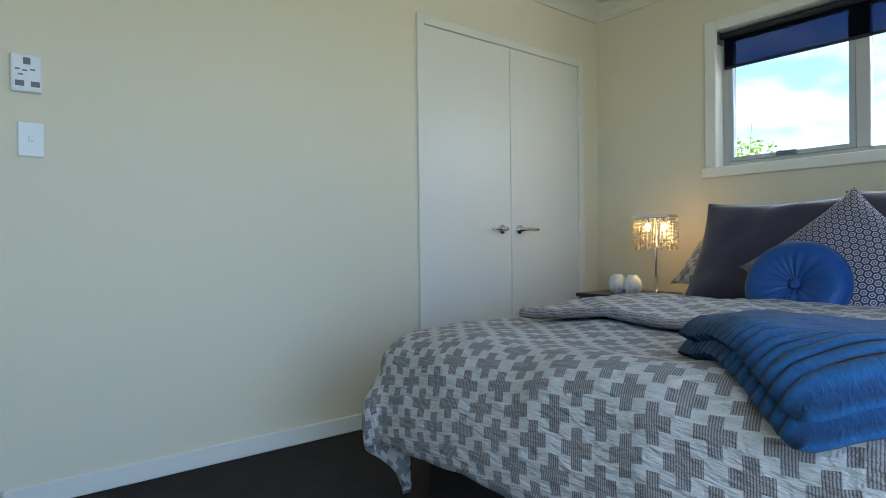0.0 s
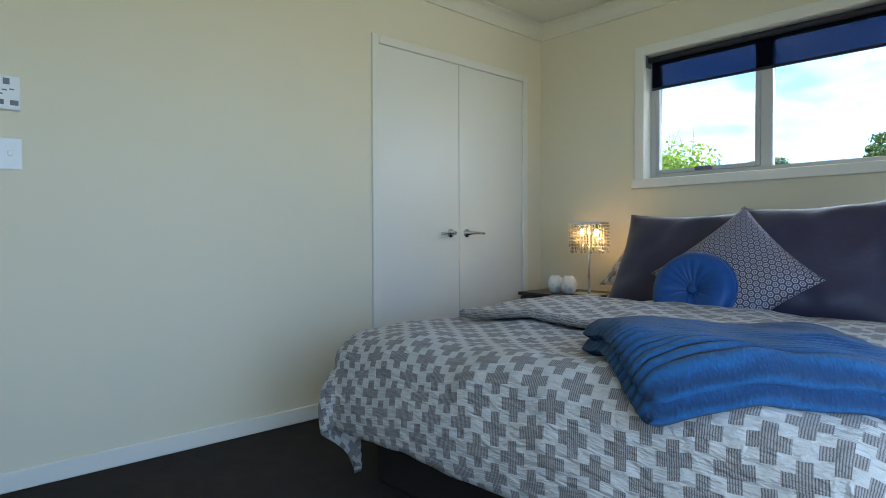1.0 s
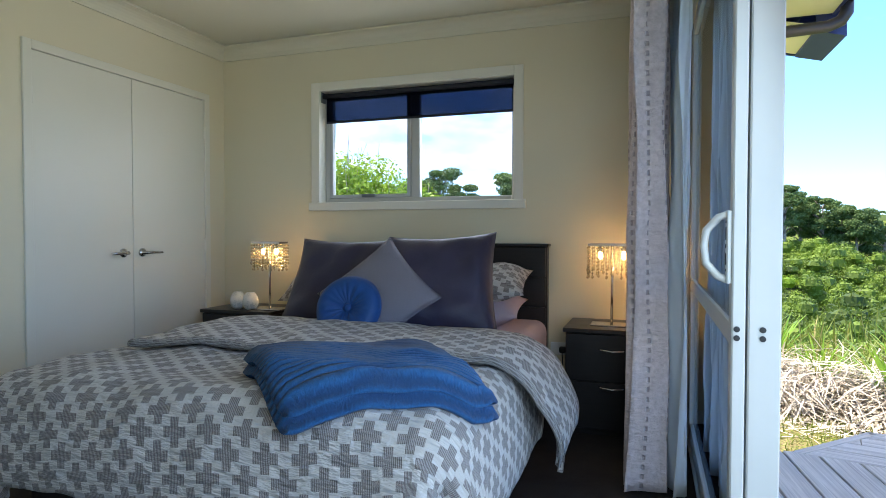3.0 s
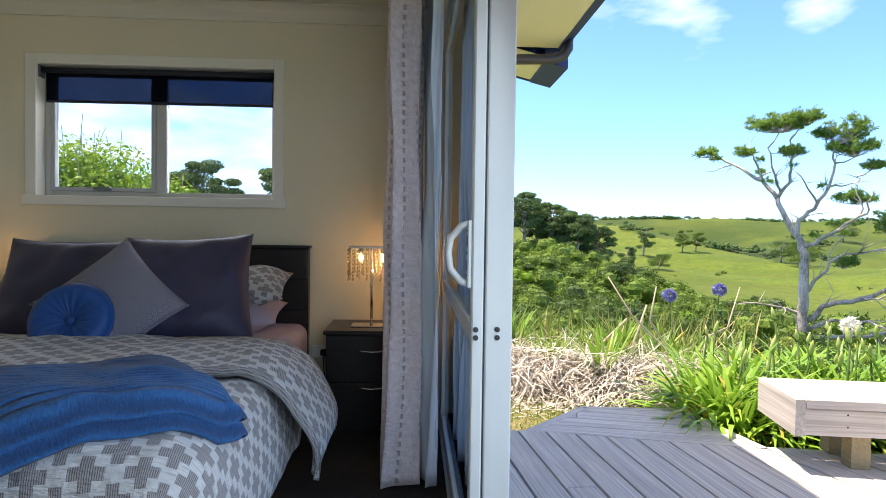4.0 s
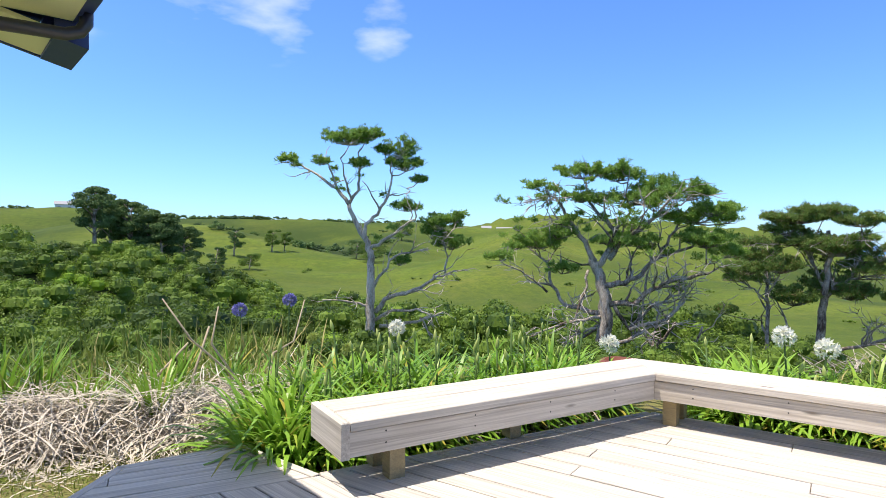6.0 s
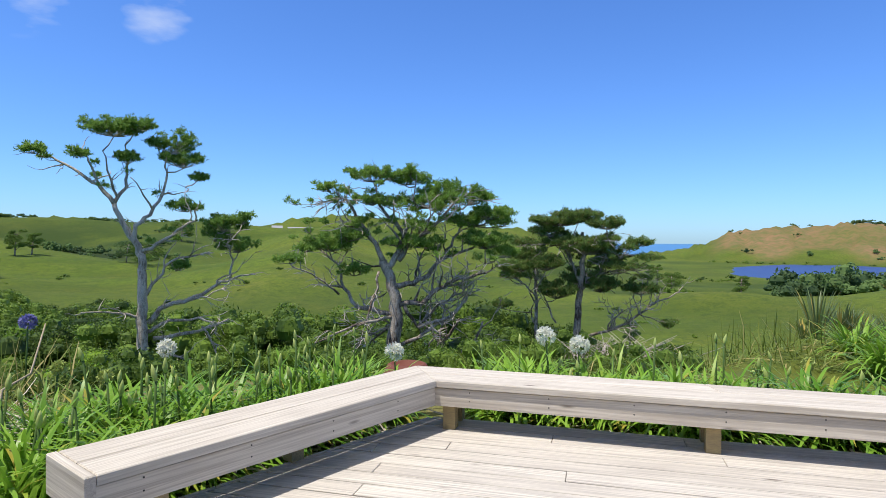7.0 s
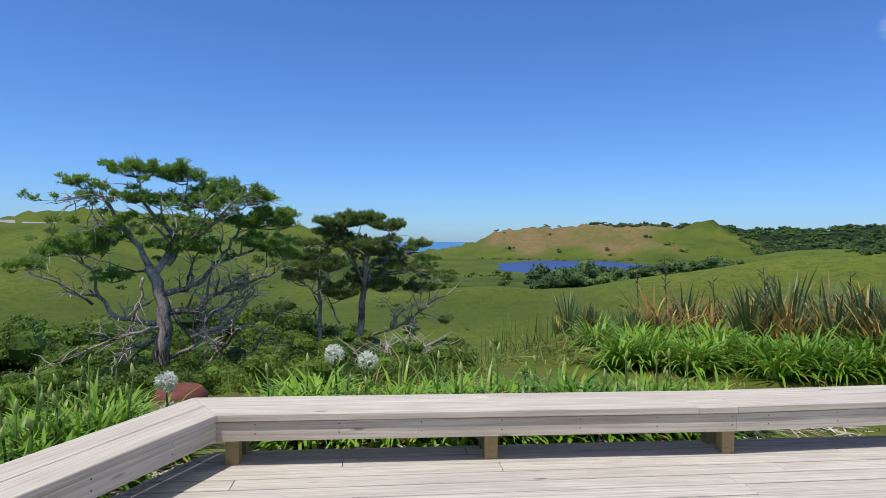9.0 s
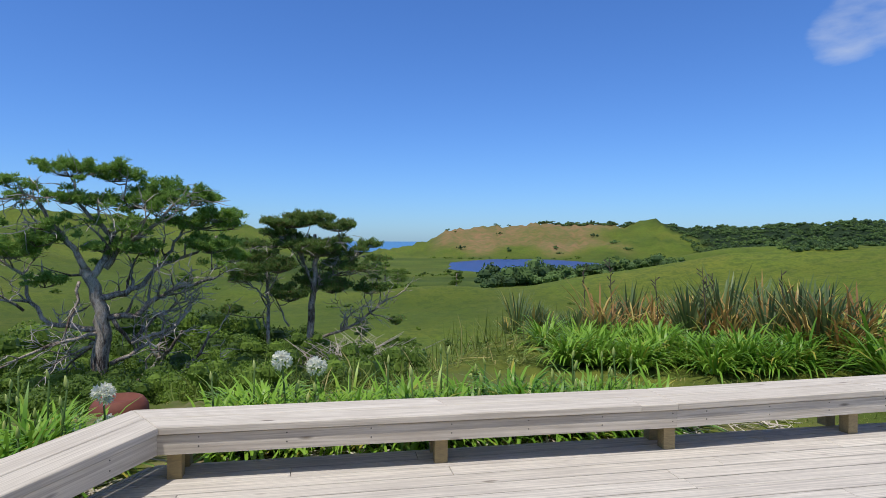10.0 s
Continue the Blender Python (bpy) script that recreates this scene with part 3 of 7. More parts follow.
def land(x, y):
    """Height of the ground, how brown and wooded it is, and its painted shade."""
    x, y = np.asarray(x, float), np.asarray(y, float)
    dx, dy = x - EYE[0], y - EYE[1]
    r = np.hypot(dx, dy)
    a = np.degrees(np.arctan2(dx, dy))          # 0 north, 90 east
    a = np.where(a < -120, a + 360, a)
    # garden terrace, bank, gully; then the valley that falls to the plain
    z = -0.22 - 3.8 * ss((r - 5.6 - 4.4 * ss((a - 80) / 14)) / 14) - 5.2 * ss((r - 22) / 46)
    east = ss((a - 56) / 16)
    z -= 2.5 * ss((r - 75) / 80) + 8.0 * ss((r - 110) / 220) * east
    z -= 0.35 * ss((r - 330) / 120) * east
    level = ss((-12 - a) / 12) + ss((a - 150) / 20)
    z = z * (1 - level) - 0.22 * level
    # spurs and hills, blended where they meet
    k = 1.1
    top = np.exp(k * (z + 14))
    for slope, width, pts in SPURS:
        best = np.full(r.shape, -60.0)
        for (x0, y0, z0), (x1, y1, z1) in zip(pts, pts[1:]):
            ux, uy = x1 - x0, y1 - y0
            t = np.clip(((x - x0) * ux + (y - y0) * uy) / (ux * ux + uy * uy), 0, 1)
            d = np.hypot(x - x0 - t * ux, y - y0 - t * uy)
            best = np.maximum(best, z0 + (z1 - z0) * t - slope * (np.sqrt(d * d + width * width) - width))
        top = top + np.exp(k * (best + 14))
    hills = np.log(top) / k - 14
    # gullies and the far face coloured darker: growth, plus painted relief shadow
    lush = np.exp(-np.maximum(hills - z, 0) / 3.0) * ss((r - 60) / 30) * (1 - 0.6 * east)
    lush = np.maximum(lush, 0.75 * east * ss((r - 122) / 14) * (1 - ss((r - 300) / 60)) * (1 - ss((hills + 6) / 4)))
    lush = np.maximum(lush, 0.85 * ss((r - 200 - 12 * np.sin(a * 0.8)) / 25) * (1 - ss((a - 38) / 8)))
    z = z + (hills - z) * ss((r - 26) / 22)
    # hollows darker than swells, relief shadow put into the colour; then the lake bed
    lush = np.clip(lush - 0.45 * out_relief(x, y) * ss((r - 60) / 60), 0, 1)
    z -= 4.0 * np.exp(-(((x - 513) / 122) ** 2 + ((y + 33) / 52) ** 2) ** 2)
    # the sea beyond the valley's mouth
    sea = ss((a - 71) / 3) * (1 - ss((a - 84) / 2))
    z -= 14 * sea * ss((r - 660) / 200)
    # rolling relief, slips and sheep tracks
    out = ss((r - 60) / 80)
    flat = east * ss((r - 230) / 80) * (1 - ss((r - 640) / 60))
    z += out * (1 - 0.85 * flat) * (1.1 * out_relief(x, y) + 0.7 * np.sin(x / 9 + y / 13) * np.sin(y / 8.5) + 0.16 * np.sin(x / 3.3) * np.sin(y / 4.1 + x / 6))
    z += ss((r - 660) / 120) * 2.6 * (np.sin(a * 2.3 + r / 43) * np.sin(a * 1.1 + r / 61) + 0.6 * np.sin(a * 5.1 + r / 24))
    brown = ss((a - 83.5) / 2.5) * (1 - ss((a - 99.5 + 1.5 * np.sin(r / 40)) / 3)) * ss((r - 690 - 30 * np.sin(a * 0.9)) / 60)
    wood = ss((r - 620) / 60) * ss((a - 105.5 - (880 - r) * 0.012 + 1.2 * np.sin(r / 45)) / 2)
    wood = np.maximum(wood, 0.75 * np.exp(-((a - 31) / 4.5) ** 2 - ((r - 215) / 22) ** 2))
    # dark ground under the bush: undergrowth, and shade between shrubs put into its colour
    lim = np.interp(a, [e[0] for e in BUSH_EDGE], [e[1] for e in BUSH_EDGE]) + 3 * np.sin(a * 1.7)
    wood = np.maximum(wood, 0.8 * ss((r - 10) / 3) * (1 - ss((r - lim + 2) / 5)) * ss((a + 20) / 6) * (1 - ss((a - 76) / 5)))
    return z, brown, wood, lush


rr = np.concatenate([np.linspace(0.5, 24, 48), 24 * (4900 / 24) ** (np.arange(1, 151) / 150)])
aa = np.radians(np.concatenate([np.arange(-40, 122, 0.45), np.arange(122, 320, 4.5)]))
R_, A_ = np.meshgrid(rr, aa, indexing="ij")
X_, Y_ = EYE[0] + R_ * np.sin(A_), EYE[1] + R_ * np.cos(A_)
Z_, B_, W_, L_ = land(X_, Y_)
rng = np.random.default_rng(3)
Z_ += np.where(R_ > 7, rng.normal(0, 0.02, Z_.shape), 0)
nr, na = R_.shape
RINGS, BEARINGS = list(rr), list(np.degrees(aa))


def land_z(x, y):
    """Height of the ground sheet at a place."""
    dx, dy = x - EYE[0], y - EYE[1]
    r, a = math.hypot(dx, dy), math.degrees(math.atan2(dx, dy))
    if a < -40:
        a += 360
    i = min(max(bisect(RINGS, r) - 1, 0), nr - 2)
    j = min(max(bisect(BEARINGS, a) - 1, 0), na - 1)
    j1 = (j + 1) % na
    f = min(max((r - RINGS[i]) / (RINGS[i + 1] - RINGS[i]), 0), 1)
    end = BEARINGS[j1] if j1 else 320.0
    h = min(max((a - BEARINGS[j]) / (end - BEARINGS[j]), 0), 1)
    return float((Z_[i, j] * (1 - h) + Z_[i, j1] * h) * (1 - f) + (Z_[i + 1, j] * (1 - h) + Z_[i + 1, j1] * h) * f)


verts = np.column_stack([X_.ravel(), Y_.ravel(), Z_.ravel()])
idx = np.arange(nr * na).reshape(nr, na)
nxt = np.roll(idx, -1, axis=1)
faces = np.stack([idx[:-1], nxt[:-1], nxt[1:], idx[1:]], -1).reshape(-1, 4)


def mesh_of(name, verts, faces, material, smooth=False):
    """A mesh from arrays of corners and of four-cornered faces."""
    me = bpy.data.meshes.new(name)
    k = len(faces)
    me.vertices.add(len(verts))
    me.vertices.foreach_set("co", np.ascontiguousarray(verts, dtype=np.float32).ravel())
    me.loops.add(k * 4)
    me.loops.foreach_set("vertex_index", np.ascontiguousarray(faces, dtype=np.int32).ravel())
    me.polygons.add(k)
    me.polygons.foreach_set("loop_start", np.arange(0, k * 4, 4, dtype=np.int32))
    if smooth:
        me.polygons.foreach_set("use_smooth", np.ones(k, dtype=bool))
    me.update(calc_edges=True)
    me.materials.append(material)
    return me


g = Graph("pasture")
p = g.place()
n1, n2, n3 = g.noise(p, 0.012, 5), g.noise(p, 0.11, 5, 0.6), g.noise(p, 2.2, 5, 0.65)
fine = g.noise(p, 28.0, 3)
at_b = g.node("Attribute")
at_b.attribute_name = "brown"
at_w = g.node("Attribute")
at_w.attribute_name = "wood"
col = g.mix(g.ramp(n1, (0.35, 0.0), (0.68, 1.0)), (0.064, 0.106, 0.014), (0.170, 0.192, 0.028))
col = g.mix(g.ramp(g.noise(g.place((1, 1, 2.5)), 0.035, 6, 0.6, 0.8), (0.42, 0.0), (0.62, 0.8)), col, (0.135, 0.190, 0.024))
col = g.mix(g.ramp(n2, (0.50, 0.0), (0.74, 0.4)), col, (0.19, 0.17, 0.045))
col = g.mix(g.ramp(n3, (0.42, 0.0), (0.68, 0.7)), col, (0.068, 0.108, 0.018))
col = g.mix(g.ramp(g.noise(p, 0.55, 5, 0.7), (0.46, 0.0), (0.60, 0.7)), col, (0.066, 0.100, 0.020))
col = g.mix(g.ramp(g.noise(g.place((1, 1, 9)), 0.22, 4, 0.6, 1.5), (0.56, 0.0), (0.66, 0.30)), col, (0.19, 0.20, 0.05))
# gullies and hollows tinted dark, their relief shadow part of the grass colour
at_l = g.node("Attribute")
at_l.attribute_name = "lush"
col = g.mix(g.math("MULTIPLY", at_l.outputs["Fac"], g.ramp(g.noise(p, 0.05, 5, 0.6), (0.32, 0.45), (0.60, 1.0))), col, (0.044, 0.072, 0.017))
tan = g.mix(g.ramp(n2, (0.38, 0.0), (0.62, 1.0)), (0.27, 0.165, 0.085), (0.150, 0.150, 0.055))
nb = g.noise(p, 0.006, 5, 0.6)
col = g.mix(g.math("MULTIPLY", at_b.outputs["Fac"], g.ramp(nb, (0.34, 0.6), (0.50, 1.0))), col, tan)
# dark of the wooded ground and of the painted shade under the bush
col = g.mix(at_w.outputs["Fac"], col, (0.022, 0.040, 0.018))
# dry litter and straw close to the house
geo = g.t.nodes.new("ShaderNodeNewGeometry")
near = g.node("Mapping", Vector=geo.outputs["Position"], Location=(-4.5, 2.0, 0)).outputs[0]
ln = g.node("VectorMath", Vector=near)
ln.operation = "LENGTH"
nearf = g.ramp(g.math("DIVIDE", ln.outputs["Value"], 14.0), (0.36, 1.0), (0.50, 0.0))
col = g.mix(g.math("MULTIPLY", nearf, g.ramp(n3, (0.40, 0.0), (0.62, 0.8))), col, (0.27, 0.215, 0.115))
g.bump(g.math("ADD", n3, g.math("MULTIPLY", fine, 0.5)), 0.5, 0.06)
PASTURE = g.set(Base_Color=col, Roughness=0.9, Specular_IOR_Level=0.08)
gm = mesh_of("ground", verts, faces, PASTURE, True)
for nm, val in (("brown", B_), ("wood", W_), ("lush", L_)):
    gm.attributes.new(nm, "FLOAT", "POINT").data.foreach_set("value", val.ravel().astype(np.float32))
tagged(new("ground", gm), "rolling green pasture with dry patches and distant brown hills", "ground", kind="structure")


def water(name, material, ring, z, label):
    bm = bmesh.new()
    bm.faces.new([bm.verts.new((x, y, z)) for x, y in ring])
    solid(name, bm, material, label, "water", kind="structure")


g = Graph("lake_water")
wv = g.noise(g.place((1, 1, 1)), 0.25, 3)
g.bump(wv, 0.15, 0.3)
LAKE = g.set(Base_Color=g.mix(g.noise(g.place(), 0.02, 3), (0.018, 0.042, 0.17), (0.028, 0.058, 0.21)), Roughness=0.35)
water("lake", LAKE, [(513 + 150 * math.cos(t / 24 * math.pi), -33 + 70 * math.sin(t / 24 * math.pi)) for t in range(48)], -20.35, "deep blue lake in the valley")
g = Graph("sea_water")
SEA = g.set(Base_Color=g.mix(g.noise(g.place(), 0.01, 3), (0.06, 0.20, 0.42), (0.08, 0.24, 0.46)), Roughness=0.5)
water("sea", SEA, [(EYE[0] + r * math.sin(radians(t)), EYE[1] + r * math.cos(radians(t))) for r, ts in ((1050, range(66, 90)), (4850, range(89, 65, -1))) for t in ts], -21.6, "pale blue sea at the horizon")

# ---- deck and bench ----
DZK = -0.06      # deck surface


def clip(poly, n, c):
    """The part of a polygon on the side n.p <= c."""
    out = []
    for p, q in zip(poly, poly[1:] + poly[:1]):
        dp, dq = n[0] * p[0] + n[1] * p[1] - c, n[0] * q[0] + n[1] * q[1] - c
        if dp <= 0:
            out.append(p)
        if dp * dq < 0:
            t = dp / (dp - dq)
            out.append((p[0] + (q[0] - p[0]) * t, p[1] + (q[1] - p[1]) * t))
    return out


def prism(name, poly, z0, z1, d, material, parent, label="", bevel=0.003):
    """A plank of the outline poly; its own x axis runs along d."""
    ang = math.atan2(d[1], d[0])
    m = Matrix.Translation((poly[0][0], poly[0][1], z1)) @ Matrix.Rotation(ang, 4, "Z")
    inv = m.inverted()
    bm = bmesh.new()
    lo = [bm.verts.new(inv @ Vector((x, y, z0))) for x, y in poly]
    hi = [bm.verts.new(inv @ Vector((x, y, z1))) for x, y in poly]
    k = len(poly)
    bm.faces.new(lo[::-1])
    top = bm.faces.new(hi)
    for i in range(k):
        bm.faces.new((lo[i], lo[(i + 1) % k], hi[(i + 1) % k], hi[i]))
    if bevel:
        bmesh.ops.bevel(bm, geom=list(top.edges), offset=bevel, segments=1, affect="EDGES")
    ob = new(name, finish(name, bm, material))
    ob.parent = parent
    ob.matrix_basis = m
    return tagged(ob, label=label)


deck = tagged(new("deck"), "weathered pine deck of wide boards beside the house", "deck", kind="structure")


def planks(poly, d, pitch, gap, seed, origin):
    """Fill a convex outline with boards along d, butted at random lengths."""
    rnd = random.Random(seed)
    L = math.hypot(*d)
    d = (d[0] / L, d[1] / L)
    n = (-d[1], d[0])
    c0 = n[0] * origin[0] + n[1] * origin[1]
    cs = [n[0] * x + n[1] * y for x, y in poly]
    k0, k1 = math.floor((min(cs) - c0) / pitch), math.ceil((max(cs) - c0) / pitch)
    for k in range(k0, k1):
        a, b = c0 + k * pitch + gap / 2, c0 + (k + 1) * pitch - gap / 2
        strip = clip(clip(poly, n, b), (-n[0], -n[1]), -a)
        if len(strip) < 3:
            continue
        ts = [d[0] * x + d[1] * y for x, y in strip]
        t, end = min(ts), max(ts)
        t += rnd.uniform(-2.5, 0)
        while t < end:
            t1 = t + rnd.choice((2.4, 3.0, 3.6))
            pc = clip(clip(strip, d, t1 - 0.002), (-d[0], -d[1]), -(t + 0.002))
            if len(pc) >= 3 and max(d[0] * x + d[1] * y for x, y in pc) - min(d[0] * x + d[1] * y for x, y in pc) > 0.03:
                dz = rnd.uniform(-0.0015, 0.0015)
                prism("board", pc, DZK - 0.032, DZK + dz, d, DECKWOOD, deck)
            t = t1


SPLIT = (5.05, -7.6)
planks([(3.292, -7.6), (SPLIT[0], SPLIT[1]), (4.92, -0.46), (3.65, -0.14), (3.292, -0.13)], (0.10, -1.0), 0.160, 0.011, 1, (4.92, -0.46))
planks([(SPLIT[0] + 0.004, SPLIT[1]), (9.12, -7.6), (7.36, -0.95), (4.924, -0.46)], (0.275, -1.0), 0.160, 0.011, 2, (7.36, -0.95))
planks([(3.70, -0.148), (4.87, -0.443), (4.74, 0.225), (4.14, 0.29)], (1.27, -0.32), 0.155, 0.006, 3, (3.70, -0.148))
for pa, pb, w in (((3.65, -0.135), (4.12, 0.345), 0.05), ((4.12, 0.345), (4.785, 0.275), 0.05), ((4.785, 0.275), (4.925, -0.44), 0.05)):
    L = math.hypot(pb[0] - pa[0], pb[1] - pa[1])
    d = ((pb[0] - pa[0]) / L, (pb[1] - pa[1]) / L)
    n = (d[1], -d[0])
    prism("edge_board", [pa, (pa[0] + n[0] * w, pa[1] + n[1] * w), (pb[0] + n[0] * w, pb[1] + n[1] * w), pb], DZK - 0.10, DZK + 0.002, d, DECKWOOD, deck)
# solid dark slab under the boards, its colour painting the shade in the gaps
GAPSHADE = plain("gap_shade", (0.05, 0.045, 0.04), (0.08, 0.07, 0.06), 0.9)
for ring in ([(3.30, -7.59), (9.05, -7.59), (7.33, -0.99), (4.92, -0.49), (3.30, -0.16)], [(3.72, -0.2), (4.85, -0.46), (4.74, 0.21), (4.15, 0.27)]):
    prism("joists", ring, -0.23, DZK - 0.034, (1, 0), GAPSHADE, deck, bevel=0)
for pa, pb in (((4.93, -0.455), (7.37, -0.945)), ((7.37, -0.945), (9.13, -7.6))):
    L = math.hypot(pb[0] - pa[0], pb[1] - pa[1])
    d = ((pb[0] - pa[0]) / L, (pb[1] - pa[1]) / L)
    n = (-d[1], d[0])
    prism("edge_board", [pa, pb, (pb[0] + n[0] * 0.04, pb[1] + n[1] * 0.04), (pa[0] + n[0] * 0.04, pa[1] + n[1] * 0.04)], DZK - 0.17, DZK - 0.003, d, DECKWOOD, deck)

bench = thing("deck_bench", pose(0, 0, 0), "long low weathered pine bench along the deck's edge", "bench")
BT, BW = 0.30, 0.45
FRONT = [Vector((4.86, -0.77)), Vector((7.10, -1.14)), Vector((7.985, -4.60)), Vector((8.93, -7.55))]
DIRS = [(b - a).normalized() for a, b in zip(FRONT, FRONT[1:])]
OUT = [Vector((-d.y, d.x)) for d in DIRS]


def mitre(i, off):
    """The point at the i-th corner, off metres behind the front edge."""
    if i == 0:
        return FRONT[0] + OUT[0] * off
    if i == len(FRONT) - 1:
        return FRONT[i] + OUT[-1] * off
    n = (OUT[i - 1] + OUT[i]).normalized()
    return FRONT[i] + n * (off / n.dot(OUT[i]))


for i, d in enumerate(DIRS):
    for o0, o1 in ((0.0, 0.220), (0.229, BW)):
        a0, a1, b0, b1 = mitre(i, o0), mitre(i, o1), mitre(i + 1, o0), mitre(i + 1, o1)
        e = 0.05 if i == 0 else 0.0015
        a0, a1, b0, b1 = a0 + d * e, a1 + d * e, b0 - d * 0.0015, b1 - d * 0.0015
        cuts = [0.0, 1.0] if i == 0 else [0.0, 0.92 if o0 == 0 else 0.55, 1.0] if i == 1 else [0.0, 0.6, 1.0]
        for c0, c1 in zip(cuts, cuts[1:]):
            q = [a0.lerp(b0, c0), a0.lerp(b0, c1), a1.lerp(b1, c1), a1.lerp(b1, c0)]
            if c1 < 1:
                q[1], q[2] = q[1] - d * 0.003, q[2] - d * 0.003
            prism("seat_board", [tuple(p) for p in q], BT - 0.045, BT, d, BENCHWOOD, bench, bevel=0.005)
    for o0, o1, nm in ((0.019, 0.062, "front_board"), (BW - 0.07, BW - 0.028, "back_board")):
        a0, a1, b0, b1 = mitre(i, o0), mitre(i, o1), mitre(i + 1, o0), mitre(i + 1, o1)
        e = 0.05 if i == 0 else 0.001
        q = [a0 + d * e, b0 - d * 0.001, b1 - d * 0.001, a1 + d * e]
        prism(nm, [tuple(p) for p in q], 0.118, BT - 0.053, d, BENCHWOOD, bench, bevel=0.005)
    if i == 0:
        q = [mitre(0, 0), mitre(0, BW), mitre(0, BW) + d * 0.046, mitre(0, 0) + d * 0.046]
        prism("end_board", [tuple(p) for p in q], 0.116, BT + 0.002, OUT[0], BENCHWOOD, bench, "grey weathered end board", bevel=0.006)
for i, ts in ((0, (0.30, 1.25)), (1, (0.03, 1.78)), (1, (3.50,)), (2, (1.6,))):
    for t in ts:
        for off in (0.075, BW - 0.165):
            p = FRONT[i] + DIRS[i] * t + OUT[i] * off
            if i == 0 and t > 1 and off < 0.1:
                continue
            d, n = DIRS[i], OUT[i]
            q = [p, p + d * 0.09, p + d * 0.09 + n * 0.09, p + n * 0.09]
            ob = prism("post", [tuple(v) for v in q], DZK - 0.001, BT - 0.0455, (0, 1), POSTWOOD, bench, "yellowish treated pine post", bevel=0)
# nail heads in pairs on the front boards
NAIL = plain("dark_nail", (0.03, 0.028, 0.026), (0.05, 0.045, 0.04), 0.6)
nb = turned([(0, 0), (0.005, 0), (0.004, 0.002), (0, 0.002)], 8)
nail_mesh = finish("nail", nb, NAIL)
for i, d in enumerate(DIRS):
    L = (FRONT[i + 1] - FRONT[i]).length
    t = 0.25
    while t < L:
        for z in (0.165, 0.225):
            q = mitre(i, 0.019) + d * t - OUT[i] * 0.0
            nl = new("nail", nail_mesh)
            nl.parent = bench
            nl.matrix_basis = Matrix.Translation((q.x, q.y, z)) @ Vector((-OUT[i].x, -OUT[i].y, 0)).to_track_quat("Z", "Y").to_matrix().to_4x4()
        t += 0.55

# eaves: fascia, gutter, bargeboard and down pipe
ev = tagged(new("eaves"), "dark blue steel gutter and fascia along the roof's edge", "gutter", kind="structure")
part("fascia", block(EX - 0.02, EX, -9, EYN, EZ + 0.0, EZ + 0.15), FASCIA, ev)
gt = bmesh.new()
for x0, x1, z0, z1 in ((EX, EX + 0.050, EZ + 0.02, EZ + 0.035), (EX + 0.038, EX + 0.050, EZ + 0.035, EZ + 0.125)):
    block(x0, x1, -9, EYN + 0.01, z0, z1, 0.003, bm=gt)
part("gutter", gt, FASCIA, ev)
# raked verge at the gable: its lining falls with the roof towards the gutter
def raked(name, x0, x1, y0, y1, lift, thick, material, label=""):
    low = lambda x: 2.365 - 0.25 * (x - 3.275) + lift
    bm = bmesh.new()
    v = [bm.verts.new((x, y, low(x) + dz)) for dz in (0, thick) for x, y in ((x0, y0), (x1, y0), (x1, y1), (x0, y1))]
    for f in ((3, 2, 1, 0), (4, 5, 6, 7), (0, 1, 5, 4), (1, 2, 6, 5), (2, 3, 7, 6), (3, 0, 4, 7)):
        bm.faces.new([v[k] for k in f])
    part(name, bm, material, ev, label)


raked("verge_lining", 2.9, EX - 0.10, 0.305, EYN - 0.022, 0.0, 0.02, SOFFIT, "pale yellow raked lining")
raked("barge", 2.9, EX - 0.10, EYN - 0.02, EYN + 0.005, -0.008, 0.20, FASCIA)
raked("gutter_end", EX - 0.098, EX + 0.055, 0.32, EYN + 0.004, -0.012, 0.20, FASCIA)
pp = bmesh.new()
tube([(EX + 0.022, 0.20, EZ + 0.03), (EX + 0.022, 0.20, EZ - 0.03), (EX - 0.005, 0.20, EZ - 0.075), (EX - 0.07, 0.199, EZ - 0.100), (3.55, 0.15, EZ - 0.125), (3.32, 0.12, EZ - 0.14), (3.31, 0.12, -0.2)], 0.033, 14, pp)
solid("down_pipe", pp, PIPE, "dark plastic down pipe bent under the eaves", "pipe", smooth=True)
# outer faces of the house
cl = bmesh.new()
for k in range(16):
    z = -0.2 + k * 0.15
    block(3.272, 3.29, -9, DY0 - 0.045, z, z + 0.148, 0.002, bm=cl)
    block(3.272, 3.29, DY1 + 0.045, 0.14, z, z + 0.148, 0.002, bm=cl)
solid("cladding", cl, CLADDING, "cream painted weatherboards", "wall", kind="structure")

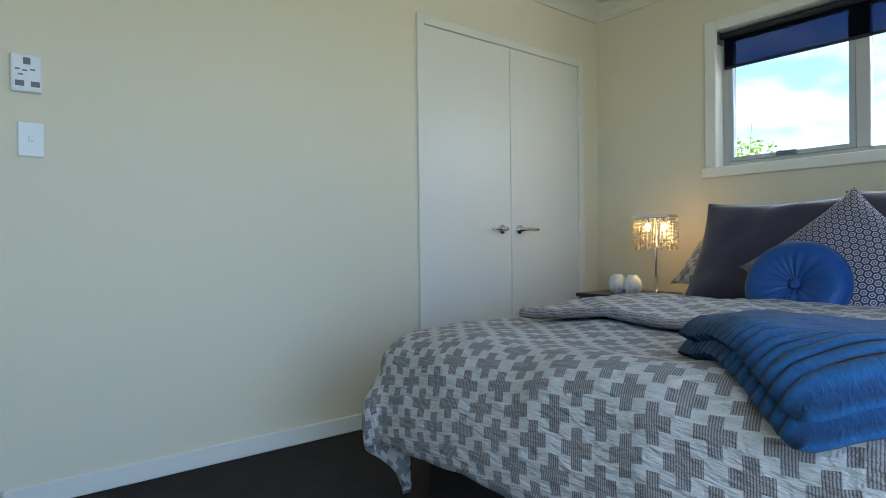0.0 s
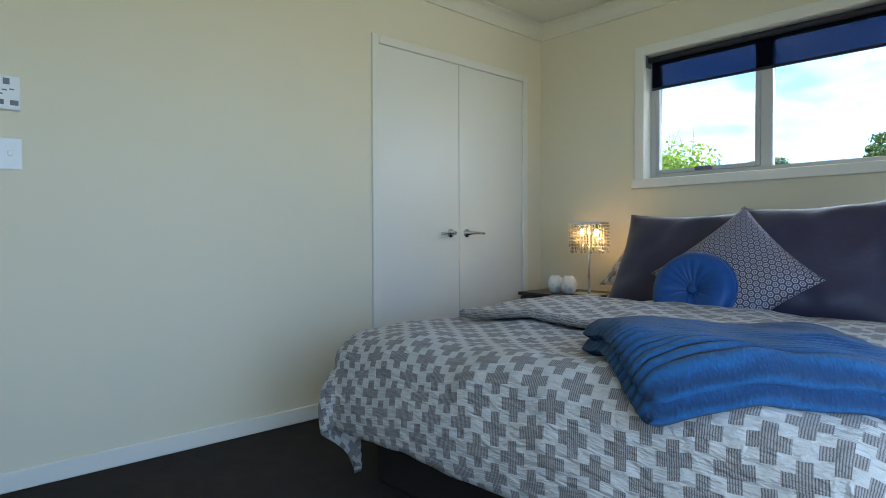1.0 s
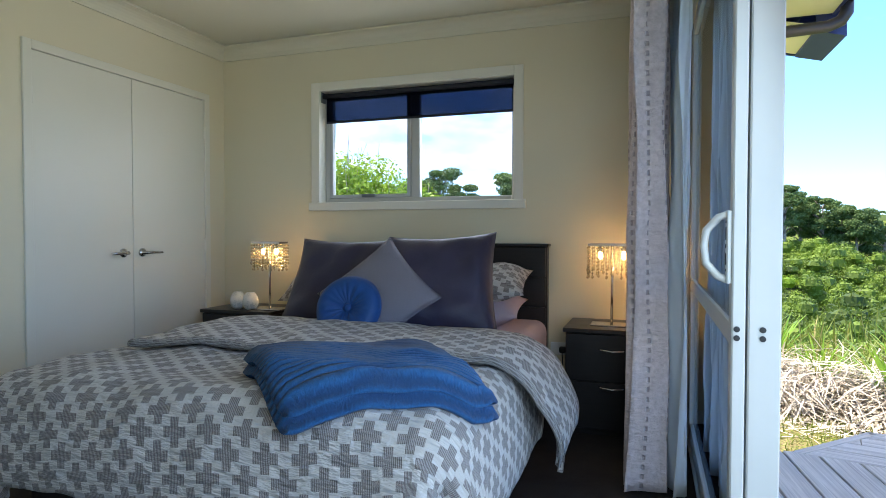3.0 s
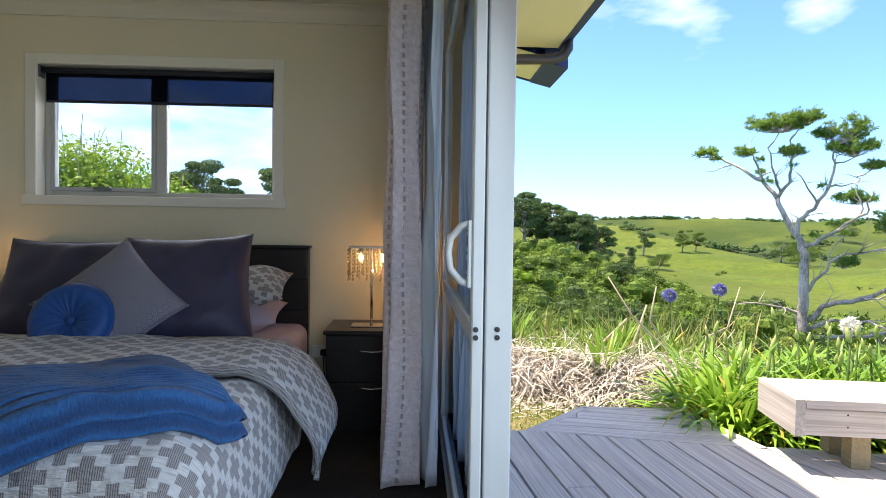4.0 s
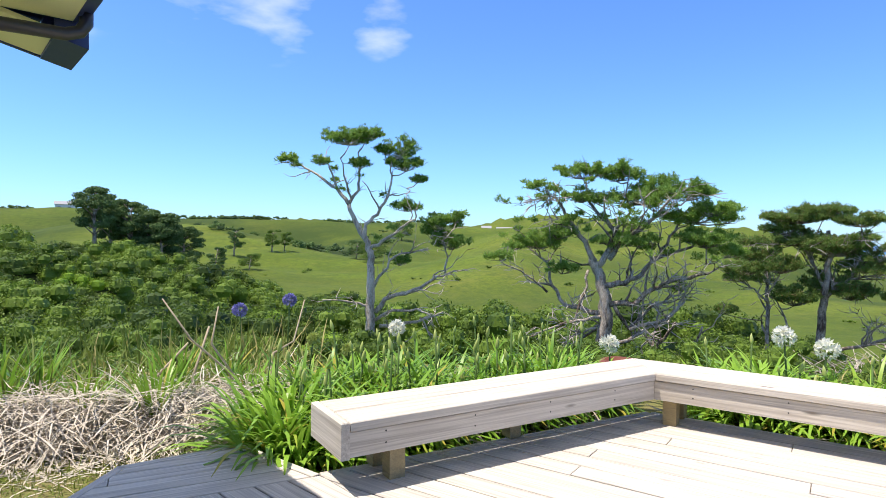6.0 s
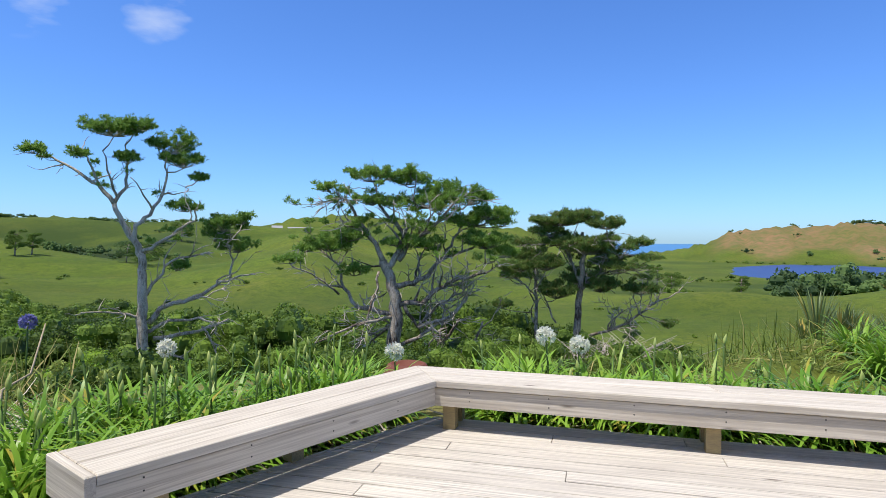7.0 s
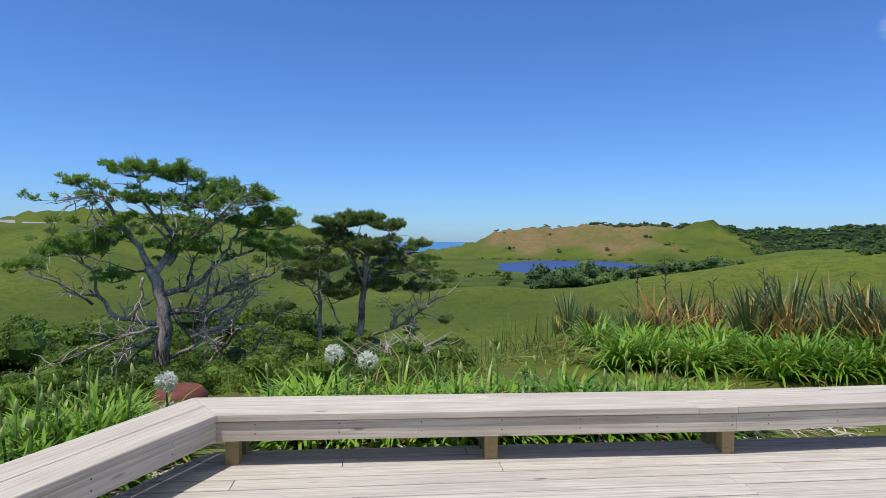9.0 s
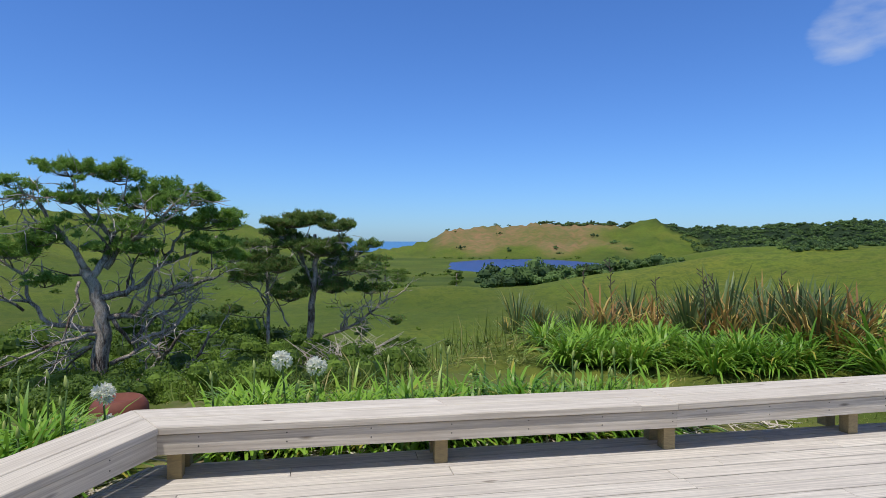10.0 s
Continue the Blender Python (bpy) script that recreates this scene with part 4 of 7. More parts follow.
# ---- bed and furniture ----
def cross_cloth(name, light, dark):
    """White cotton woven with grey hatched crosses, in cloth coordinates."""
    g = Graph(name)
    tc = g.t.nodes.new("ShaderNodeTexCoord")
    sep = g.node("SeparateXYZ", Vector=g.node("Mapping", Vector=tc.outputs["UV"], Rotation=(0, 0, 0.12)).outputs[0])
    P = 0.120
    masks = []
    for off in (0.0, 0.5):
        ax, ay = [g.math("ABSOLUTE", g.math("SUBTRACT", g.math("FRACT", g.math("ADD", g.math("DIVIDE", s, P), off + 20)), 0.5)) for s in (sep.outputs["X"], sep.outputs["Y"])]
        arm = [g.math("MULTIPLY", g.math("LESS_THAN", p, 0.325), g.math("LESS_THAN", q, 0.120)) for p, q in ((ax, ay), (ay, ax))]
        masks.append(g.math("MAXIMUM", *arm))
    mask = g.math("MAXIMUM", *masks)
    broken = g.noise(g.node("Mapping", Vector=tc.outputs["UV"], Scale=(60, 260, 1)).outputs[0], 1.0, 3)
    hatch = g.ramp(g.math("FRACT", g.math("ADD", g.math("DIVIDE", sep.outputs["X"], 0.0052), g.math("MULTIPLY", broken, 0.9))), (0.30, 0.0), (0.55, 1.0))
    thread = g.noise(tc.outputs["UV"], 900, 2)
    grey = g.mix(g.math("MULTIPLY", hatch, 0.48), dark, light)
    weave = g.ramp(g.noise(g.node("Mapping", Vector=tc.outputs["UV"], Scale=(16, 60, 1)).outputs[0], 1.0, 3), (0.35, 0.0), (0.7, 1.0))
    base = g.mix(g.math("MULTIPLY", weave, 0.2), light, (light[0] * 0.8, light[1] * 0.8, light[2] * 0.82))
    col = g.mix(mask, base, grey)
    wr = g.noise(tc.outputs["UV"], 14, 5, 0.6, 0.5)
    h = g.math("ADD", g.math("MULTIPLY", mask, -0.5), g.math("ADD", g.math("MULTIPLY", wr, 1.8), g.math("ADD", g.math("MULTIPLY", weave, 0.9), g.math("MULTIPLY", thread, 0.1))))
    g.bump(h, 0.85, 0.011)
    return g.set(Base_Color=col, Roughness=0.75, Sheen_Weight=0.2)


DUVET = cross_cloth("cross_woven_cotton", (0.54, 0.515, 0.49), (0.115, 0.092, 0.088))


def satin(name, a, b, rough):
    g = Graph(name)
    v = g.coords("Object")
    w = g.noise(v, 9, 6, 0.6, 0.8)
    th = g.noise(v, 300, 2)
    g.bump(g.math("ADD", w, g.math("MULTIPLY", th, 0.12)), 0.35, 0.012)
    return g.set(Base_Color=g.mix(w, a, b), Roughness=rough, Sheen_Weight=0.08, Specular_IOR_Level=0.35)


SATIN = satin("dark_plum_satin", (0.030, 0.025, 0.046), (0.046, 0.038, 0.072), 0.50)
VELVET = satin("royal_blue_velvet", (0.002, 0.042, 0.16), (0.004, 0.068, 0.24), 0.5)
LILAC = satin("lilac_cotton", (0.46, 0.36, 0.42), (0.54, 0.43, 0.48), 0.75)
BLACKWOOD = plain("black_brown_veneer", (0.010, 0.008, 0.008), (0.018, 0.014, 0.013), 0.34, stretch=(1, 1, 12), scale=8, bump=0)
BASECLOTH = plain("dark_brown_bed_base", (0.022, 0.016, 0.015), (0.035, 0.026, 0.024), 0.9, fine=300, bump=0.4)
g = Graph("ribbed_blue_fleece")
v = g.coords("UV")
sp = g.node("SeparateXYZ", Vector=v)
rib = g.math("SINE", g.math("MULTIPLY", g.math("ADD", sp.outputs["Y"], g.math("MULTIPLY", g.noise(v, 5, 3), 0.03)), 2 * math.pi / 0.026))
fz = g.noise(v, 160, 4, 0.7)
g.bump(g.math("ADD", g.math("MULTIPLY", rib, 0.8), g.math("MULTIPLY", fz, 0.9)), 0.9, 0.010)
# colour follows the ribs: darker in the grooves, lighter on the crests
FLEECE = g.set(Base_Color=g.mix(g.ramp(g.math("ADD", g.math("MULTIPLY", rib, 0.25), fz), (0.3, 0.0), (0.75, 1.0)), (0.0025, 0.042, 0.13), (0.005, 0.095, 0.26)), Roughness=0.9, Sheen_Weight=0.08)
g = Graph("hexagon_jacquard")
tc = g.t.nodes.new("ShaderNodeTexCoord")
sp = g.node("SeparateXYZ", Vector=tc.outputs["UV"])
ds = []
H = 0.024
for ox, oy in ((0.0, 0.0), (0.5, 0.5)):
    fx = g.math("MULTIPLY", g.math("SUBTRACT", g.math("FRACT", g.math("ADD", g.math("DIVIDE", sp.outputs["X"], H), ox + 20)), 0.5), 1.0)
    fy = g.math("MULTIPLY", g.math("SUBTRACT", g.math("FRACT", g.math("ADD", g.math("DIVIDE", sp.outputs["Y"], H * 1.732), oy + 20)), 0.5), 1.732)
    ax, ay = g.math("ABSOLUTE", fx), g.math("ABSOLUTE", fy)
    ds.append(g.math("MAXIMUM", ax, g.math("ADD", g.math("MULTIPLY", ax, 0.5), g.math("MULTIPLY", ay, 0.866))))
hx = g.math("MINIMUM", *ds)
ring = g.ramp(hx, (0.10, 1.0), (0.13, 0.0), (0.23, 0.0), (0.26, 1.0), (0.36, 1.0), (0.39, 0.0))
ring.node.color_ramp.interpolation = "LINEAR"
g.bump(ring, 0.3, 0.003)
HEX = g.set(Base_Color=g.mix(ring, (0.030, 0.026, 0.055), (0.40, 0.37, 0.40)), Roughness=0.7)

BX, HWX, FY, RC = 1.63, 0.75, -2.14, 0.115      # bed's middle, half the flat top, foot of the flat top, rounding


def drape(s, t, lift, top=0.555):
    """Cloth over the bed: s metres to the side, t metres down the bed from the wall."""
    ox, oy = max(0.0, abs(s) - HWX), max(0.0, t + FY)
    d = math.hypot(ox, oy)
    x, y = BX + max(-HWX, min(HWX, s)), -min(t, -FY)
    z = top + lift + 0.020 * math.cos(max(-1, min(1, s / HWX)) * 1.35) * smooth01((t - 0.2) / 0.5)
    if d > 1e-6:
        ux, uy = ox / d * (1 if s > 0 else -1), -oy / d
        r = RC + lift * 0.5
        q = min(d / r, math.pi / 2)
        down = max(0.0, d - r * math.pi / 2)
        out = r * math.sin(q) + 0.028 * math.sin(min(1.0, down / 0.28) * math.pi * 0.9)
        corner = 4 * ox * oy / (d * d)
        out += 0.035 * math.sin(3.0 * math.atan2(oy, ox) * 2) * corner * min(1, down / 0.1)
        x, y, z = x + ux * out, y + uy * out, z - r * (1 - math.cos(q)) - down
        if z < 0.02:
            x, y, z = x + ux * (0.02 - z) * 0.3, y + uy * (0.02 - z) * 0.3, 0.02 + 0.01 * math.sin(40 * s)
    wob = noise.noise(Vector((x * 4.2, y * 4.2, z * 4.2 + 3))) * 0.020 + noise.noise(Vector((x * 11, y * 11, z * 11))) * 0.008
    return Vector((x, y - wob * 0.4, z + wob))


bed = thing("bed", pose(BX, -1.1, 0), "queen bed with dark headboard and a dark upholstered base", "bed")


def rooted(ob, parent):
    """Hang a part, built in world places, under a moved parent."""
    ob.parent = parent
    ob.matrix_parent_inverse = parent.matrix_world.inverted()
    return ob


bpy.context.view_layer.update()
rooted(part("base", block(0.85, 2.34, -2.10, -0.09, 0.0, 0.30, 0.02, 2), BASECLOTH, None), bed)
rooted(part("mattress", block(0.83, 2.385, -2.18, -0.09, 0.302, 0.560, 0.07, 5), LILAC, None, "lilac fitted sheet over the mattress", True), bed)
hb = rooted(part("headboard", block(0.82, 2.374, -0.075, -0.016, 0.0, 0.985, 0.004), BLACKWOOD, None, "black-brown wooden headboard with fine grooves"), bed)
for z0, z1 in ((0.40, 0.625), (0.632, 0.800), (0.806, 0.982)):
    rooted(part("panel", block(0.83, 2.364, -0.088, -0.0755, z0, z1, 0.003), BLACKWOOD, None), hb)
rooted(part("cap", block(0.81, 2.384, -0.098, -0.014, 0.985, 1.003, 0.003), BLACKWOOD, None), hb)

SIDE, FOOT = 0.44, 0.42
LS = 2 * (HWX + SIDE)
def dv(u, v):
    return drape((u - 0.5) * LS, 1.15 + v * (-FY + FOOT - 1.15), 0.03)
bm = sheet(dv, 96, 76, uv=lambda u, v: (u * LS, v * (-FY + FOOT - 1.15)))
duvet = solid("duvet", bm, DUVET, "white cotton duvet woven with grey crosses, draped over the bed", "duvet", smooth=True)
md = duvet.modifiers.new("thick", "SOLIDIFY")
md.thickness, md.offset = 0.03, -1


def fold(u, v):
    """The duvet's top, turned back: a soft roll across the bed."""
    s = -0.66 + u * 1.86
    yf = 1.66 - 0.10 * (s / HWX)
    q = v * 2
    if q <= 1:
        t, lift = 1.02 + (yf - 1.02) * q, 0.070 + 0.020 * math.sin(q * math.pi)
    else:
        ang = (q - 1) * math.pi
        t, lift = yf + 0.030 * math.sin(ang), 0.055 + 0.015 * math.cos(ang) 
    p = drape(s, t, lift)
    p.x += 0.11 * smooth01((s - HWX) / 0.4)
    return p


bm = sheet(fold, 96, 40, uv=lambda u, v: (u * 1.94, 0.31 + v * 1.2))
fo = part("turned_back_edge", bm, DUVET, duvet, "duvet's head end folded back across the bed", True)
md = fo.modifiers.new("thick", "SOLIDIFY")
md.thickness, md.offset = 0.02, -1


def cushion(name, w, h, t, material, m, label, category="cushion", pinch=0.10, group="", seg=22, scrunch=0.0):
    """A stuffed cushion with pulled-in sides and pointed corners; its own z axis is its front."""
    bm = bmesh.new()
    lay = bm.loops.layers.uv.verify()
    grids = []
    for sgn in (1, -1):
        gr = []
        for i in range(seg + 1):
            row = []
            for j in range(seg + 1):
                u, v = 2 * i / seg - 1, 2 * j / seg - 1
                x = u * w / 2 * (1 - pinch * (1 - abs(u)) * 0 - pinch * (1 - v * v) * abs(u) ** 3)
                y = v * h / 2 * (1 - pinch * (1 - u * u) * abs(v) ** 3)
                z = sgn * t / 2 * max(0.0, (1 - u ** 4) * (1 - v ** 4)) ** 0.85
                z += scrunch * noise.noise(Vector((x * 9, y * 9, sgn * 2 + w))) * (1 - max(abs(u), abs(v)) ** 4)
                edge = i in (0, seg) or j in (0, seg)
                row.append(grids[0][i][j] if sgn == -1 and edge else bm.verts.new((x, y, z)))
            gr.append(row)
        grids.append(gr)
    for k, gr in enumerate(grids):
        for i in range(seg):
            for j in range(seg):
                q = [(i, j), (i + 1, j), (i + 1, j + 1), (i, j + 1)]
                q = q if k == 0 else q[::-1]
                f = bm.faces.new([gr[a][b] for a, b in q])
                for lp, (a, b) in zip(f.loops, q):
                    lp[lay].uv = (a / seg * w, b / seg * h)
    return solid(name, bm, material, label, category, group, smooth=True, m=m)


def leaning(x, y, z, lean, turn=0, roll=0):
    """A pose for a cushion whose front faces the foot of the bed and leans back."""
    return Matrix.Translation((x, y, z)) @ Matrix.Rotation(radians(turn), 4, "Z") @ Matrix.Rotation(radians(90 - lean), 4, "X") @ Matrix.Rotation(radians(roll), 4, "Z")


cushion("pillow", 0.66, 0.42, 0.17, LILAC, leaning(1.955, -0.36, 0.650, 82, 6, -3), "pale lilac pillow propped by the headboard", "pillow", 0.06, scrunch=0.02)
cushion("pillow", 0.66, 0.42, 0.17, LILAC, leaning(1.16, -0.33, 0.665, 62, -4), "pale lilac pillow propped by the headboard", "pillow", 0.06, scrunch=0.02)
cushion("pillow", 0.70, 0.44, 0.16, DUVET, leaning(1.965, -0.36, 0.800, 76, 9, -5), "white pillow woven with grey crosses against the headboard", "pillow", 0.06, scrunch=0.025)
cushion("pillow", 0.70, 0.44, 0.16, DUVET, leaning(1.18, -0.40, 0.80, 48, -6), "white pillow woven with grey crosses against the headboard", "pillow", 0.06, scrunch=0.025)
cushion("pillow", 0.62, 0.57, 0.15, SATIN, leaning(1.37, -0.78, 0.785, 29, -3), "dark plum satin square pillow leaning back", "pillow", 0.09, scrunch=0.028)
cushion("pillow", 0.57, 0.58, 0.19, SATIN, leaning(1.955, -0.78, 0.800, 27, 10, 3), "dark plum satin square pillow with bluish sheen, leaning back", "pillow", 0.09, scrunch=0.028)
cushion("cushion", 0.46, 0.46, 0.13, HEX, leaning(1.715, -1.02, 0.765, 30, 2, 45), "grey and white hexagon-patterned cushion set on its corner", "cushion", 0.09)


def round_cushion(m):
    """A pleated round cushion with a button in the middle."""
    R, T, n = 0.156, 0.10, 72
    bm = bmesh.new()
    prof = [(0.02, 0.012), (0.045, 0.030), (0.09, 0.046), (0.122, 0.047), (0.146, 0.035), (R, 0.012), (R, -0.012), (0.146, -0.035), (0.09, -0.046), (0.01, -0.04)]
    rings = []
    for r, z in prof:
        ring = []
        for k in range(n):
            a = 2 * math.pi * k / n
            pl = 1 + 0.0 * a
            w = 0.006 * math.cos(18 * a + 2 * math.sin(3 * a)) * max(0, 1 - r / 0.15)
            ring.append(bm.verts.new((r * math.cos(a), r * math.sin(a) * pl, z + (w if z > 0 else -w))))
        rings.append(ring)
    for a, b in zip(rings, rings[1:]):
        for k in range(n):
            bm.faces.new((a[k], a[(k + 1) % n], b[(k + 1) % n], b[k]))
    bm.faces.new(rings[0])
    bm.faces.new(rings[-1][::-1])
    ob = solid("round_cushion", bm, VELVET, "royal blue velvet round cushion with a pleated, buttoned centre", "cushion", smooth=True, m=m)
    b = part("button", turned([(0.0, 0.026), (0.014, 0.025), (0.020, 0.018), (0.018, 0.010), (0, 0.008)], 16), VELVET, ob, smooth=True)
    pp = bmesh.new()
    tube([(R * math.cos(2 * math.pi * k / 40), R * math.sin(2 * math.pi * k / 40), 0.0) for k in range(41)], 0.006, 6, pp)
    part("piping", pp, VELVET, ob, smooth=True)
    return ob


round_cushion(leaning(1.625, -1.14, 0.712, 24, 4))

# folded throw across the foot of the bed
TB = [Vector((1.66, -1.93)), Vector((2.06, -2.29)), Vector((2.54, -1.99)), Vector((2.25, -1.69))]
throw = thing("throw", pose(2.1, -2.0, 0.6), "ribbed royal blue fleece throw folded on the bed", "throw")
bpy.context.view_layer.update()


def bed_z(x, y):
    s, t = x - BX, -y
    p = drape(s * 1.0, t, 0.03)
    if abs(s) > HWX:
        p = drape((HWX + (abs(s) - HWX) * 1.15) * (1 if s > 0 else -1), t, 0.03)
    return max(p.z, 0.535)


for inset, z0 in ((0.0, 0.010), (0.006, 0.052)):
    def layer(u, v, z0=z0, inset=inset):
        uu, vv = inset + u * (1 - 2 * inset), inset + v * (1 - 2 * inset)
        cu, cv = 2 * uu - 1, 2 * vv - 1
        rnd = 1 - 0.055 * (abs(cu) * abs(cv)) ** 5
        uu, vv = 0.5 + 0.5 * cu * rnd, 0.5 + 0.5 * cv * rnd
        p = TB[0].lerp(TB[3], uu).lerp(TB[1].lerp(TB[2], uu), vv)
        e = min(u, 1 - u, v, 1 - v)
        puff = 0.030 * (1 - (1 - min(1, e / 0.06)) ** 2) - 0.018
        rib = 0.0016 * math.sin(v * 2 * math.pi * 19 + 2.0 * noise.noise(Vector((u * 3, v * 3, z0))))
        return Vector((p.x, p.y, bed_z(p.x, p.y) + z0 + puff + rib + 0.006 * noise.noise(Vector((p.x * 7, p.y * 7, z0 * 20)))))
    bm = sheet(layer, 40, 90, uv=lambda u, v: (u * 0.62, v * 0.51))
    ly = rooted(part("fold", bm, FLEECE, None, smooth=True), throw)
    md = ly.modifiers.new("thick", "SOLIDIFY")
    md.thickness, md.offset = 0.036, -1


def nightstand(x0, x1, label):
    y0, zt = -0.43, 0.565
    ns = thing("nightstand", pose((x0 + x1) / 2, -0.23, 0), label, "nightstand", "nightstands")
    bpy.context.view_layer.update()
    add = lambda nm, bm, mt, lb="", sm=False, par=None: rooted(part(nm, bm, mt, None, lb, sm), par or ns)
    add("body", block(x0 + 0.012, x1 - 0.012, y0 + 0.02, -0.025, 0.03, zt - 0.022, 0.003), BLACKWOOD)
    add("plinth", block(x0 + 0.02, x1 - 0.02, y0 + 0.04, -0.03, 0.0, 0.03), BLACKWOOD)
    add("top", block(x0, x1, y0 - 0.005, -0.018, zt - 0.022, zt, 0.003), BLACKWOOD)
    for za, zb in ((0.292, 0.538), (0.040, 0.287)):
        dr = add("drawer", block(x0 + 0.016, x1 - 0.016, y0, y0 + 0.0195, za, zb, 0.003), BLACKWOOD)
        xm, zm = (x0 + x1) / 2, zb - 0.08 if zb > 0.4 else zb - 0.025
        add("drawer_handle", tube([(xm - 0.065, y0, zm + 0.004), (xm - 0.055, y0 - 0.016, zm + 0.002), (xm, y0 - 0.024, zm - 0.003), (xm + 0.055, y0 - 0.016, zm + 0.002), (xm + 0.065, y0, zm + 0.004)], [0.004, 0.006, 0.007, 0.006, 0.004], 8), CHROME, "curved chrome drawer handle", True, dr)
    return ns


nightstand(2.515, 3.02, "black-brown three-drawer nightstand with chrome handles beside the bed")
nightstand(0.15, 0.69, "black-brown nightstand between the closet and the bed")

g = Graph("lamp_bulb")
GLOW = g.set(Base_Color=(1, 0.8, 0.5), Emission_Color=(1.0, 0.62, 0.25, 1), Emission_Strength=9.0)
g = Graph("amber_crystal")
CRYSTAL = g.set(Base_Color=(0.80, 0.72, 0.55), Roughness=0.05, Transmission_Weight=0.9, IOR=1.45)


def crystal_lamp(x, y, z, w, d, label, watts):
    lamp = thing("table_lamp", pose(x, y, z), label, "lamp", "bedside lamps")
    add = lambda nm, bm, mt, lb="", sm=False: part(nm, bm, mt, lamp, lb, sm)
    add("base_plate", block(-0.11, 0.11, -0.065, 0.065, 0.0, 0.010, 0.003), CHROME)
    add("stem", tube([(0, 0, 0.008), (0, 0, 0.43)], 0.0075, 12), CHROME, sm=True)
    zt = 0.432
    fr = bmesh.new()
    for a in ((-w / 2, w / 2, -d / 2, -d / 2 + 0.006), (-w / 2, w / 2, d / 2 - 0.006, d / 2), (-w / 2, -w / 2 + 0.006, -d / 2 + 0.006, d / 2 - 0.006), (w / 2 - 0.006, w / 2, -d / 2 + 0.006, d / 2 - 0.006)):
        block(*a, zt, zt + 0.012, bm=fr)
    block(-w / 2 + 0.006, w / 2 - 0.006, -0.004, 0.004, zt, zt + 0.008, bm=fr)
    add("top_frame", fr, CHROME)
    for bx in (-w * 0.24, w * 0.24):
        add("socket", tube([(bx, 0, zt), (bx, 0, zt - 0.03)], 0.009, 10), CHROME)
        add("bulb", turned([(0.0, -0.075), (0.009, -0.070), (0.013, -0.055), (0.010, -0.038), (0.006, -0.030)], 12, at=(bx, 0, zt)), GLOW, "small glowing warm bulb", True)
    n, m = 11, 5
    rim = [(-w / 2 + w * i / (n - 1), s * d / 2) for s in (-1, 1) for i in range(n)] + [(s * w / 2, -d / 2 + d * (i + 1) / (m + 1)) for s in (-1, 1) for i in range(m)]
    for k, (sx, sy) in enumerate(rim):
        bm = bmesh.new()
        rows = 7 + (k * 5) % 3
        for b in range(rows):
            rad = 0.0065 if b < rows - 1 else 0.009
            zc = zt - 0.012 - b * 0.0195
            bmesh.ops.create_icosphere(bm, subdivisions=1, radius=rad, matrix=Matrix.Translation((sx, sy, zc)) @ Matrix.Diagonal((1, 1, 1.25, 1)))
        tube([(sx, sy, zt), (sx, sy, zt - rows * 0.0195)], 0.0008, 3, bm)
        add("crystal_strand", bm, CRYSTAL)
    pl = new("bulb_light", bpy.data.lights.new("bulb_light", "POINT"))
    pl.data.energy, pl.data.color, pl.data.shadow_soft_size = watts, (1.0, 0.62, 0.28), 0.012
    pl.location = (x + w * 0.24, y, z + zt - 0.10)
    return lamp


crystal_lamp(2.755, -0.265, 0.565, 0.25, 0.10, "chrome table lamp with hanging crystal strands, lit, on a nightstand", 0.8)
crystal_lamp(0.60, -0.30, 0.565, 0.21, 0.10, "chrome table lamp with hanging crystal strands, lit, beside white eggs", 0.4)
g = Graph("mottled_white_ceramic")
v = g.coords()
EGG = g.set(Base_Color=g.mix(g.ramp(g.noise(v, 45, 5, 0.7, 1.0), (0.5, 0.0), (0.66, 1.0)), (0.72, 0.71, 0.68), (0.42, 0.44, 0.44)), Roughness=0.5)
for x, y in ((0.375, -0.335), (0.482, -0.345)):
    solid("tealight_holder", turned([(0.022, 0.0), (0.040, 0.012), (0.050, 0.038), (0.051, 0.058), (0.044, 0.086), (0.030, 0.108), (0.024, 0.113), (0.020, 0.113), (0.018, 0.106)], 24), EGG, "white mottled ceramic egg-shaped holder on the nightstand", "candle holder", "tealight holders", smooth=True, m=pose(x, y, 0.565))

# wall socket with plug and lead
so = tagged(new("power_socket"), "white double power socket with a black plug", "socket")
part("plate", block(2.385, 2.50, -0.010, 0.0, 0.335, 0.410, 0.004), PLASTIC, so)
part("plug", block(2.44, 2.478, -0.045, -0.010, 0.352, 0.388, 0.008, 2), RUBBER, so, "black plug")
for sx in (2.398, 2.415):
    part("switch", block(sx, sx + 0.010, -0.013, -0.010, 0.390, 0.402), PLASTIC, so)
solid("lamp_lead", tube([(2.459, -0.043, 0.362), (2.462, -0.058, 0.33), (2.470, -0.05, 0.22), (2.478, -0.03, 0.08), (2.49, -0.03, 0.012)], 0.0035, 6), RUBBER, "black electric lead hanging from the plug", "cable", smooth=True)

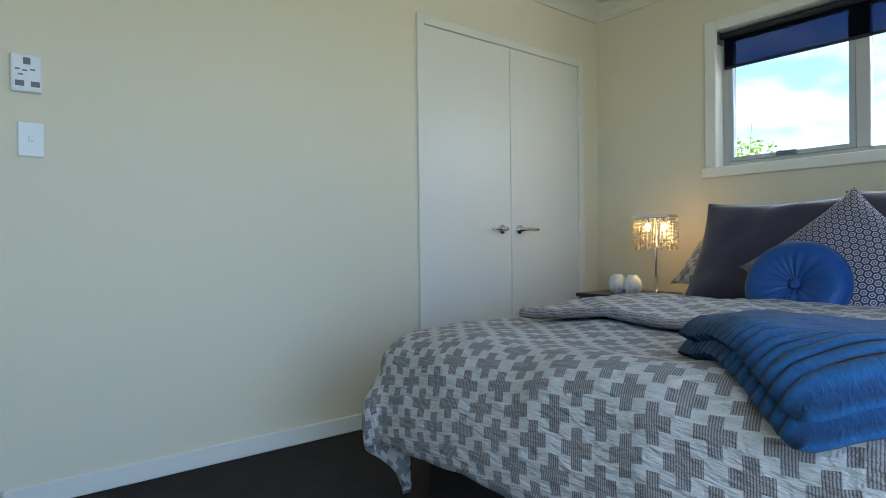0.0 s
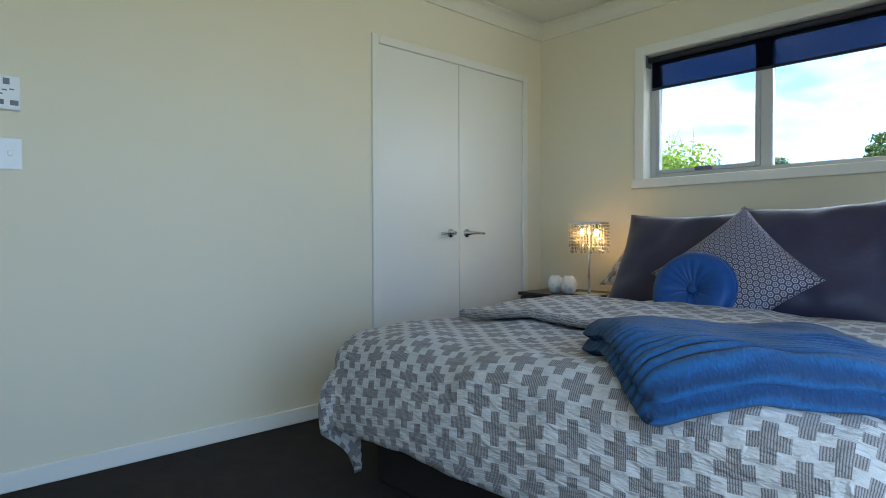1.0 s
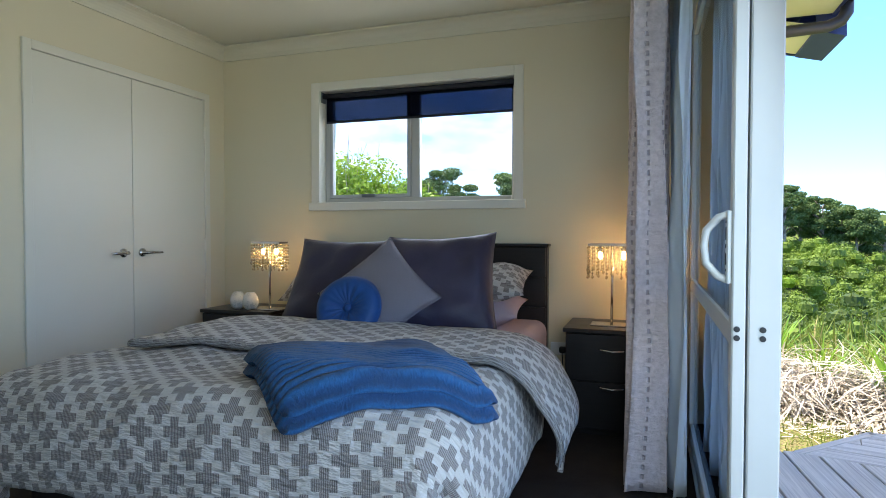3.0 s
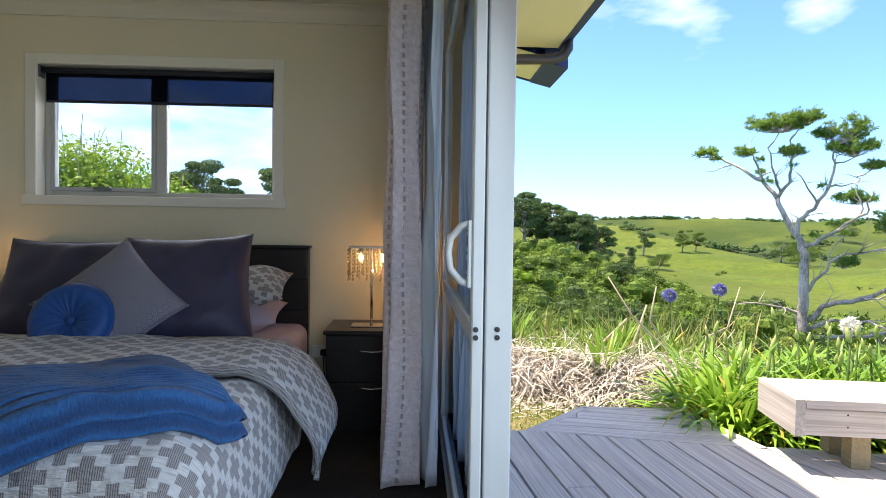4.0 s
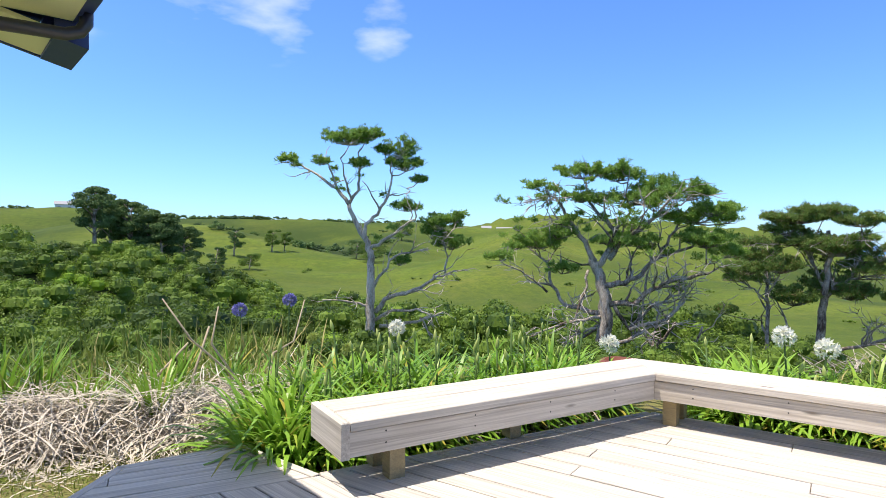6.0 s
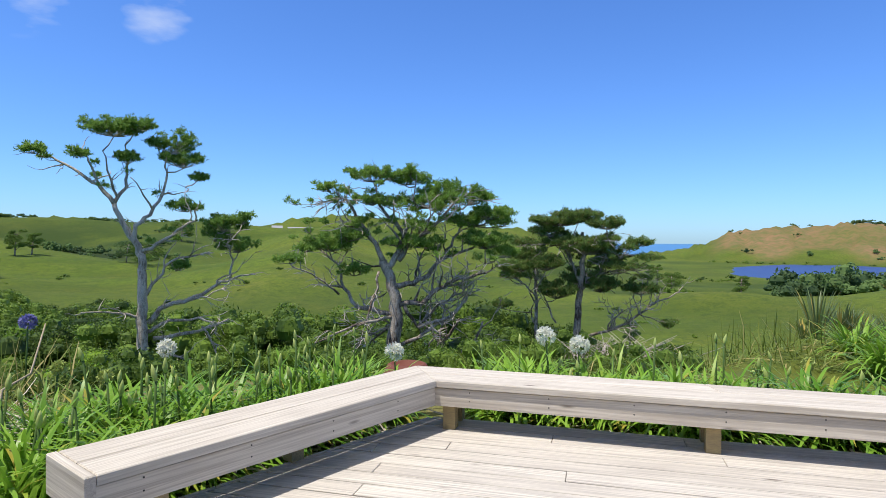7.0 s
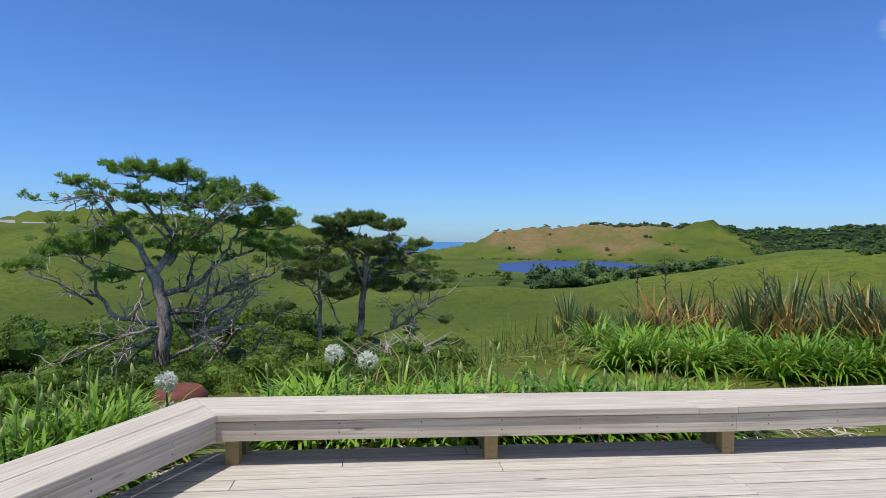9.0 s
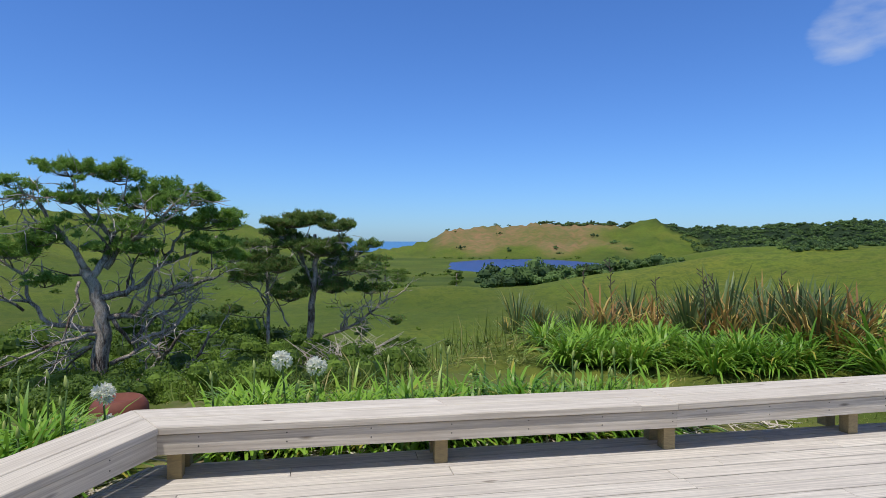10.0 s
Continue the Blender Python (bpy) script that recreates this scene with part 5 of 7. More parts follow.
# curtain, drawn to the north side of the sliding door
g = Graph("textured_curtain_cloth")
v = g.coords("UV")
sp = g.node("SeparateXYZ", Vector=v)
col_ = g.ramp(g.math("ABSOLUTE", g.math("SUBTRACT", g.math("FRACT", g.math("DIVIDE", sp.outputs["X"], 0.105)), 0.5)), (0.03, 1.0), (0.06, 0.0))
dash = g.ramp(g.math("ABSOLUTE", g.math("SUBTRACT", g.math("FRACT", g.math("DIVIDE", sp.outputs["Y"], 0.040)), 0.5)), (0.20, 1.0), (0.28, 0.0))
tuft = g.math("MULTIPLY", col_, dash)
pucker = g.noise(g.node("Mapping", Vector=v, Scale=(9, 26, 1)).outputs[0], 1.0, 3)
wv = g.noise(v, 40, 4, 0.6)
g.bump(g.math("ADD", g.math("MULTIPLY", pucker, 1.6), g.math("SUBTRACT", wv, tuft)), 0.8, 0.010)
CURTAIN = g.set(Base_Color=g.mix(g.math("MULTIPLY", tuft, 0.42), g.mix(g.ramp(wv, (0.30, 0.0), (0.7, 1.0)), (0.60, 0.48, 0.46), (0.76, 0.63, 0.61)), (0.24, 0.17, 0.18)), Roughness=0.85)
g = Graph("curtain_lining")
LINING = g.set(Base_Color=(0.80, 0.82, 0.83), Roughness=0.8)
tr = g.node("BsdfTranslucent", Color=(0.6, 0.65, 0.7))
mx = g.node("MixShader", Fac=0.3)
g.t.links.new(g.bsdf.outputs[0], mx.inputs[1])
g.t.links.new(tr.outputs[0], mx.inputs[2])
g.t.links.new(mx.outputs[0], g.out.inputs["Surface"])
curtain = tagged(new("curtain"), "grey-mauve textured lined curtain gathered beside the sliding door", "curtain")
CUY0, CUY1 = -1.12, -0.50


def drop(u, v, amp, x0, ph, folds=6.5):
    y = CUY0 + u * (CUY1 - CUY0)
    z = 0.015 + v * 2.18
    k = 2 * math.pi * folds
    a = amp * (0.75 + 0.25 * (1 - v)) 
    x = x0 + a * math.sin(k * u + ph + 0.5 * math.sin(v * 2.3)) + 0.010 * math.sin(2.1 * k * u + v * 4)
    c = noise.noise(Vector((u * 26, v * 5.5, ph)))
    return Vector((x + 0.012 * c + 0.008 * math.sin(v * 6.0 + u * 14), y + 0.02 * math.cos(k * u + ph) + 0.012 * math.sin(v * 7 + u * 9) + 0.022 * noise.noise(Vector((u * 30, v * 9, ph + 4))), z))


part("cloth", sheet(lambda u, v: drop(u, v, 0.084, 2.935, -1.2), 150, 60, uv=lambda u, v: (u * 2.4, v * 2.2)), CURTAIN, curtain, smooth=True)
part("lining", sheet(lambda u, v: drop(u, v, 0.03, 3.062, -0.6, 4.5), 90, 40, uv=lambda u, v: (u * 2.4, v * 2.2)), LINING, curtain, "pale lining", True)
for c in list(curtain.children):
    md = c.modifiers.new("thick", "SOLIDIFY")
    md.thickness = 0.003
solid("curtain_track", block(3.02, 3.06, -4.2, -0.2, 2.19, 2.215, 0.004), TRIM, "white curtain track above the sliding door", "curtain rail")

# ---- plants ----
def bark(name, dark, light, share):
    """Furrowed bark: dark cracks along the wood, pale weathered patches."""
    g = Graph(name)
    v = g.place((1, 1, 0.30))
    crack = g.noise(v, 16, 6, 0.7, 0.6)
    patch = g.noise(g.place(), 1.1, 4, 0.6)
    col = g.mix(g.ramp(g.math("ADD", g.math("MULTIPLY", crack, 0.55), g.math("MULTIPLY", patch, 0.45)), (share - 0.08, 0.0), (share + 0.08, 1.0)), dark, light)
    col = g.mix(g.ramp(g.noise(v, 60, 3), (0.45, 0.0), (0.7, 0.5)), col, (dark[0] * 0.7, dark[1] * 0.7, dark[2] * 0.7))
    g.bump(crack, 0.9, 0.05)
    return g.set(Base_Color=col, Roughness=0.95, Specular_IOR_Level=0.1)


BARK = bark("grey_pine_bark", (0.24, 0.185, 0.135), (0.72, 0.63, 0.51), 0.47)
DARKBARK = bark("dark_pine_bark", (0.11, 0.075, 0.055), (0.60, 0.52, 0.42), 0.50)
NEEDLE = foliage("pine_needles", (0.125, 0.250, 0.045), (0.30, 0.45, 0.095), rough=0.6, trans=0.4)
NEEDLEDARK = foliage("dark_pine_needles", (0.095, 0.190, 0.045), (0.22, 0.33, 0.080), (0.30, 0.19, 0.09), rough=0.6, trans=0.4)
BUSH = foliage("bush_leaves", (0.024, 0.060, 0.008), (0.160, 0.255, 0.034), rough=0.55, trans=0.25)
BUSHLIGHT = foliage("bright_bush_leaves", (0.12, 0.25, 0.018), (0.27, 0.42, 0.04), rough=0.5, trans=0.4)
CYPRESS = foliage("macrocarpa_foliage", (0.042, 0.090, 0.028), (0.130, 0.210, 0.060), rough=0.7, trans=0.2)
STRAP = foliage("agapanthus_leaves", (0.095, 0.235, 0.02), (0.27, 0.46, 0.055), (0.40, 0.36, 0.06), rough=0.38)
FLAX = foliage("flax_leaves", (0.070, 0.115, 0.045), (0.23, 0.30, 0.115), (0.55, 0.40, 0.10), rough=0.4, trans=0.3, share=0.16)
DRYFLAX = foliage("dry_flax_leaves", (0.20, 0.10, 0.035), (0.48, 0.31, 0.10), (0.62, 0.50, 0.16), rough=0.6, trans=0.3, share=0.3)
STRAW = foliage("dead_leaves", (0.38, 0.33, 0.26), (0.66, 0.60, 0.51), rough=0.8, trans=0.1)
STEM = foliage("green_stems", (0.07, 0.14, 0.03), (0.12, 0.20, 0.05), rough=0.5)
PETAL = foliage("white_petals", (0.84, 0.84, 0.72), (0.90, 0.90, 0.82), rough=0.6, trans=0.5)
BLUEPETAL = foliage("blue_petals", (0.16, 0.16, 0.42), (0.28, 0.28, 0.60), rough=0.6)
BUD = foliage("green_buds", (0.34, 0.44, 0.10), (0.55, 0.62, 0.22), rough=0.5)
TWIG = plain("grey_twigs", (0.40, 0.34, 0.29), (0.56, 0.50, 0.43), 0.9)


def leaf_cards(rng, centres, normals, length, width, curl=0.6):
    """Small four-cornered leaves at centres, turned at random about their normals."""
    n = len(centres)
    rnd = rng.normal(size=(n, 3))
    nn = normals + curl * rng.normal(size=(n, 3))
    nn /= np.linalg.norm(nn, axis=1, keepdims=True) + 1e-9
    t = np.cross(nn, rnd)
    t /= np.linalg.norm(t, axis=1, keepdims=True) + 1e-9
    b = np.cross(nn, t)
    L = (length * rng.uniform(0.6, 1.3, n))[:, None] / 2
    W = (width * rng.uniform(0.6, 1.3, n))[:, None] / 2
    return np.stack([centres - t * L, centres + b * W, centres + t * L, centres - b * W], 1).reshape(-1, 3)


def quads(n):
    return np.arange(n * 4).reshape(n, 4)


def shrub_body(rng, n, lumps, leaf=0.058):
    """A leafy crown: rounded heads with a dense core and a coat of small leaves."""
    c = rng.normal(size=(lumps, 3)) * np.array([0.48, 0.48, 0.24])
    c[:, 2] = np.abs(c[:, 2]) * (1.1 - np.hypot(c[:, 0], c[:, 1]) * 0.5) + 0.28
    rad = rng.uniform(0.16, 0.36, lumps)
    cards = []
    for k in range(lumps):
        m = int(n * rad[k] ** 2 / (rad ** 2).sum())
        d = rng.normal(size=(m, 3))
        d[:, 2] = np.abs(d[:, 2]) * 1.2 - 0.45
        d /= np.linalg.norm(d, axis=1, keepdims=True)
        p = c[k] + d * (rad[k] * rng.uniform(0.78, 1.14, m))[:, None] * np.array([1, 1, 0.8])
        cards.append(leaf_cards(rng, p, d + np.array([0, 0, 0.3]), leaf, leaf * 0.62, 1.1))
        lat, lon = 3, 6
        g = np.array([[(math.cos(u) * math.cos(w), math.cos(u) * math.sin(w), 0.8 * math.sin(u)) for w in np.linspace(0, 2 * math.pi, lon + 1)] for u in np.linspace(-0.9, math.pi / 2, lat + 1)]) * rad[k] * 0.80 + c[k]
        cards.append(np.stack([g[:-1, :-1], g[:-1, 1:], g[1:, 1:], g[1:, :-1]], 2).reshape(-1, 3))
    return np.concatenate(cards)


rng = np.random.default_rng(11)
SHRUBS = [shrub_body(rng, 1700, 9 + 2 * (i % 3)) for i in range(7)]
FAR_SHRUBS = [shrub_body(rng, 260, 6 + i % 4, 0.13) for i in range(6)]


def scatter(name, spots, size, material, label, seed, kinds=FAR_SHRUBS):
    """Joined shrubs at spots (x, y), for growth that nobody could count."""
    rg = np.random.default_rng(seed)
    out = []
    for x, y in spots:
        v = kinds[rg.integers(0, len(kinds))]
        s = rg.uniform(*size)
        a = rg.uniform(0, 2 * math.pi)
        rot = np.array([[math.cos(a), -math.sin(a), 0], [math.sin(a), math.cos(a), 0], [0, 0, 1]])
        out.append((v * np.array([s, s, s * rg.uniform(0.75, 1.2)])) @ rot.T + np.array([x, y, land_z(x, y) - 0.1 * s]))
    vs = np.concatenate(out)
    me = mesh_of(name, vs, quads(len(vs) // 4), material)
    tone = np.repeat(rg.uniform(0.05, 1.0, len(out)) ** 1.2, [len(o) for o in out])
    me.attributes.new("tone", "FLOAT", "POINT").data.foreach_set("value", tone.astype(np.float32))
    return tagged(new(name, me), label, "bush", kind="stuff")


def polar(r, a):
    return EYE[0] + r * math.sin(radians(a)), EYE[1] + r * math.cos(radians(a))


rd = random.Random(5)
edge_spots, near_spots, mid_spots, bright = [], [], [], []
for k in range(1900):
    a, r = rd.uniform(-14, 80), 9.3 + 76 * rd.random() ** 1.05
    lim = np.interp(a, [e[0] for e in BUSH_EDGE], [e[1] for e in BUSH_EDGE]) + 3 * math.sin(a * 1.7)
    if r > lim or rd.random() > (0.34 if r < 30 else 0.48):
        continue
    (edge_spots if r < 14 else near_spots if r < 30 else mid_spots).append(polar(r, a))
for k in range(220):
    edge_spots.append(polar(rd.uniform(8.6, 15), rd.uniform(4, 74)))
for r, a in ((34, 15.0), (35, 16.3), (34, 17.6), (52, 8.5), (40, 24), (19, 44), (18, 47), (20, 45.5), (24, 29)):
    bright.append(polar(r, a))
scatter("edge_bush", edge_spots, (0.45, 0.8), BUSH, "low green scrub on the bank below the garden", 4, SHRUBS)
scatter("bush_cover", near_spots, (1.0, 2.0), BUSH, "dark green native bush filling the gully", 1, SHRUBS)
scatter("far_bush_cover", mid_spots, (1.5, 3.3), BUSH, "dense green bush on the valley slope", 2, SHRUBS)
scatter("bright_bush", bright, (1.6, 2.4), BUSHLIGHT, "bright yellow-green shrubs among the bush", 3, SHRUBS)


def limb_tubes(limbs, r0, seed, depth):
    """Tapered crooked limbs from polylines of (x, z) traced in the camera's view; also gives points along them."""
    rg = random.Random(seed)
    bm = bmesh.new()
    tips = []
    for pts, ra, rb in limbs:
        dy0 = rg.uniform(-1, 1) * depth if ra < r0 * 0.8 else 0.0
        n = len(pts)
        fine, rad = [], []
        for i in range(n - 1):
            for s in (0, 0.33, 0.67):
                f = (i + s) / (n - 1)
                x = pts[i][0] * (1 - s) + pts[i + 1][0] * s
                z = pts[i][1] * (1 - s) + pts[i + 1][1] * s
                w = 0.055 if 0 < f else 0.0
                fine.append(Vector((x + rg.uniform(-w, w), dy0 * f ** 1.2 + rg.uniform(-w, w), z + rg.uniform(-w, w))))
                rad.append(ra + (rb - ra) * f)
        fine.append(Vector((pts[-1][0], dy0, pts[-1][1])))
        rad.append(rb)
        tube(fine, rad, 8, bm)
        for i in range(2, len(fine)):
            if ra < r0 * 0.8:
                tips.append((fine[i], (fine[i] - fine[i - 1]).normalized(), rad[i] * 0.6))
    return bm, tips


def twigs(bm, tips, rg, count, length):
    """Thin crooked twigs growing from limbs."""
    ends = []
    for _ in range(count):
        p, d, r = rg.choice(tips)
        dd = (d + Vector((rg.uniform(-1, 1), rg.uniform(-1, 1), rg.uniform(-0.7, 0.35)))).normalized()
        L = length * rg.uniform(0.4, 1.2)
        q = p + dd * L * 0.5 + Vector((rg.uniform(-1, 1), rg.uniform(-1, 1), rg.uniform(-1, 1))) * 0.08 * L
        e = p + dd * L + Vector((0, 0, rg.uniform(-0.15, 0.10) * L))
        h = p.lerp(q, 0.5) + Vector((rg.uniform(-1, 1), rg.uniform(-1, 1), rg.uniform(-1, 1))) * 0.05 * L
        tube([p, h, q, q.lerp(e, 0.5) + Vector((0, 0, rg.uniform(-0.06, 0.06) * L)), e], [min(r, 0.026), 0.018, 0.013, 0.009, 0.004], 4, bm)
        ends.append(e)
        if r > 0.012:
            tips.append((e, dd, 0.010))
            tips.append((q, dd, 0.012))
    return ends


def puff(rng, centre, size, shoots=9, per=13):
    """A tuft of shoots that turn upwards, each set round with needles."""
    d = rng.normal(size=(shoots, 3))
    d[:, 2] = np.abs(d[:, 2]) * 0.8 + 0.15
    d /= np.linalg.norm(d, axis=1, keepdims=True)
    L = size * rng.uniform(0.55, 1.1, (shoots, 1))
    at = rng.uniform(0.25, 1.0, (shoots, per, 1))
    base = (np.asarray(centre) + d[:, None, :] * L[:, None, :] * at).reshape(-1, 3)
    out = rng.normal(size=(shoots * per, 3)) * 0.75 + np.repeat(d, per, axis=0)
    out /= np.linalg.norm(out, axis=1, keepdims=True)
    nl = rng.uniform(0.08, 0.15, (shoots * per, 1))
    side = np.cross(out, rng.normal(size=out.shape))
    side /= np.linalg.norm(side, axis=1, keepdims=True) + 1e-9
    w = 0.013
    return np.stack([base, base + out * nl * 0.5 + side * w, base + out * nl, base + out * nl * 0.5 - side * w], 1).reshape(-1, 3)


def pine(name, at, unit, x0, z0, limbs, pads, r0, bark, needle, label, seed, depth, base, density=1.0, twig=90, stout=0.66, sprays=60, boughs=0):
    """A wind-shaped pine: limbs and foliage pads traced in the camera's view, on a plane that faces it, with depth."""
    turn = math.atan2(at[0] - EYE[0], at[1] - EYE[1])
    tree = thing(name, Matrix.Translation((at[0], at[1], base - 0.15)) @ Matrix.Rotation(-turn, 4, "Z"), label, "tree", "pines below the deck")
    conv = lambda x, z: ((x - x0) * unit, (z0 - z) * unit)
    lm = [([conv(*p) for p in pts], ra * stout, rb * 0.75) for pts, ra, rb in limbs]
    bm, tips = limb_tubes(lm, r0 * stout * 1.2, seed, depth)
    rg = random.Random(seed)
    rng = np.random.default_rng(seed)
    stems = [t for t in tips if t[2] > 0.02]
    crown_top = max(t[0].z for t in tips)
    for _ in range(boughs):
        p, d, r = rg.choice(stems)
        d = (d + Vector((rg.uniform(-1, 1), rg.uniform(-1, 1), rg.uniform(-0.35, 0.8)))).normalized()
        L = rg.uniform(0.7, 1.9)
        pts, q = [p], p
        for k in range(6):
            d = (d + Vector((rg.uniform(-0.6, 0.6), rg.uniform(-0.6, 0.6), rg.uniform(-0.35, 0.5)))).normalized()
            if q.z > 0.90 * crown_top:
                d.z = -abs(d.z) * 0.5
            q = q + d * L / 6
            pts.append(q)
        r0_ = min(r * 1.1, 0.06)
        tube(pts, [r0_ * (1 - 0.13 * k) for k in range(7)], 6, bm)
        tips += [(pts[k], (pts[k] - pts[k - 1]).normalized(), r0_ * 0.4) for k in (3, 5, 6)]
    part("trunk", bm, bark, tree, "bare grey trunk and crooked limbs", True)
    anchors = [t[0].copy() for t in tips]
    dead = bmesh.new()
    twigs(dead, tips, rg, twig, 0.6)
    tagged(part("dead_twig", dead, TWIG, tree, "bare grey dead twigs"), kind="stuff")
    vs, live = [], bmesh.new()

    def bough(a, c, thick):
        """A branchlet from a to c that ends in a tuft."""
        mid = a.lerp(c, 0.55) + Vector((rg.uniform(-0.08, 0.08), rg.uniform(-0.08, 0.08), -0.05))
        tube([a, mid, c], [thick, thick * 0.75, 0.005], 4, live)
        vs.append(puff(rng, c, rg.uniform(0.14, 0.28), rg.randrange(8, 15)))
        if rg.random() < 0.6:
            vs.append(puff(rng, mid.lerp(c, 0.4) + Vector((rg.uniform(-0.12, 0.12), rg.uniform(-0.12, 0.12), 0.04)), 0.16, 7))

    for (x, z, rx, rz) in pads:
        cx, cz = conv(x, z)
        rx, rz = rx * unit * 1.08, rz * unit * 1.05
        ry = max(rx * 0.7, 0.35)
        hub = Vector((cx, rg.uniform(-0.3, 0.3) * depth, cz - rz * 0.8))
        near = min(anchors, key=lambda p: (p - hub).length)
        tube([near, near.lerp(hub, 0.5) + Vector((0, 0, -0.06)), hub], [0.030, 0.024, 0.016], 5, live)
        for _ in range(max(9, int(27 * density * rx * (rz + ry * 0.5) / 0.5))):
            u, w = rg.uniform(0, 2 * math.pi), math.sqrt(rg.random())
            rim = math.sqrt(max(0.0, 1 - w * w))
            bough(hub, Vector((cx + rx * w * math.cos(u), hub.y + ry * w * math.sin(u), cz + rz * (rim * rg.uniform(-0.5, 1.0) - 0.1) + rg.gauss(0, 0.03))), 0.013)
    # loose sprays along the upper limbs
    high = max(p.z for p in anchors)
    upper = [p for p in anchors if p.z > high * 0.58]
    for _ in range(sprays):
        p = rg.choice(upper)
        bough(p, p + Vector((rg.uniform(-0.45, 0.45), rg.uniform(-0.45, 0.45), rg.uniform(0.0, 0.30) if p.z < 0.92 * high else 0.05)), 0.014)
    tagged(part("branchlet", live, bark, tree, "thin leafy branchlets"), kind="stuff")
    vs = np.concatenate(vs)
    ob = new("crown", mesh_of("crown", vs, quads(len(vs) // 4), needle))
    ob.parent = tree
    return tree


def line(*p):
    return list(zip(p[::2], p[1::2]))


# points are camera-view pixels of each tree; unit scales them to metres
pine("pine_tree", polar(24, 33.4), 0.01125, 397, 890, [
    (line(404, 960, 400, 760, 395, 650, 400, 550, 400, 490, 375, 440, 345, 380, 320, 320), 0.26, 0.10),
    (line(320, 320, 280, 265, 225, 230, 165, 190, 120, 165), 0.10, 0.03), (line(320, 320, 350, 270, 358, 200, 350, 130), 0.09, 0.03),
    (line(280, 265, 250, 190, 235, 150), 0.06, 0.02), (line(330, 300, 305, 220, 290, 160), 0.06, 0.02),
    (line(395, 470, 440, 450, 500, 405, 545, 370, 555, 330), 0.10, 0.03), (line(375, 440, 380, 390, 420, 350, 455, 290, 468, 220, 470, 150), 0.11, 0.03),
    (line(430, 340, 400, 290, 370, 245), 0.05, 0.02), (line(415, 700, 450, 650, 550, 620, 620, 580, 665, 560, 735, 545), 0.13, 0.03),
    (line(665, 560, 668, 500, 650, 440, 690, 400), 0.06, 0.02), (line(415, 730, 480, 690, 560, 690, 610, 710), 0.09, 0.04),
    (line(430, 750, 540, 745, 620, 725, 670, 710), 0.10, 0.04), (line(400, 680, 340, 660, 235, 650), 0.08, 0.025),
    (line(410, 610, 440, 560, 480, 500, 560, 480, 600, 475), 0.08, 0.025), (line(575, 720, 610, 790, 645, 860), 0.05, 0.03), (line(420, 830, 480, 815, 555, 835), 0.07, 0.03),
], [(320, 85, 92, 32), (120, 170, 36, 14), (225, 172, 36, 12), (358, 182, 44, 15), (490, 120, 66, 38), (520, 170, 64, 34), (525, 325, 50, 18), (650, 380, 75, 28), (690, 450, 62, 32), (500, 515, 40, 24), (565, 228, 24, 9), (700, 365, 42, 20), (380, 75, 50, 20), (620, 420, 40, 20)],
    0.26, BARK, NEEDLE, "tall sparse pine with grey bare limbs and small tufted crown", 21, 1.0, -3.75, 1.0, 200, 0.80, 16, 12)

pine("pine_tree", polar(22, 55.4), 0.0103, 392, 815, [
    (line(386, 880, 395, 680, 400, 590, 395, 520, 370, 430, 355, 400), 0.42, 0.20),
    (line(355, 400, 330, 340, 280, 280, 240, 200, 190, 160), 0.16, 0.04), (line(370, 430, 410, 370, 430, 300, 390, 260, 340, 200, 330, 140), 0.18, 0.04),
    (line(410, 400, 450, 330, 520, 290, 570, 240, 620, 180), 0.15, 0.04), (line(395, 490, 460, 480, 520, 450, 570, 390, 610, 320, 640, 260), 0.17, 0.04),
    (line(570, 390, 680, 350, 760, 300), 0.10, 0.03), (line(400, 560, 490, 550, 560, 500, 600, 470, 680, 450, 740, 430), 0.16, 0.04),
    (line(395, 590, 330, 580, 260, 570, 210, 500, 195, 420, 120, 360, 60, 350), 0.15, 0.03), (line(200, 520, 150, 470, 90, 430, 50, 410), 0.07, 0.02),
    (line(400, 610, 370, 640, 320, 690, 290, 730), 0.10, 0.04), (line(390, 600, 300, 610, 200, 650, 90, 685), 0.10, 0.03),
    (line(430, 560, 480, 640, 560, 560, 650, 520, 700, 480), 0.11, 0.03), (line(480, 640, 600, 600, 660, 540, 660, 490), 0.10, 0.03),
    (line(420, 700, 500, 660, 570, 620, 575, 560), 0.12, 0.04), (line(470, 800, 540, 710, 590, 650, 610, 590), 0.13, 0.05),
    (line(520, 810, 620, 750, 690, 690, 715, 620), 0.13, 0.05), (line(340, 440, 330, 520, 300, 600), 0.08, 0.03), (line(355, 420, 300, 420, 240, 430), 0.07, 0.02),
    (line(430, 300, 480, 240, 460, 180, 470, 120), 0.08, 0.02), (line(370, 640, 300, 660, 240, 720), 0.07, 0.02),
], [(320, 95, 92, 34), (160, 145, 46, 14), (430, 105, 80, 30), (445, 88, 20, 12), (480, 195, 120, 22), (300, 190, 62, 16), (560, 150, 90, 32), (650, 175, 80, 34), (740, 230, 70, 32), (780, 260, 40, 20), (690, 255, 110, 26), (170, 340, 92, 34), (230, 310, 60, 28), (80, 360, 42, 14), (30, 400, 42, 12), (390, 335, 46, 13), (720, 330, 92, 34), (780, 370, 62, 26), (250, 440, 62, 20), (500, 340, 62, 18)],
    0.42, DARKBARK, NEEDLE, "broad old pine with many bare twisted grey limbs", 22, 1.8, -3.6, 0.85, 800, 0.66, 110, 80)

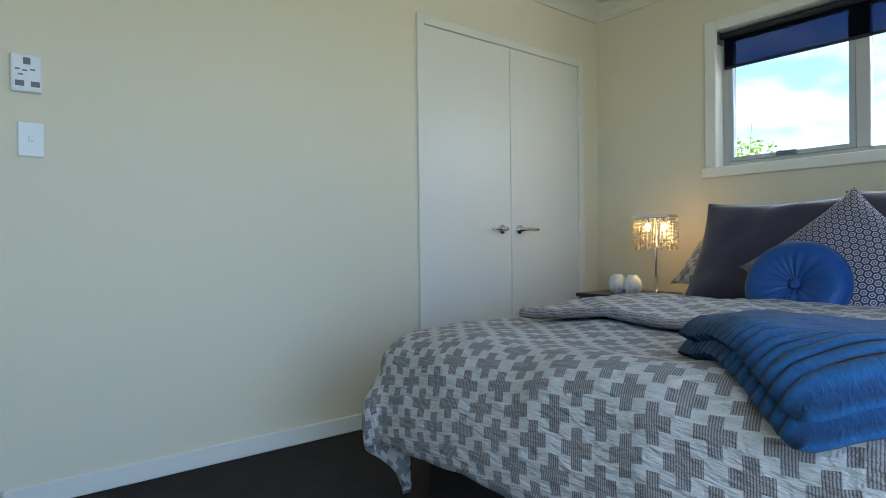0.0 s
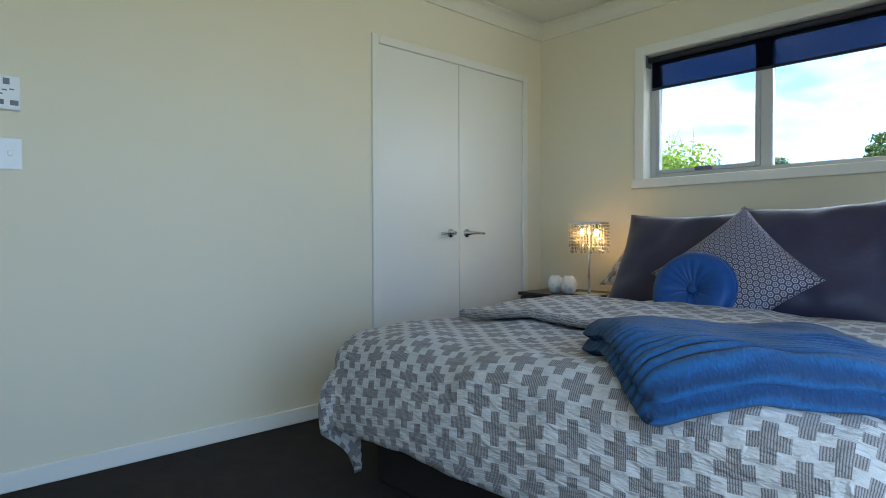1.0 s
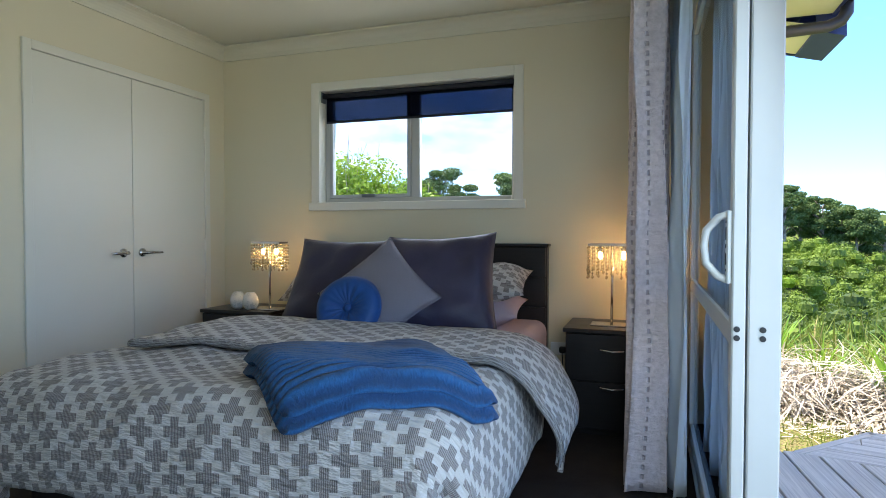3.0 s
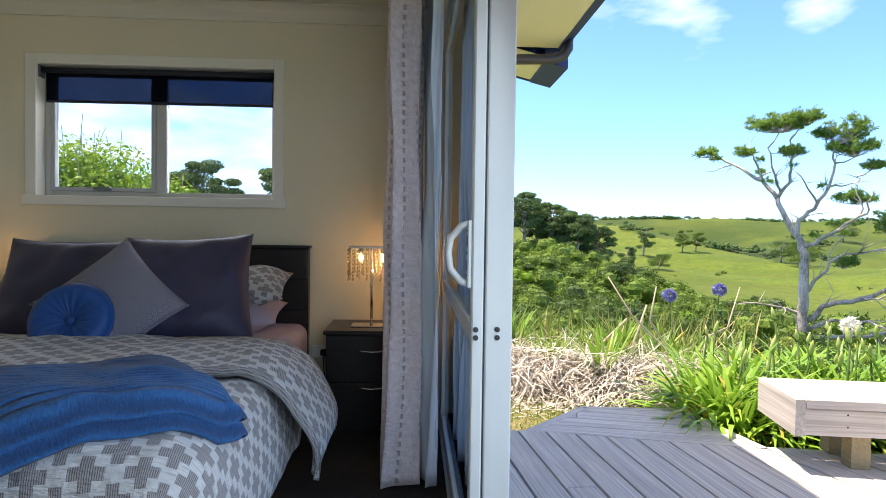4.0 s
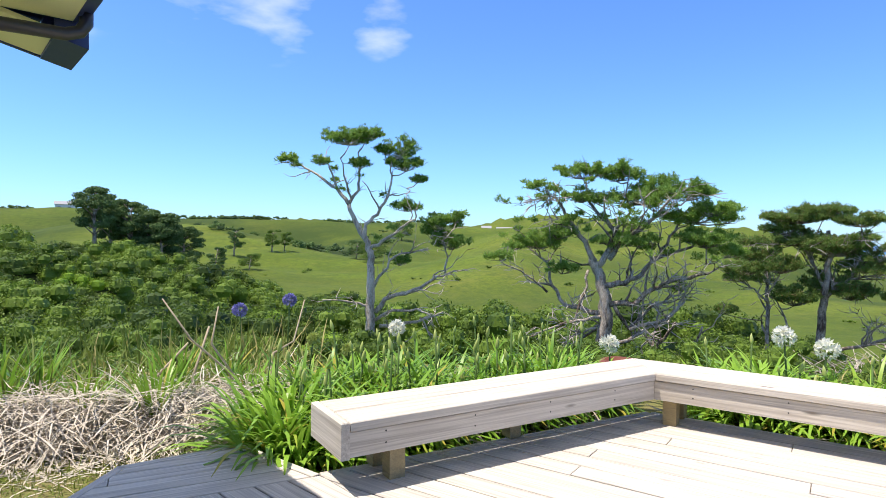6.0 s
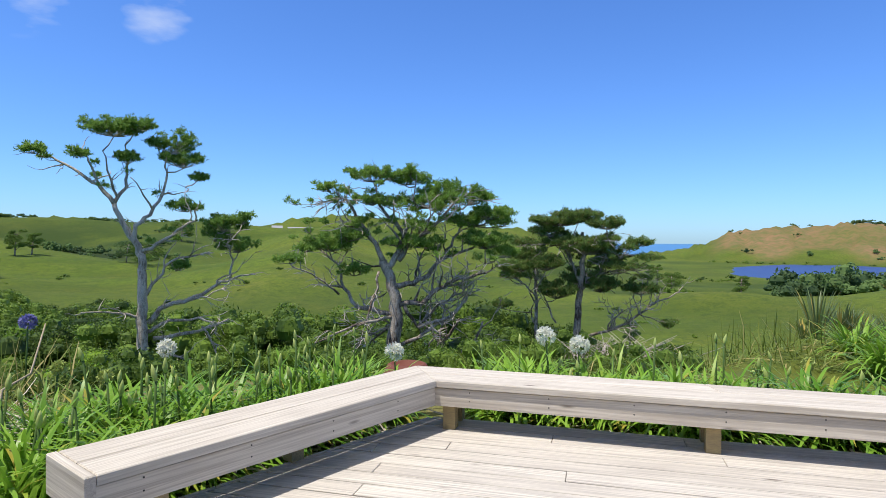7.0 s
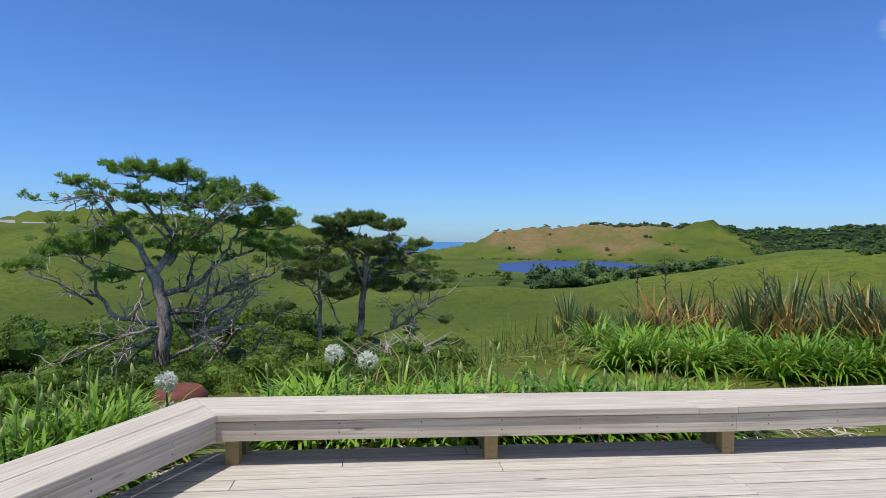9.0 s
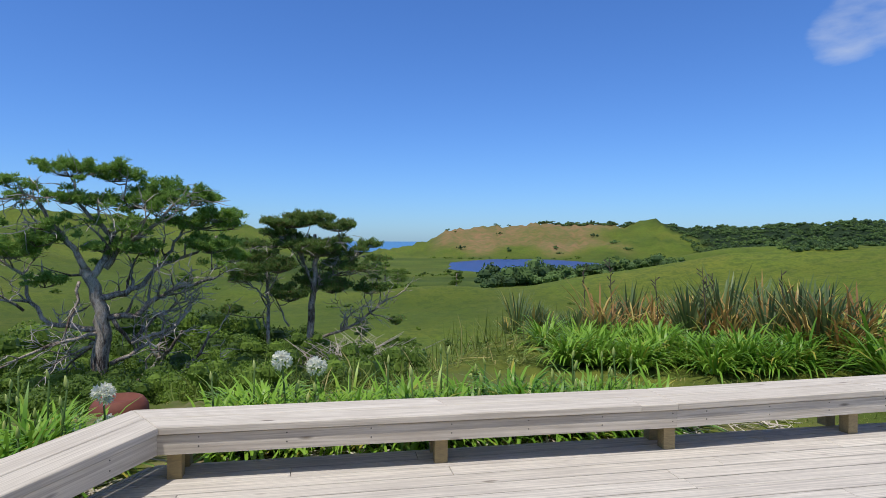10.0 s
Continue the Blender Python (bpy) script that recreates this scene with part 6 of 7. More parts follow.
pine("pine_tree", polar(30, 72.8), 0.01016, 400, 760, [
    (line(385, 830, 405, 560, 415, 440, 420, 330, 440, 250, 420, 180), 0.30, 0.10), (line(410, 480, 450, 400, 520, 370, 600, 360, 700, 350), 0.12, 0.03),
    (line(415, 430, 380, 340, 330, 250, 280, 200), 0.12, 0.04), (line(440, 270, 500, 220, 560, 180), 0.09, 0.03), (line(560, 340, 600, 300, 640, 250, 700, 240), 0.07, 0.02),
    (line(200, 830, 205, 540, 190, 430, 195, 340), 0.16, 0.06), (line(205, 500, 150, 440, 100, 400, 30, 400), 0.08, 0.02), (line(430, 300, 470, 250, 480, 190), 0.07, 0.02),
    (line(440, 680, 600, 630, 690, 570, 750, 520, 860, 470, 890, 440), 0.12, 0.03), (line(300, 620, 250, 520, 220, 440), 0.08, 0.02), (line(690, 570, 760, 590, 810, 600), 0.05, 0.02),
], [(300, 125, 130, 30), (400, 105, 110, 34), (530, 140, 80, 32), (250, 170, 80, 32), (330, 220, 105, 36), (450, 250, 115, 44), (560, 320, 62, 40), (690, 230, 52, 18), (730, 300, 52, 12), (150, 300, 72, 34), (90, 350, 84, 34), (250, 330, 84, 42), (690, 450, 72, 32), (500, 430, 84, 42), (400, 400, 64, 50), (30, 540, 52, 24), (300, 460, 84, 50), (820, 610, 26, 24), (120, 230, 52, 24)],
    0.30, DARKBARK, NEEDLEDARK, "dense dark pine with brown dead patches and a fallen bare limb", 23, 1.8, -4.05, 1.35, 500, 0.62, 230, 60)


def strap_leaves(rng, n, length, width, spread, droop, base_r, seg=5, tilt=(10, 75), stiff=False):
    """Long arching leaves from one crown, as folded strips; returns corners and faces."""
    V, F = [], []
    for k in range(n):
        a = rng.uniform(0, 2 * math.pi)
        L = length * rng.uniform(0.65, 1.15)
        el = math.radians(90 - rng.uniform(*tilt) * spread)
        d = np.array([math.cos(a), math.sin(a)])
        side = np.array([-d[1], d[0], 0])
        p = np.array([d[0] * base_r * rng.random(), d[1] * base_r * rng.random(), 0.0])
        b0 = len(V)
        bend = droop * rng.uniform(0.5, 1.4)
        for i in range(seg + 1):
            f = i / seg
            w = width * (0.75 + 0.5 * f) * (1 - f ** 3.5) / 2 + 0.0015
            V += [p - side * w, p + side * w]
            step = L / seg
            p = p + np.array([d[0] * math.cos(el), d[1] * math.cos(el), math.sin(el)]) * step
            el -= bend / seg * (0.4 + 1.2 * f)
        for i in range(seg):
            F.append((b0 + 2 * i, b0 + 2 * i + 1, b0 + 2 * i + 3, b0 + 2 * i + 2))
    return np.array(V), np.array(F)


rng = np.random.default_rng(31)
AGA = [mesh_of("agapanthus", *strap_leaves(rng, 84, 0.56, 0.028, 0.85, 1.9, 0.15), STRAP) for _ in range(4)]
rd = random.Random(8)


def grow(meshes, name, x, y, s, label, category, group, dz=0.0):
    ob = new(name)
    ob.empty_display_size = 0.1
    lv = tagged(new("leaves", meshes[rd.randrange(len(meshes))]), kind="stuff")
    lv.parent = ob
    ob.matrix_world = pose(x, y, land_z(x, y) - 0.02 + dz, 0, 0, rd.uniform(0, 360)) @ Matrix.Diagonal((s, s, s * rd.uniform(0.9, 1.15), 1))
    return tagged(ob, label, category, group)


beds = []
for k in range(34):            # behind the first leg of the bench
    t = k / 33
    for row in (0.34, 0.72, 1.12):
        beds.append((4.85 + 2.9 * t + rd.uniform(-0.12, 0.12), -0.15 - 0.42 * t + row + rd.uniform(-0.12, 0.12)))
for k in range(30):            # behind the second leg
    t = k / 29
    for row in (0.30, 0.68):
        beds.append((7.80 + 0.98 * t + row + rd.uniform(-0.1, 0.1), -1.0 - 3.7 * t + rd.uniform(-0.12, 0.12)))
for x, y in beds:
    if y > 0.55 and x > 6.6 or rd.random() < 0.10 or math.degrees(math.atan2(x - EYE[0], y - EYE[1])) < 22.5:
        continue
    grow(AGA, "agapanthus", x, y, rd.uniform(0.75, 1.15), "clump of arching green strap leaves behind the deck bench", "plant", "agapanthus bed")
for k in range(42):            # thick clumps in front of the flax
    r, a = rd.uniform(8.2, 10.0), rd.uniform(93, 116)
    grow(AGA, "agapanthus", *polar(r, a), rd.uniform(0.85, 1.15), "lush clump of green strap leaves below the flax", "plant", "agapanthus by the flax", 0.05)
for x, y in ((10.9, -8.1), (11.3, -8.8), (11.8, -8.3), (12.2, -9.2), (11.6, -9.5)):
    grow(AGA, "agapanthus", x, y, 1.7, "large rounded clump of dark strap leaves on the lawn", "plant", "agapanthus on the lawn")

# flower stalks
bud = turned([(0.0, 0), (0.007, 0.008), (0.013, 0.03), (0.009, 0.055), (0.002, 0.078)], 8)
BUDMESH = finish("bud", bud, BUD, True)


def umbel(material, n, rad, seed):
    """A loose ball of small starry flowers on thin stalks."""
    rg = np.random.default_rng(seed)
    V = []
    for k in range(n):
        d = rg.normal(size=3)
        d[2] = d[2] * 0.8 + 0.35
        d /= np.linalg.norm(d)
        tip = d * rad * rg.uniform(0.8, 1.1)
        s = np.cross(d, rg.normal(size=3))
        s /= np.linalg.norm(s)
        V += [np.zeros(3), tip * 0.5 + s * 0.0015, tip * 0.75, tip * 0.5 - s * 0.0015]
        u = np.cross(d, s)
        for j in range(5):
            q = s * math.cos(j * 1.2566) + u * math.sin(j * 1.2566)
            w = np.cross(d, q) * 0.009
            m0 = tip * 0.72
            V += [m0, m0 + d * 0.022 + q * 0.014 + w, m0 + d * 0.034 + q * 0.036, m0 + d * 0.022 + q * 0.014 - w]
    V = np.array(V)
    return mesh_of("flower_head", V, quads(len(V) // 4), material)


WHITEHEADS = [umbel(PETAL, 34, 0.068, s) for s in (1, 2)]
GREENHEADS = [umbel(BUD, 26, 0.045, 3)]
BLUEHEADS = [umbel(BLUEPETAL, 36, 0.060, 4)]


def stalk(x, y, top, head, scale, label):
    g0 = land_z(x, y)
    fl = thing("flower_stalk", pose(x, y, g0), label, "flower", "agapanthus flowers")
    h = top - g0
    lx, ly = rd.uniform(-0.06, 0.06), rd.uniform(-0.06, 0.06)
    part("stem", tube([(0, 0, 0), (lx * 0.4, ly * 0.4, h * 0.5), (lx, ly, h)], [0.009, 0.008, 0.007], 6), STEM, fl, smooth=True)
    hd = new("flower_head" if head is not BUDMESH else "bud", head)
    hd.parent = fl
    hd.matrix_basis = pose(lx, ly, h - 0.004, rd.uniform(-14, 14), rd.uniform(-14, 14), rd.uniform(0, 360)) @ Matrix.Diagonal((scale, scale, scale, 1))


for x, y, z in ((7.84, -0.30, 0.30), (8.58, -1.68, 0.38), (6.83, 1.56, 0.32), (8.00, -0.22, 0.02), (7.75, -0.05, -0.02), (8.45, -1.5, 0.47)):
    stalk(x, y, z, WHITEHEADS[rd.randrange(2)], 1.05, "tall green stalk with a white flower head")
for r, a, z in ((6.6, 21.3, 0.44), (6.9, 25.2, 0.50)):
    stalk(*polar(r, a), z, BLUEHEADS[0], 1.0, "tall green stalk with a pale blue flower head")
for r, a, z in ((5.8, 27.0, 0.24), (5.9, 30.8, 0.12), (6.3, 88, 0.1), (7.2, 92, 0.05)):
    stalk(*polar(r, a), z, GREENHEADS[0], 1.0, "green stalk with a half-open greenish flower head")
for k in range(110):
    t = rd.random()
    if k < 75:
        x, y = 5.2 + 2.7 * t, 0.15 - 0.5 * t + rd.uniform(-0.1, 0.9)
    else:
        x, y = 8.0 + 1.0 * t + rd.uniform(0, 0.6), -1.0 - 3.6 * t
    stalk(x, y, rd.uniform(0.05, 0.46), BUDMESH, rd.uniform(1.0, 1.5), "tall green stalk with a closed pale bud")

# flax
FLX = [mesh_of("flax", *strap_leaves(rng, n, h, 0.058, lean, 0.50, 0.22, 5), FLAX) for n, h, lean in ((56, 1.40, 0.46), (44, 1.5, 0.34), (60, 1.25, 0.62), (40, 1.4, 0.5))]
DRYFLX = [mesh_of("dry_flax", *strap_leaves(rng, n, h, 0.045, lean, 1.3, 0.25, 6), DRYFLAX) for n, h, lean in ((26, 1.2, 0.7), (20, 1.3, 0.55))]
for k in range(34):
    a = 91.5 + 29 * k / 33 + rd.uniform(-0.7, 0.7)
    r = rd.uniform(9.8, 12.6)
    grow(FLX, "flax_bush", *polar(r, a), rd.uniform(0.55, 0.90) * (0.55 + 0.35 * smooth01((a - 94) / 18)), "flax bush with stiff grey-green and yellowing blades", "plant", "flax bushes", 0.12)
for k in range(13):
    a = 99 + 21 * k / 12 + rd.uniform(-0.6, 0.6)
    grow(DRYFLX, "dry_flax", *polar(rd.uniform(9.6, 11.6), a), rd.uniform(0.6, 0.9), "dying flax with drooping brown and yellow blades", "plant", "dry flax", 0.2)
STALK = plain("dark_flax_stalk", (0.05, 0.035, 0.028), (0.09, 0.065, 0.05), 0.8)
for k in range(7):
    x, y = polar(rd.uniform(10, 11.5), rd.uniform(98, 119))
    g0 = land_z(x, y)
    h = rd.uniform(1.1, 1.6)
    fs = thing("flax_stalk", pose(x, y, g0), "tall dark dried flax flower stalk", "plant", "flax stalks")
    bm = tube([(0, 0, 0), (0.05, 0.03, h * 0.6), (0.12, 0.05, h)], [0.010, 0.008, 0.004], 5)
    for j in range(7):
        z = h * (0.62 + 0.05 * j)
        f = z / h
        tube([(0.12 * f, 0.05 * f, z), (0.12 * f + rd.uniform(-0.09, 0.09), 0.05 * f + rd.uniform(-0.09, 0.09), z + 0.07)], [0.006, 0.010], 4, bm)
    part("stalk", bm, STALK, fs)

# heap of dead leaves north of the deck, with tufts growing out of it
def heap(name, n, spot, height, length, width, material, label, seed, flat=0.35):
    rg = np.random.default_rng(seed)
    V, F = [], []
    for k in range(n):
        x, y, hz = spot(rg)
        p = np.array([x, y, land_z(x, y) + hz * rg.random() ** 0.7])
        a = rg.uniform(0, 2 * math.pi)
        el = rg.normal(0, flat)
        L = length * rg.uniform(0.4, 1.2)
        w = width * rg.uniform(0.5, 1.2) / 2
        b0 = len(V)
        for i in range(4):
            sd = np.array([-math.sin(a), math.cos(a), rg.normal(0, 0.3)]) * w * (1 if i < 3 else 0.3)
            V += [p - sd, p + sd]
            a += rg.normal(0, 0.35)
            el -= rg.uniform(0.0, 0.35)
            p = p + np.array([math.cos(a) * math.cos(el), math.sin(a) * math.cos(el), math.sin(el)]) * L / 3
            p[2] = max(p[2], land_z(p[0], p[1]) + 0.005)
        for i in range(3):
            F.append((b0 + 2 * i, b0 + 2 * i + 1, b0 + 2 * i + 3, b0 + 2 * i + 2))
    return tagged(new(name, mesh_of(name, np.array(V), np.array(F), material)), label, "leaf litter", kind="stuff")


def heap_spot(rg):
    t = rg.random()
    x, y = 3.55 + 1.75 * t, 1.75 - 0.75 * t
    x, y = x + rg.normal(0, 0.20), y + rg.normal(0, 0.26)
    m = math.exp(-((y - (1.75 - 0.75 * t)) / 0.35) ** 2)
    return x, y, 0.34 * m


heap("dead_leaf_heap", 5200, heap_spot, 0.3, 0.52, 0.0095, STRAW, "heap of pale dry dead leaves beside the deck", 41)
heap("leaf_litter", 900, lambda rg: (lambda x: (x, -0.36 - 0.2 * (x - 4.9) + rg.uniform(0, 1.2), 0.03))(rg.uniform(4.95, 7.4)), 0.05, 0.35, 0.02, STRAW, "dry brown leaf litter under the plants", 42)
heap("bank_litter", 700, lambda rg: (lambda y: (7.48 + 0.27 * (-0.95 - y) + rg.uniform(0.05, 1.3), y, 0.04))(rg.uniform(-6.0, -1.0)), 0.05, 0.35, 0.02, STRAW, "dry brown leaf litter under the plants", 43)
GRASSY = foliage("grass_blades", (0.09, 0.16, 0.025), (0.21, 0.25, 0.05), (0.42, 0.36, 0.14), rough=0.6)
heap("lawn_grass", 9000, lambda rg: (rg.uniform(3.2, 4.75), rg.uniform(-0.15, 1.75), 0.0), 0.0, 0.055, 0.006, GRASSY, "short green and straw-coloured lawn grass", 44, 1.2)
heap("rough_grass", 2600, lambda rg: (rg.uniform(3.0, 6.6), rg.uniform(1.9, 4.2), 0.05), 0.1, 0.6, 0.014, GRASSY, "long rough grass at the garden's edge", 45, 1.3)
heap("bank_grass", 3000, lambda rg: (*polar(rg.uniform(8.2, 13), rg.uniform(60, 96)), 0.05), 0.1, 0.6, 0.014, GRASSY, "long rough grass on the bank", 46, 1.3)
heap("far_lawn_grass", 5000, lambda rg: (rg.uniform(8.6, 12.5), rg.uniform(-9.5, -4.6), 0.0), 0.0, 0.07, 0.008, GRASSY, "short dry lawn grass beside the deck", 47, 1.2)
TUFT = [mesh_of("spiky_tuft", *strap_leaves(rng, 46, 0.55, 0.022, 0.6, 0.8, 0.08), STRAP) for _ in range(2)]
for x, y, s in ((4.58, 1.30, 1.0), (4.18, 1.62, 0.75), (3.72, 2.1, 1.0), (4.0, 2.4, 0.9), (5.25, 1.25, 0.7), (3.45, 2.3, 1.0), (4.9, 1.9, 0.9), (5.4, 2.1, 0.8)):
    grow(TUFT, "spiky_tuft", x, y, s, "spiky green grass tuft growing from dead leaves", "plant", "grass tufts", 0.10)
# bare dry stalks that lean over the heap
DRY = plain("dry_stalk", (0.40, 0.31, 0.20), (0.50, 0.41, 0.29), 0.8)
for (x, y), pts in (((5.3, 1.35), ((0, 0, 0), (-0.15, 0.1, 0.35), (-0.42, 0.15, 0.62), (-0.62, 0.2, 0.95))), ((5.6, 1.3), ((0, 0, 0), (-0.4, 0.0, 0.25), (-0.62, 0.05, 0.60), (-0.55, 0.1, 0.88))), ((5.5, 1.5), ((0, 0, 0), (0.1, 0.1, 0.42), (0.3, 0.12, 0.50), (0.42, 0.15, 0.86))), ((5.0, 1.5), ((0, 0, 0), (-0.1, 0.05, 0.3), (0.05, 0.1, 0.7))), ((4.5, 1.8), ((0, 0, 0), (0.2, 0, 0.3), (0.45, 0, 0.55)))):
    solid("dry_stalk", tube([(x + a, y + b, land_z(x, y) + c) for a, b, c in pts], [0.011, 0.010, 0.008, 0.005][:len(pts)], 6), DRY, "bare dry bent stalk", "plant", "dry stalks", smooth=True)

# rusty pot behind the bench's corner
RUST = plain("rusty_iron", (0.13, 0.035, 0.022), (0.20, 0.06, 0.035), 0.75, scale=9, fine=70, bump=0.3)
solid("rusty_pot", turned([(0.0, 0.0), (0.17, 0.0), (0.24, 0.10), (0.27, 0.25), (0.26, 0.40), (0.22, 0.50), (0.20, 0.52), (0.18, 0.52), (0.17, 0.45), (0.0, 0.42)], 28), RUST, "rusty red-brown round iron pot behind the bench", "pot", smooth=True, m=pose(9.68, 0.80, land_z(9.68, 0.80) - 0.20, 0, 0, 20) @ Matrix.Diagonal((1.1, 1.1, 0.62, 1)))


# ---- trees further off ----
def crown_tree(name, x, y, h, w, material, label, group, seed, trunk=0.25, lean=0.0, layers=7):
    """A tree with a forked trunk and a ragged crown of leafy lumps."""
    rg = np.random.default_rng(seed)
    g0 = land_z(x, y)
    tree = thing(name, pose(x, y, g0 - 0.2), label, "tree", group)
    bm = bmesh.new()
    tube([(0, 0, 0), (lean * 0.2, 0, h * 0.3), (lean * 0.5, 0, h * 0.6), (lean, 0, h * 0.9)], [h * 0.032, h * 0.026, h * 0.018, h * 0.006], 7, bm)
    lumps = []
    for k in range(layers):
        f = trunk + (1 - trunk) * (k + 0.5) / layers
        rad = w * (0.55 + 0.45 * math.sin(math.pi * min(1, (f - trunk) / (1 - trunk) * 0.8 + 0.15)))
        for j in range(3):
            a = rg.uniform(0, 2 * math.pi)
            c = np.array([math.cos(a) * rad * 0.55 + lean * f, math.sin(a) * rad * 0.55, h * f + rg.normal(0, h * 0.03)])
            lumps.append((c, rad * rg.uniform(0.30, 0.52)))
            tube([(lean * f * 0.8, 0, h * (f - 0.12)), tuple(c)], [h * 0.010, h * 0.004], 5, bm)
    part("trunk", bm, DARKBARK, tree, smooth=True)
    V = []
    for c, r in lumps:
        n = 420
        d = rg.normal(size=(n, 3))
        d /= np.linalg.norm(d, axis=1, keepdims=True)
        d[:, 2] *= 0.42
        V.append(leaf_cards(rg, c + d * r * (rg.random(n) ** 0.4)[:, None], d + np.array([0, 0, 0.3]), 0.018 * h + 0.10, 0.012 * h + 0.06))
    V = np.concatenate(V)
    ob = new("crown", mesh_of("crown", V, quads(len(V) // 4), material))
    ob.parent = tree
    return tree


MAC = "dark spreading macrocarpa tree on the hillside"
for r, a, h, w, s in ((70, 10.2, 7.6, 2.4, 1), (72, 12.9, 7.4, 2.6, 2), (71, 15.2, 6.8, 2.8, 3), (72, 17.0, 6.0, 2.6, 4), (74, 11.4, 7.6, 2.4, 5), (72, 14.2, 7.0, 2.4, 6)):
    crown_tree("macrocarpa_tree", *polar(r, a), h, w, CYPRESS, MAC, "macrocarpas on the knoll", s, 0.45)
for r, a, top, w, s in ((58, -22.6, 5.4, 3.6, 11), (58, -20.6, 5.9, 3.4, 12), (59, -18.6, 4.8, 2.8, 13), (60, -13.6, 6.4, 3.0, 14), (60, -11.6, 7.4, 3.4, 15), (58, -25.0, 4.8, 2.8, 16)):
    x, y = polar(r, a)
    crown_tree("macrocarpa_tree", x, y, 1.1 + r * math.tan(radians(top)) - land_z(x, y), w, CYPRESS, "dark macrocarpa tree beyond the bedroom window", "macrocarpas behind the house", s, 0.35, 0.8)
for r, a, h, w, s in ((150, 21.2, 7, 2.6, 21), (165, 24.5, 6, 2.8, 22), (168, 25.6, 5.5, 2.4, 23), (128, 19.6, 5.5, 2.2, 24), (128, 22.5, 3.4, 3.0, 25), (150, 33.6, 5.5, 4.5, 26), (155, 32.2, 5, 3.5, 27), (230, 36.5, 8, 5, 28), (120, 62, 5, 2.2, 29), (60, 77.5, 2.6, 1.0, 30), (210, 81, 7, 4.5, 31), (185, 86.6, 6, 3, 32), (250, 79, 9, 3, 33), (255, 79.8, 9, 3, 34)):
    crown_tree("paddock_tree", *polar(r, a), h, w, BUSH if s % 3 else CYPRESS, "solitary wind-bent tree in the green paddock", "paddock trees", s, 0.3, 0.6, 5)
rd2 = random.Random(17)
def leafy_shrub(spots, label, seed):
    """A large fine-leaved shrub close to the house: lumps (distance, bearing, top, radius) of small leaves on thin stems."""
    rg = np.random.default_rng(seed)
    bx, by = polar(spots[0][0], spots[0][1])
    sh = thing("garden_shrub", pose(bx, by, land_z(bx, by)), label, "shrub")
    V, bm = [], bmesh.new()
    for r, a, top, rad in spots:
        x, y = polar(r, a)
        for k in range(5):
            c = np.array([x - bx + rg.normal(0, rad * 0.5), y - by + rg.normal(0, rad * 0.5), top - land_z(bx, by) - rad * rg.uniform(0.7, 1.5)])
            n = 520
            d = rg.normal(size=(n, 3))
            d /= np.linalg.norm(d, axis=1, keepdims=True)
            V.append(leaf_cards(rg, c + d * rad * 0.75 * (rg.random(n) ** 0.4)[:, None], d + np.array([0, 0, 0.4]), 0.10, 0.055))
            tip = c + np.array([rg.normal(0, 0.15), rg.normal(0, 0.15), rad * rg.uniform(0.8, 1.15)])
            tube([(c[0] * 0.4, c[1] * 0.4, 0.0), (c[0] * 0.8, c[1] * 0.8, c[2] * 0.6), tuple(c), tuple(tip)], [0.035, 0.025, 0.014, 0.005], 5, bm)
    part("stems", bm, TWIG, sh)
    V = np.concatenate(V)
    lv = tagged(new("leaves", mesh_of("leaves", V, quads(len(V) // 4), BUSHLIGHT)), kind="stuff")
    lv.parent = sh


leafy_shrub([(12, -29.5, 2.85, 0.9), (12.4, -32.5, 2.9, 0.9), (12, -35, 2.8, 0.9), (12.2, -27, 2.5, 0.75), (12.4, -24.8, 2.1, 0.6), (12, -31, 1.7, 1.0)], "bright green leafy shrub outside the bedroom window", 51)
scatter("paddock_scrub", [polar(rd2.uniform(24, 60), rd2.uniform(78, 92)) for _ in range(26)] + [polar(rd2.uniform(45, 140), rd2.uniform(20, 100)) for _ in range(60)], (0.3, 0.9), BUSH, "small rushes and scrub dotted over the paddocks", 58)
scatter("lake_trees", [polar(rd2.uniform(150, 205), rd2.gauss(93.6, 1.4)) for _ in range(44)] + [polar(rd2.uniform(190, 240), rd2.uniform(95, 109)) for _ in range(110)], (5.6, 9.0), CYPRESS, "dark belt of trees before the lake", 52)
scatter("gully_trees", [polar(rd2.uniform(195, 235), rd2.uniform(26, 36)) for _ in range(34)] + [polar(rd2.uniform(205, 225), rd2.uniform(18, 24)) for _ in range(6)] + [polar(rd2.uniform(255, 290), rd2.uniform(8, 40)) for _ in range(14)], (1.6, 3.4), CYPRESS, "dark trees in the folds of the pasture hills", 59)
scatter("plain_scrub", [polar(rd2.uniform(190, 205), rd2.uniform(79.5, 85)) for _ in range(26)] + [polar(rd2.uniform(330, 380), rd2.uniform(77, 86)) for _ in range(16)] + [polar(rd2.uniform(640, 665), rd2.uniform(84, 99)) for _ in range(24)], (1.8, 3.2), BUSH, "low dark scrub on the valley floor", 53)
scatter("headland_forest", [polar(rd2.uniform(905, 925), rd2.uniform(94.5, 103)) for _ in range(80)] + [polar(rd2.uniform(640, 900), rd2.uniform(84, 104)) for _ in range(16)], (4, 7), CYPRESS, "dark forest on the brown headland", 54)
scatter("valley_trees", [polar(rd2.uniform(126, 150), rd2.uniform(94.5, 107)) for _ in range(70)], (2.6, 4.4), CYPRESS, "dark trees in the dip behind the near slope", 61)
